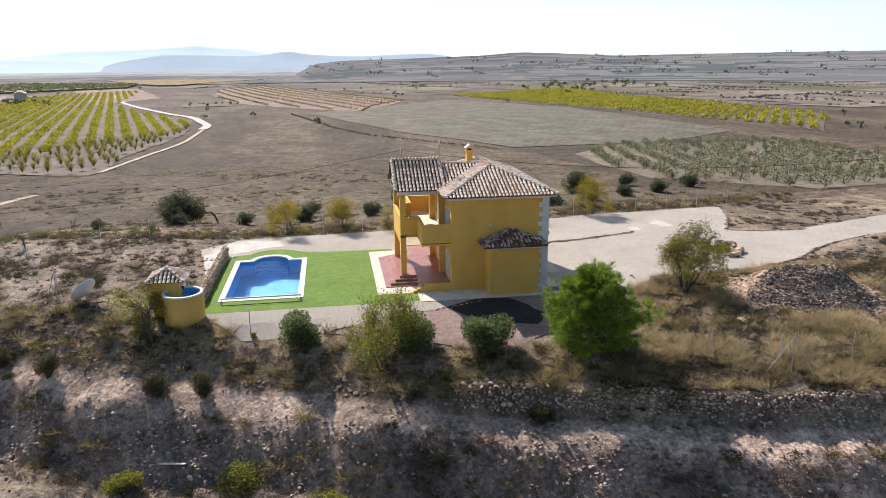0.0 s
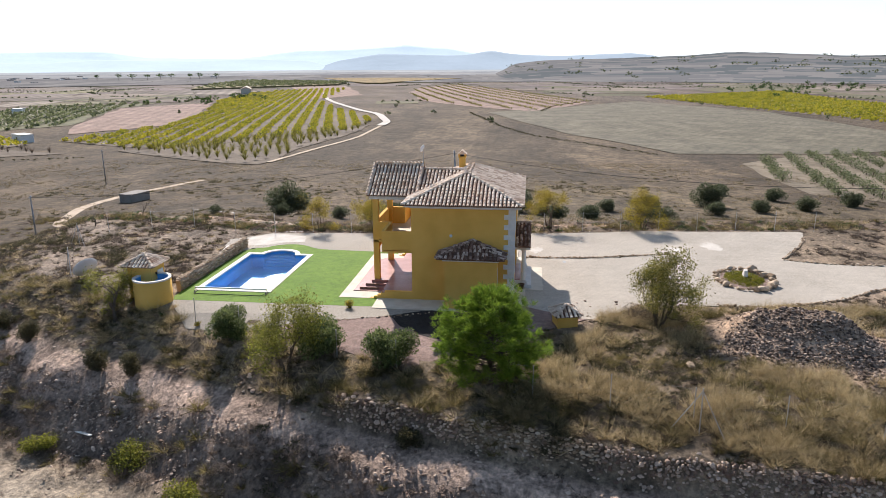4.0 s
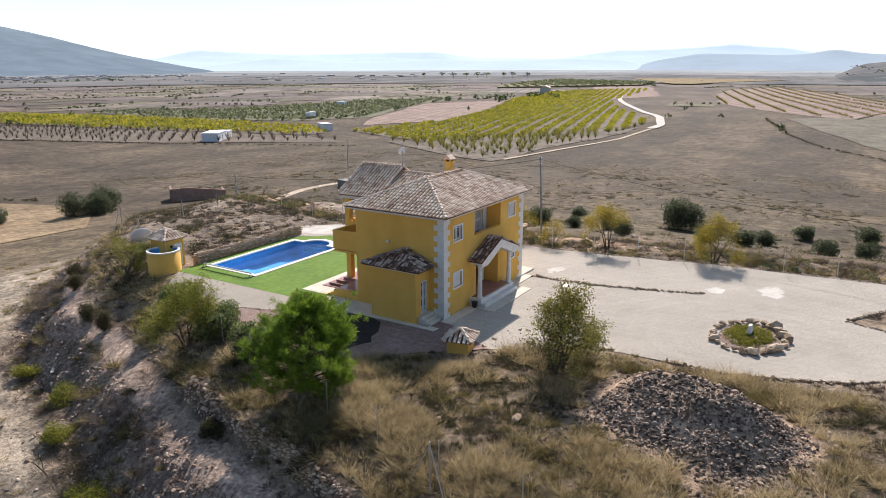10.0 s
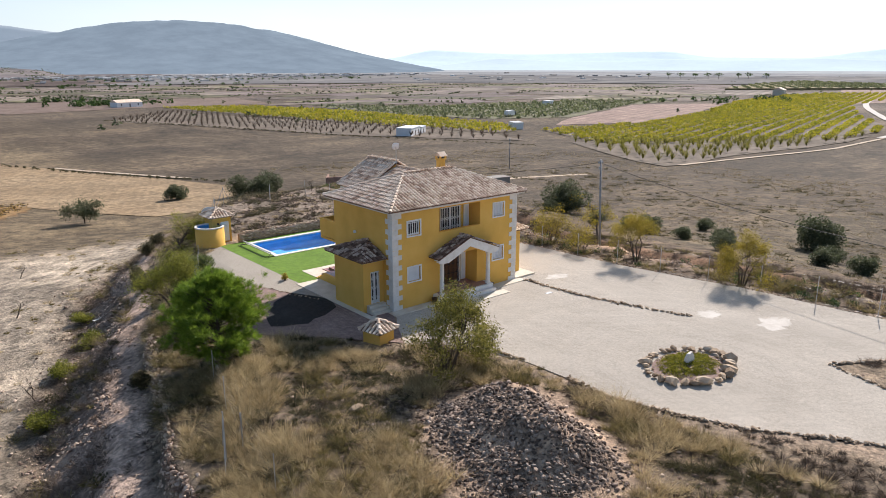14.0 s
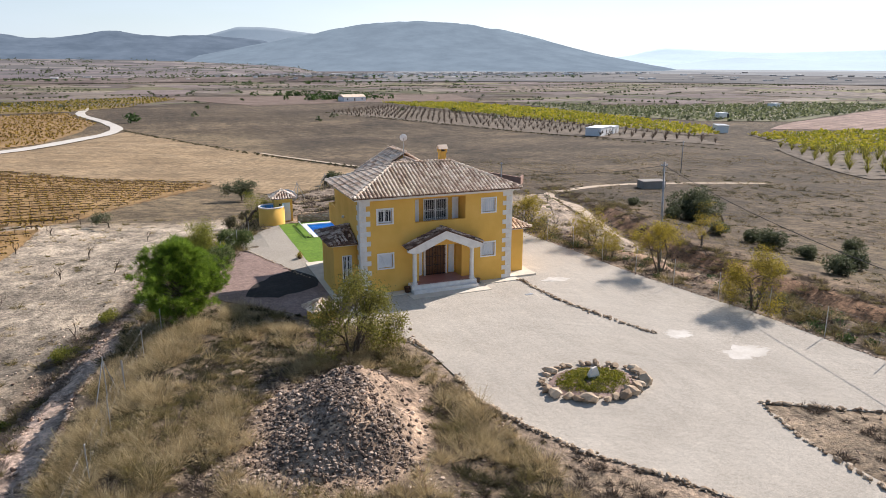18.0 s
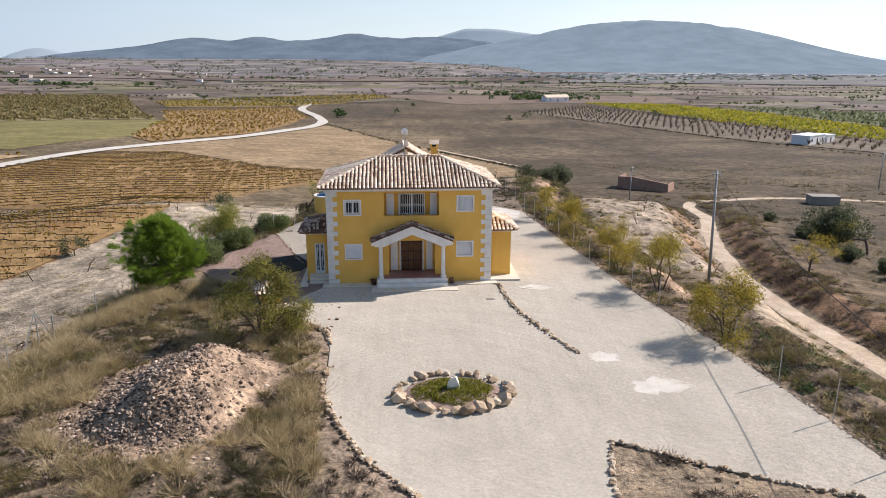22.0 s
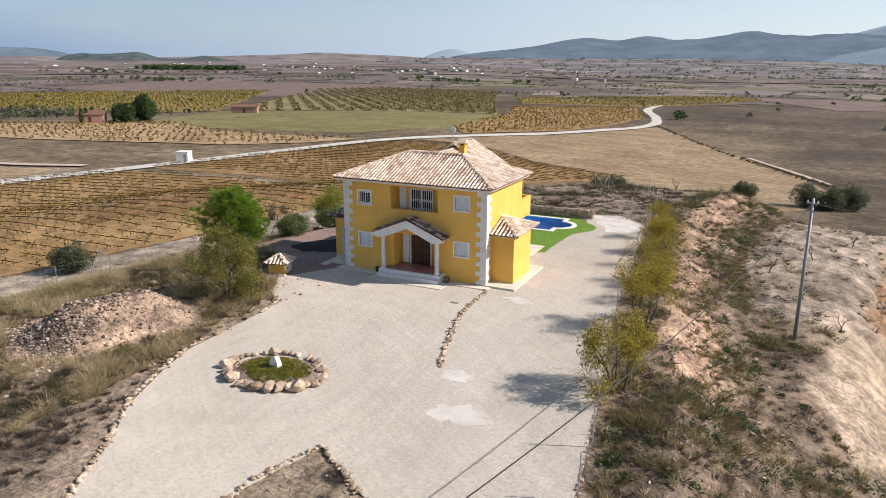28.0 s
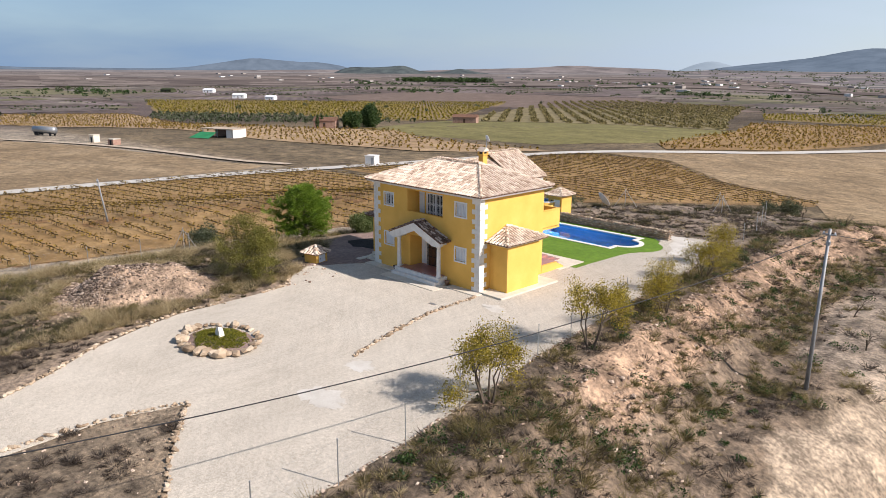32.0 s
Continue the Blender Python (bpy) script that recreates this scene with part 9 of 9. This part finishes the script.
far_house(420, 360, 10, 6, 3.5, 20, M_WHITE, M_METAL, "small white shed among fields", 1, True)
cp = thing("canopy_shed", (-187, 84, float(ground_z(-187, 84))), "open farm shed with a flat tan roof and green netting", "shed", turn=20)
part("roof", Mesh().box(-7.2, 7.2, -3.7, 3.7, 2.9, 3.15), M_DIRTROAD, cp)
for a in (-6.5, 0, 6.5):
    for b_ in (-3.2, 3.2):
        part("post", Mesh().box(a - 0.12, a + 0.12, b_ - 0.12, b_ + 0.12, -0.5, 2.9), M_METAL, cp)
part("wall", Mesh().box(-7, 7, 3.2, 3.4, -0.5, 2.9), M_BRICK, cp)
part("room", Mesh().box(4.0, 7.0, -3.3, 3.2, -0.5, 2.88), M_TRIM, cp, "white walled room at one end")
part("netting", Mesh().add([(-7, -3.6, 1.9), (0, -3.6, 1.9), (1, -8.5, 0.2), (-8, -8.5, 0.2)], [(0, 3, 2, 1)]), material("green_netting", (0.02, 0.16, 0.06), (0.03, 0.22, 0.09), (0.05, 0.28, 0.12), 0.5, 5, 0, 0, 0.7), cp, "green shade netting")
for x, y, w_, h_, m_, lab in ((-197.6, 44.8, 2.2, 2.3, M_SLAB, "small grey block hut beside a field path"), (-184, 46, 2.6, 1.7, M_BRICK, "low brick pump hut beside a field path")):
    hb = thing("field_hut", (x, y, float(ground_z(x, y))), lab, "hut", "huts beside the field path", turn=15)
    part("wall", Mesh().box(-w_ / 2, w_ / 2, -w_ / 2, w_ / 2, -0.5, h_), m_, hb)
    part("roof", Mesh().box(-w_ / 2 - 0.12, w_ / 2 + 0.12, -w_ / 2 - 0.12, w_ / 2 + 0.12, h_, h_ + 0.14), M_SLAB, hb)
    part("door", Mesh().box(-0.35, 0.35, -w_ / 2 - 0.03, -w_ / 2 + 0.02, 0, min(1.7, h_ - 0.2)), M_CABLE, hb)
tkr = thing("tank_trailer", (-239, 41.8, float(ground_z(-239, 41.8))), "silver tank trailer parked in a field", "trailer", turn=20)
part("tank", Mesh().tube([(-5.5, 0, 2.1), (5.5, 0, 2.1)], 1.15, 14), M_METAL, tkr, "", True)
part("chassis", Mesh().box(-5.5, 5.5, -0.5, 0.5, 0.8, 1.0), M_CABLE, tkr)
for a in (-4, -2.8, 4):
    for b_ in (-0.9, 0.9):
        part("wheel", Mesh().tube([(a, b_ - 0.15, 0.5), (a, b_ + 0.15, 0.5)], 0.5, 12), M_CABLE, tkr)
bx_ = thing("white_cabin", (-87.2, 69.5, float(ground_z(-87.2, 69.5))), "square white concrete cabin beside the road", "cabin", turn=20)
part("wall", Mesh().box(-1.3, 1.3, -1.1, 1.1, -0.4, 2.3), M_TRIM, bx_)
part("roof", Mesh().box(-1.4, 1.4, -1.2, 1.2, 2.3, 2.45), M_TRIM, bx_)
part("door", Mesh().box(0.35, 1.0, -1.14, -1.1, 0.1, 1.9), M_METAL, bx_)
# roofless brick ruin beside the far pole
rn = thing("brick_ruin", (51.6, 95.0, float(ground_z(51.6, 95.0))), "long low roofless brick ruin beside the track", "ruin", turn=-35)
part("wall", Mesh().add([(0, -0.2, -1), (10.2, -0.2, -1), (10.2, 0.2, -1), (0, 0.2, -1), (0, -0.2, 2.5), (3.0, -0.2, 2.6), (6, -0.2, 2.25), (10.2, -0.2, 1.7), (0, 0.2, 2.5), (3.0, 0.2, 2.6), (6, 0.2, 2.25), (10.2, 0.2, 1.7)],
                        [(0, 1, 7, 6, 5, 4), (3, 8, 9, 10, 11, 2), (4, 5, 9, 8), (5, 6, 10, 9), (6, 7, 11, 10), (0, 4, 8, 3), (1, 2, 11, 7)]), M_BRICK, rn)
part("wall", Mesh().box(-0.2, 0.2, 0.2, 5, -1, 2.4), M_BRICK, rn)
part("wall", Mesh().box(9.8, 10.2, 0.2, 5, -1, 1.5), M_BRICK, rn)
wc = thing("concrete_tank", (85.2, 77.5, float(ground_z(85.2, 77.5))), "grey concrete water tank in a field", "water tank", turn=-12)
part("wall", Mesh().box(-2.5, 2.5, -1.5, 1.5, -0.5, 1.6), M_CONCRETE, wc)
part("rim", Mesh().box(-2.6, 2.6, -1.6, 1.6, 1.6, 1.72), M_CONCRETE, wc)

zt = float(ground_z(291, 276))
tr = thing("truck", (291, 276, zt), "white box truck with a dark cab parked on bare earth", "truck", turn=15)
part("cargo_box", Mesh().box(-5.5, 3.0, -1.3, 1.3, 1.1, 4.0, 0.05), M_WHITE, tr)
cb = part("cab", Mesh().box(3.2, 5.4, -1.2, 1.2, 0.8, 3.2, 0.15), M_PANE, tr, "dark cab")
part("windscreen", Mesh().box(5.4, 5.44, -1.0, 1.0, 1.9, 2.9), M_PANE, cb)
part("chassis", Mesh().box(-5.4, 5.2, -0.9, 0.9, 0.7, 0.8), M_CABLE, tr)
for a in (-4.2, -3.0, 4.2):
    for b_ in (-1.1, 1.1):
        part("wheel", Mesh().tube([(a, b_ - 0.15, 0.5), (a, b_ + 0.15, 0.5)], 0.5, 12), M_CABLE, tr)

# the town at the mountain's foot, and hamlets
g = np.random.default_rng(99)
town = Mesh()
for cx, cy, n, sx, sy in ((620, 1900, 420, 260, 110), (1000, 1850, 200, 220, 90), (330, 1950, 60, 160, 60), (-420, 1900, 26, 300, 160), (-900, 1500, 22, 300, 180), (-1450, 1250, 16, 240, 200), (-1900, 800, 10, 220, 200), (-650, 1250, 18, 260, 140), (300, 1500, 16, 200, 60), (1500, 1200, 34, 300, 150)):
    for _ in range(n):
        x, y = g.normal(cx, sx), g.normal(cy, sy)
        w_, d_, h_ = g.uniform(8, 18), g.uniform(7, 13), g.uniform(2.6, 5.5)
        z = float(far_base(np.array(x), np.array(y)))
        town.box(x - w_ / 2, x + w_ / 2, y - d_ / 2, y + d_ / 2, z - 2, z + h_)
single("town", town, material("town_walls", (0.30, 0.265, 0.24), (0.50, 0.465, 0.43), (0.75, 0.74, 0.72), 0.05, 0.5, 0, 0, 0.9, spread=0.5, island=True), "pale houses of a town at the mountain's foot", "town", kind="stuff")


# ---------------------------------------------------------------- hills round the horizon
# distance haze is put into the hills' colour, with emission for its glow
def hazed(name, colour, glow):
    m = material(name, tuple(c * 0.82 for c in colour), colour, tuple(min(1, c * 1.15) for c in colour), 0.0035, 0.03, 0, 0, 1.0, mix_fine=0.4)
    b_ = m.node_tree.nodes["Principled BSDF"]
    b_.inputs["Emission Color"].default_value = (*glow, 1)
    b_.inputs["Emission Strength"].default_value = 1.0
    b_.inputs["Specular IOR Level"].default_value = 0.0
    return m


def hills(name, profile, r0, r1, mat, label, rough=0.12, seed=1, n=20):
    """A range along the horizon: bearings and heights in degrees of its crest."""
    az = np.arange(profile[0][0], profile[-1][0] + 0.01, 0.25)
    el = np.interp(az, [p_[0] for p_ in profile], [p_[1] for p_ in profile])
    k = np.convolve(np.pad(el, 2, "edge"), np.ones(5) / 5, "valid")
    soft_el = np.convolve(np.pad(k, 20, "edge"), np.ones(41) / 41, "valid")
    el = np.maximum(k * (1 + rough * fbm(az * 0.9, az * 0, seed)), -1.2)
    window = ramp(np.minimum(az - az[0], az[-1] - az), 0.0, 4.0)
    vs = []
    for i in range(n):
        f_ = i / (n - 1)
        if i == n - 1:
            r_, z = np.full(len(az), r1 + 250.0), np.full(len(az), -40.0)
        else:
            f_ = i / (n - 2)
            r_ = np.full(len(az), r0 + (r1 - r0) * f_)
            z = -30 + (np.tan(np.radians(el * f_ ** 3 + soft_el * (1 - f_ ** 3))) * r1 + 14 + 30) * window * (f_ ** 1.25) * (1 + 0.2 * (1 - f_) * fbm(az * 0.45 + i * 0.4, np.full(len(az), i * 0.8), seed + 3))
        vs.append(np.column_stack([5 + r_ * np.sin(np.radians(az)), r_ * np.cos(np.radians(az)), z]))
    v = np.stack(vs, 1).reshape(-1, 3)
    i = (np.arange(len(az) - 1)[:, None] * n + np.arange(n - 1)[None]).ravel()
    me = arrays(name, v, np.column_stack([i, i + 1, i + n + 1, i + n]), mat, True)
    if isinstance(mat, list):
        A, K = np.meshgrid(az[:-1], np.arange(n - 1), indexing="ij")
        band = vnoise(A * 0.10 + 3 * np.floor(K / 3), np.floor(K / 3) * 0.8, seed) + 0.5 * vnoise(A * 0.3, K * 1.7, seed + 1)
        me.polygons.foreach_set("material_index", np.clip(((band + 1) * 0.5 * len(mat)).astype(np.int32), 0, len(mat) - 1).ravel())
    return tagged(new(name, me), label, "hills", kind="structure")


H_FAR = hazed("painted_pale_haze", (0.30, 0.36, 0.42), (0.34, 0.40, 0.46))
H_MTN = weather(hazed("haze_glow_mountain", (0.055, 0.066, 0.072), (0.15, 0.19, 0.245)), 0.008, 0.6, 1.35, 9, 0.7)
H_BLUE = weather(hazed("haze_glow_range", (0.055, 0.064, 0.074), (0.085, 0.113, 0.158)), 0.007, 0.6, 1.3, 8, 0.7)
H_BACK = hazed("haze_glow_back_range", (0.15, 0.17, 0.19), (0.155, 0.19, 0.235))
H_NEAR = hazed("haze_grey_brown_terrace", (0.115, 0.105, 0.098), (0.066, 0.076, 0.090))
H_NEAR2 = hazed("haze_pale_terrace", (0.165, 0.148, 0.132), (0.066, 0.076, 0.090))
H_NEAR3 = hazed("haze_dark_terrace", (0.07, 0.072, 0.068), (0.062, 0.072, 0.086))
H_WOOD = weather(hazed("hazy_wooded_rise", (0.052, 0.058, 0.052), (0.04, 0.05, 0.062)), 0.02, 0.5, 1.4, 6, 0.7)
H_RISE = weather(hazed("haze_brown_rise", (0.15, 0.125, 0.115), (0.05, 0.052, 0.06)), 0.012, 0.6, 1.35, 8, 0.7)
H_PALE = hazed("haze_grey_hill", (0.20, 0.235, 0.27), (0.20, 0.24, 0.29))
H_DIM = hazed("haze_white_hill", (0.27, 0.32, 0.37), (0.30, 0.355, 0.41))
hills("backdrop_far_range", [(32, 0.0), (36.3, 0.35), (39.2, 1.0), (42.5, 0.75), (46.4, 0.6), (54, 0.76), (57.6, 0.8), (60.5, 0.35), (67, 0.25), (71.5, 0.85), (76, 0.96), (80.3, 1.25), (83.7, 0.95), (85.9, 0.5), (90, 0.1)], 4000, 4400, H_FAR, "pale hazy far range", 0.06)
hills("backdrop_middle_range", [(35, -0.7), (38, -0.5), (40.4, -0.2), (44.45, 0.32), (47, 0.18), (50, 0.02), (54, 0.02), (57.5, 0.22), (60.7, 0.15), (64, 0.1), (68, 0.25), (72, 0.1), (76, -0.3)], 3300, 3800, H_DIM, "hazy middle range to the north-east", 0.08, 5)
hills("backdrop_mountain", [(-3, -0.9), (1.3, 0.02), (5.9, 0.9), (11.4, 1.97), (13.7, 2.45), (15.4, 2.72), (18, 2.95), (20.4, 3.0), (22.5, 2.93), (24.7, 2.66), (28, 2.15), (30, 1.6), (34.2, 0.52), (38.6, -0.35), (43, -1.0)], 2500, 3500, H_MTN, "long mountain beyond the town, blue-grey with painted haze", 0.03, 4)
hills("backdrop_north_back", [(-2, 0.8), (2, 1.5), (4.1, 1.9), (6, 2.47), (8.5, 2.45), (11.5, 2.1), (15, 1.4), (19, 0.5)], 4050, 4350, H_BACK, "range behind the northern hills, paled by painted haze", 0.03, 6)
hills("backdrop_north_range", [(-29, -0.3), (-25, 0.25), (-23.7, 0.45), (-20, 0.87), (-18, 1.13), (-16.4, 1.42), (-14.3, 1.74), (-12.2, 1.46), (-10, 1.86), (-8.2, 1.52), (-6, 1.54), (-2.6, 2.13), (-0.7, 1.85), (1.5, 1.76), (4, 1.85), (8, 1.5), (12, 0.7)], 3000, 4000, H_BLUE, "range of hills to the north, blue with painted haze", 0.05, 7)
hills("backdrop_north_cone", [(-30, 0.1), (-27, 0.42), (-25, 0.88), (-23.6, 0.5), (-20, 0.1)], 4050, 4300, H_BACK, "cone on the northern horizon, pale blue with painted haze", 0.05, 8)
hills("backdrop_west_range", [(-92, 0.3), (-84, 0.5), (-76, 0.2), (-67.5, 0.15), (-65.3, 0.25), (-62.9, 0.6), (-60.3, 0.98), (-58.8, 0.87), (-57, 0.7), (-55.4, 0.68), (-54, 0.45), (-50, 0.0)], 3900, 4250, H_BLUE, "low hills to the west, blue with painted haze", 0.05, 9)
hills("backdrop_east_hill", [(71, -0.5), (74, 0.0), (77.9, 0.6), (83.3, 0.45), (85, 0.5), (86.8, 0.84), (88.4, 0.53), (92, 0.36), (97.6, 0.56), (98.8, 0.42), (103, 0.0)], 3200, 3800, H_PALE, "flat-topped hill to the east, blue with painted haze", 0.05, 11)
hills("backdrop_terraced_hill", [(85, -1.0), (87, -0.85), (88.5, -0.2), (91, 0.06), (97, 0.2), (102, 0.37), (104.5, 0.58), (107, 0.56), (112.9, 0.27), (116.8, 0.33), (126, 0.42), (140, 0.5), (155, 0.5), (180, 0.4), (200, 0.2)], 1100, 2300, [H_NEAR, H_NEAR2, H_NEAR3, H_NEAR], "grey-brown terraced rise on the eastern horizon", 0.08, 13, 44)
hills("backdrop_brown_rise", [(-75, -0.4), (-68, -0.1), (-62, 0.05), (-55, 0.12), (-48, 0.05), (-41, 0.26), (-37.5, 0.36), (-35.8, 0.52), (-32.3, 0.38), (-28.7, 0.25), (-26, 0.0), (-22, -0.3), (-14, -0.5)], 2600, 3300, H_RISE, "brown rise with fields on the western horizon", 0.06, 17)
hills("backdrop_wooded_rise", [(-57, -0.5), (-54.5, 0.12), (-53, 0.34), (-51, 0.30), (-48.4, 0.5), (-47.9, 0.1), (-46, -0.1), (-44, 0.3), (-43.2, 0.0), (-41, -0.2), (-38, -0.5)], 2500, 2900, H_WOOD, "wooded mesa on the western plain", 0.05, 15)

# field colours of the foothills, each with a haze glow added as emission
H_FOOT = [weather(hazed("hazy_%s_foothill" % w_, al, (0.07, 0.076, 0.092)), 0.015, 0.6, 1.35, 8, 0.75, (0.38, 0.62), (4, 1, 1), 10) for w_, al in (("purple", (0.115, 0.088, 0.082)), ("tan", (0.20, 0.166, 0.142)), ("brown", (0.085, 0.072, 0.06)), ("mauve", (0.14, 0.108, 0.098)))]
hills("backdrop_foothills", [(-34, -0.5), (-30, 0.02), (-24.5, 0.2), (-17, 0.08), (-8, 0.1), (-2, 0.06), (3, -0.1), (9, -0.4), (14, -0.8)], 1450, 2700, H_FOOT, "purple-brown fields with painted haze rising to the northern hills", 0.08, 19, 40)


def far_plain():
    """The outer plain, from a mile off to the hills: wide strips of fields with the haze of their distance painted in.
    """
    az = np.arange(-90, 131, 0.5)
    rr_ = 1300 * (3.45 ** (np.linspace(0, 1, 46)))
    A, K = np.meshgrid(az, rr_, indexing="ij")
    x, y = K * np.sin(np.radians(A)), K * np.cos(np.radians(A))
    v = np.column_stack([x.ravel(), y.ravel(), far_base(x, y).ravel() + 1.4 + 0.5 * (K.ravel() > 1310)])
    n = len(rr_)
    i = (np.arange(len(az) - 1)[:, None] * n + np.arange(n - 1)[None]).ravel()
    mats = []
    # emission paints the haze by distance band, stronger in the set towards the sun
    for side_, albedos, glows in (("sunward_haze", ((0.12, 0.105, 0.095), (0.155, 0.138, 0.122)), ((0.085, 0.095, 0.11), (0.18, 0.20, 0.23), (0.27, 0.305, 0.345))), ("off_sun", ((0.11, 0.086, 0.074), (0.165, 0.134, 0.114)), ((0.028, 0.028, 0.033), (0.055, 0.058, 0.068), (0.095, 0.105, 0.125)))):
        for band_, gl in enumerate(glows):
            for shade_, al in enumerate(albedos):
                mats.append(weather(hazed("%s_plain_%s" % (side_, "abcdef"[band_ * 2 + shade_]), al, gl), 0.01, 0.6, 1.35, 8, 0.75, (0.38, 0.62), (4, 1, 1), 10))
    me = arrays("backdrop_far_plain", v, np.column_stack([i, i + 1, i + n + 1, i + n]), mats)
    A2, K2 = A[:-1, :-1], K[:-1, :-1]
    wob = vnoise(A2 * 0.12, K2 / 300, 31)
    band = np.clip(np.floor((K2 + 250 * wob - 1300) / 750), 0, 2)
    off_sun = (A2 + 5 * wob < 14).astype(int)
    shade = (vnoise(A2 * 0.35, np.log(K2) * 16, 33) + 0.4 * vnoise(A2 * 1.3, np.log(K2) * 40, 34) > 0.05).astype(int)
    me.polygons.foreach_set("material_index", (off_sun * 6 + band * 2 + shade).astype(np.int32).ravel())
    return tagged(new("backdrop_far_plain", me), "outer plain of fields with painted haze, reaching to the hills", "plain", kind="structure")


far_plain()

# trees on the eastern rise
g = np.random.default_rng(123)
for rise, name, count, low, lab in (("backdrop_terraced_hill", "rise_trees", 320, -18, "dark trees scattered over the eastern rise"), ("backdrop_foothills", "foothill_trees", 420, -27, "dark trees and hedges on the northern foothills")):
    hv = np.array([v.co[:] for v in bpy.data.objects[rise].data.vertices])
    pts = hv[g.integers(0, len(hv), count)]
    pts = pts[pts[:, 2] > low]
    dd = g.normal(0, 1, (len(pts) * 14, 3))
    pp = np.repeat(pts, 14, axis=0) + dd * np.array([9.0, 5.0, 2.0]) + np.array([0, 0, 2.5])
    stuff(name, leaves_at(pp, g.uniform(3, 6, len(pp)), g), M_OLIVE, lab, "trees")
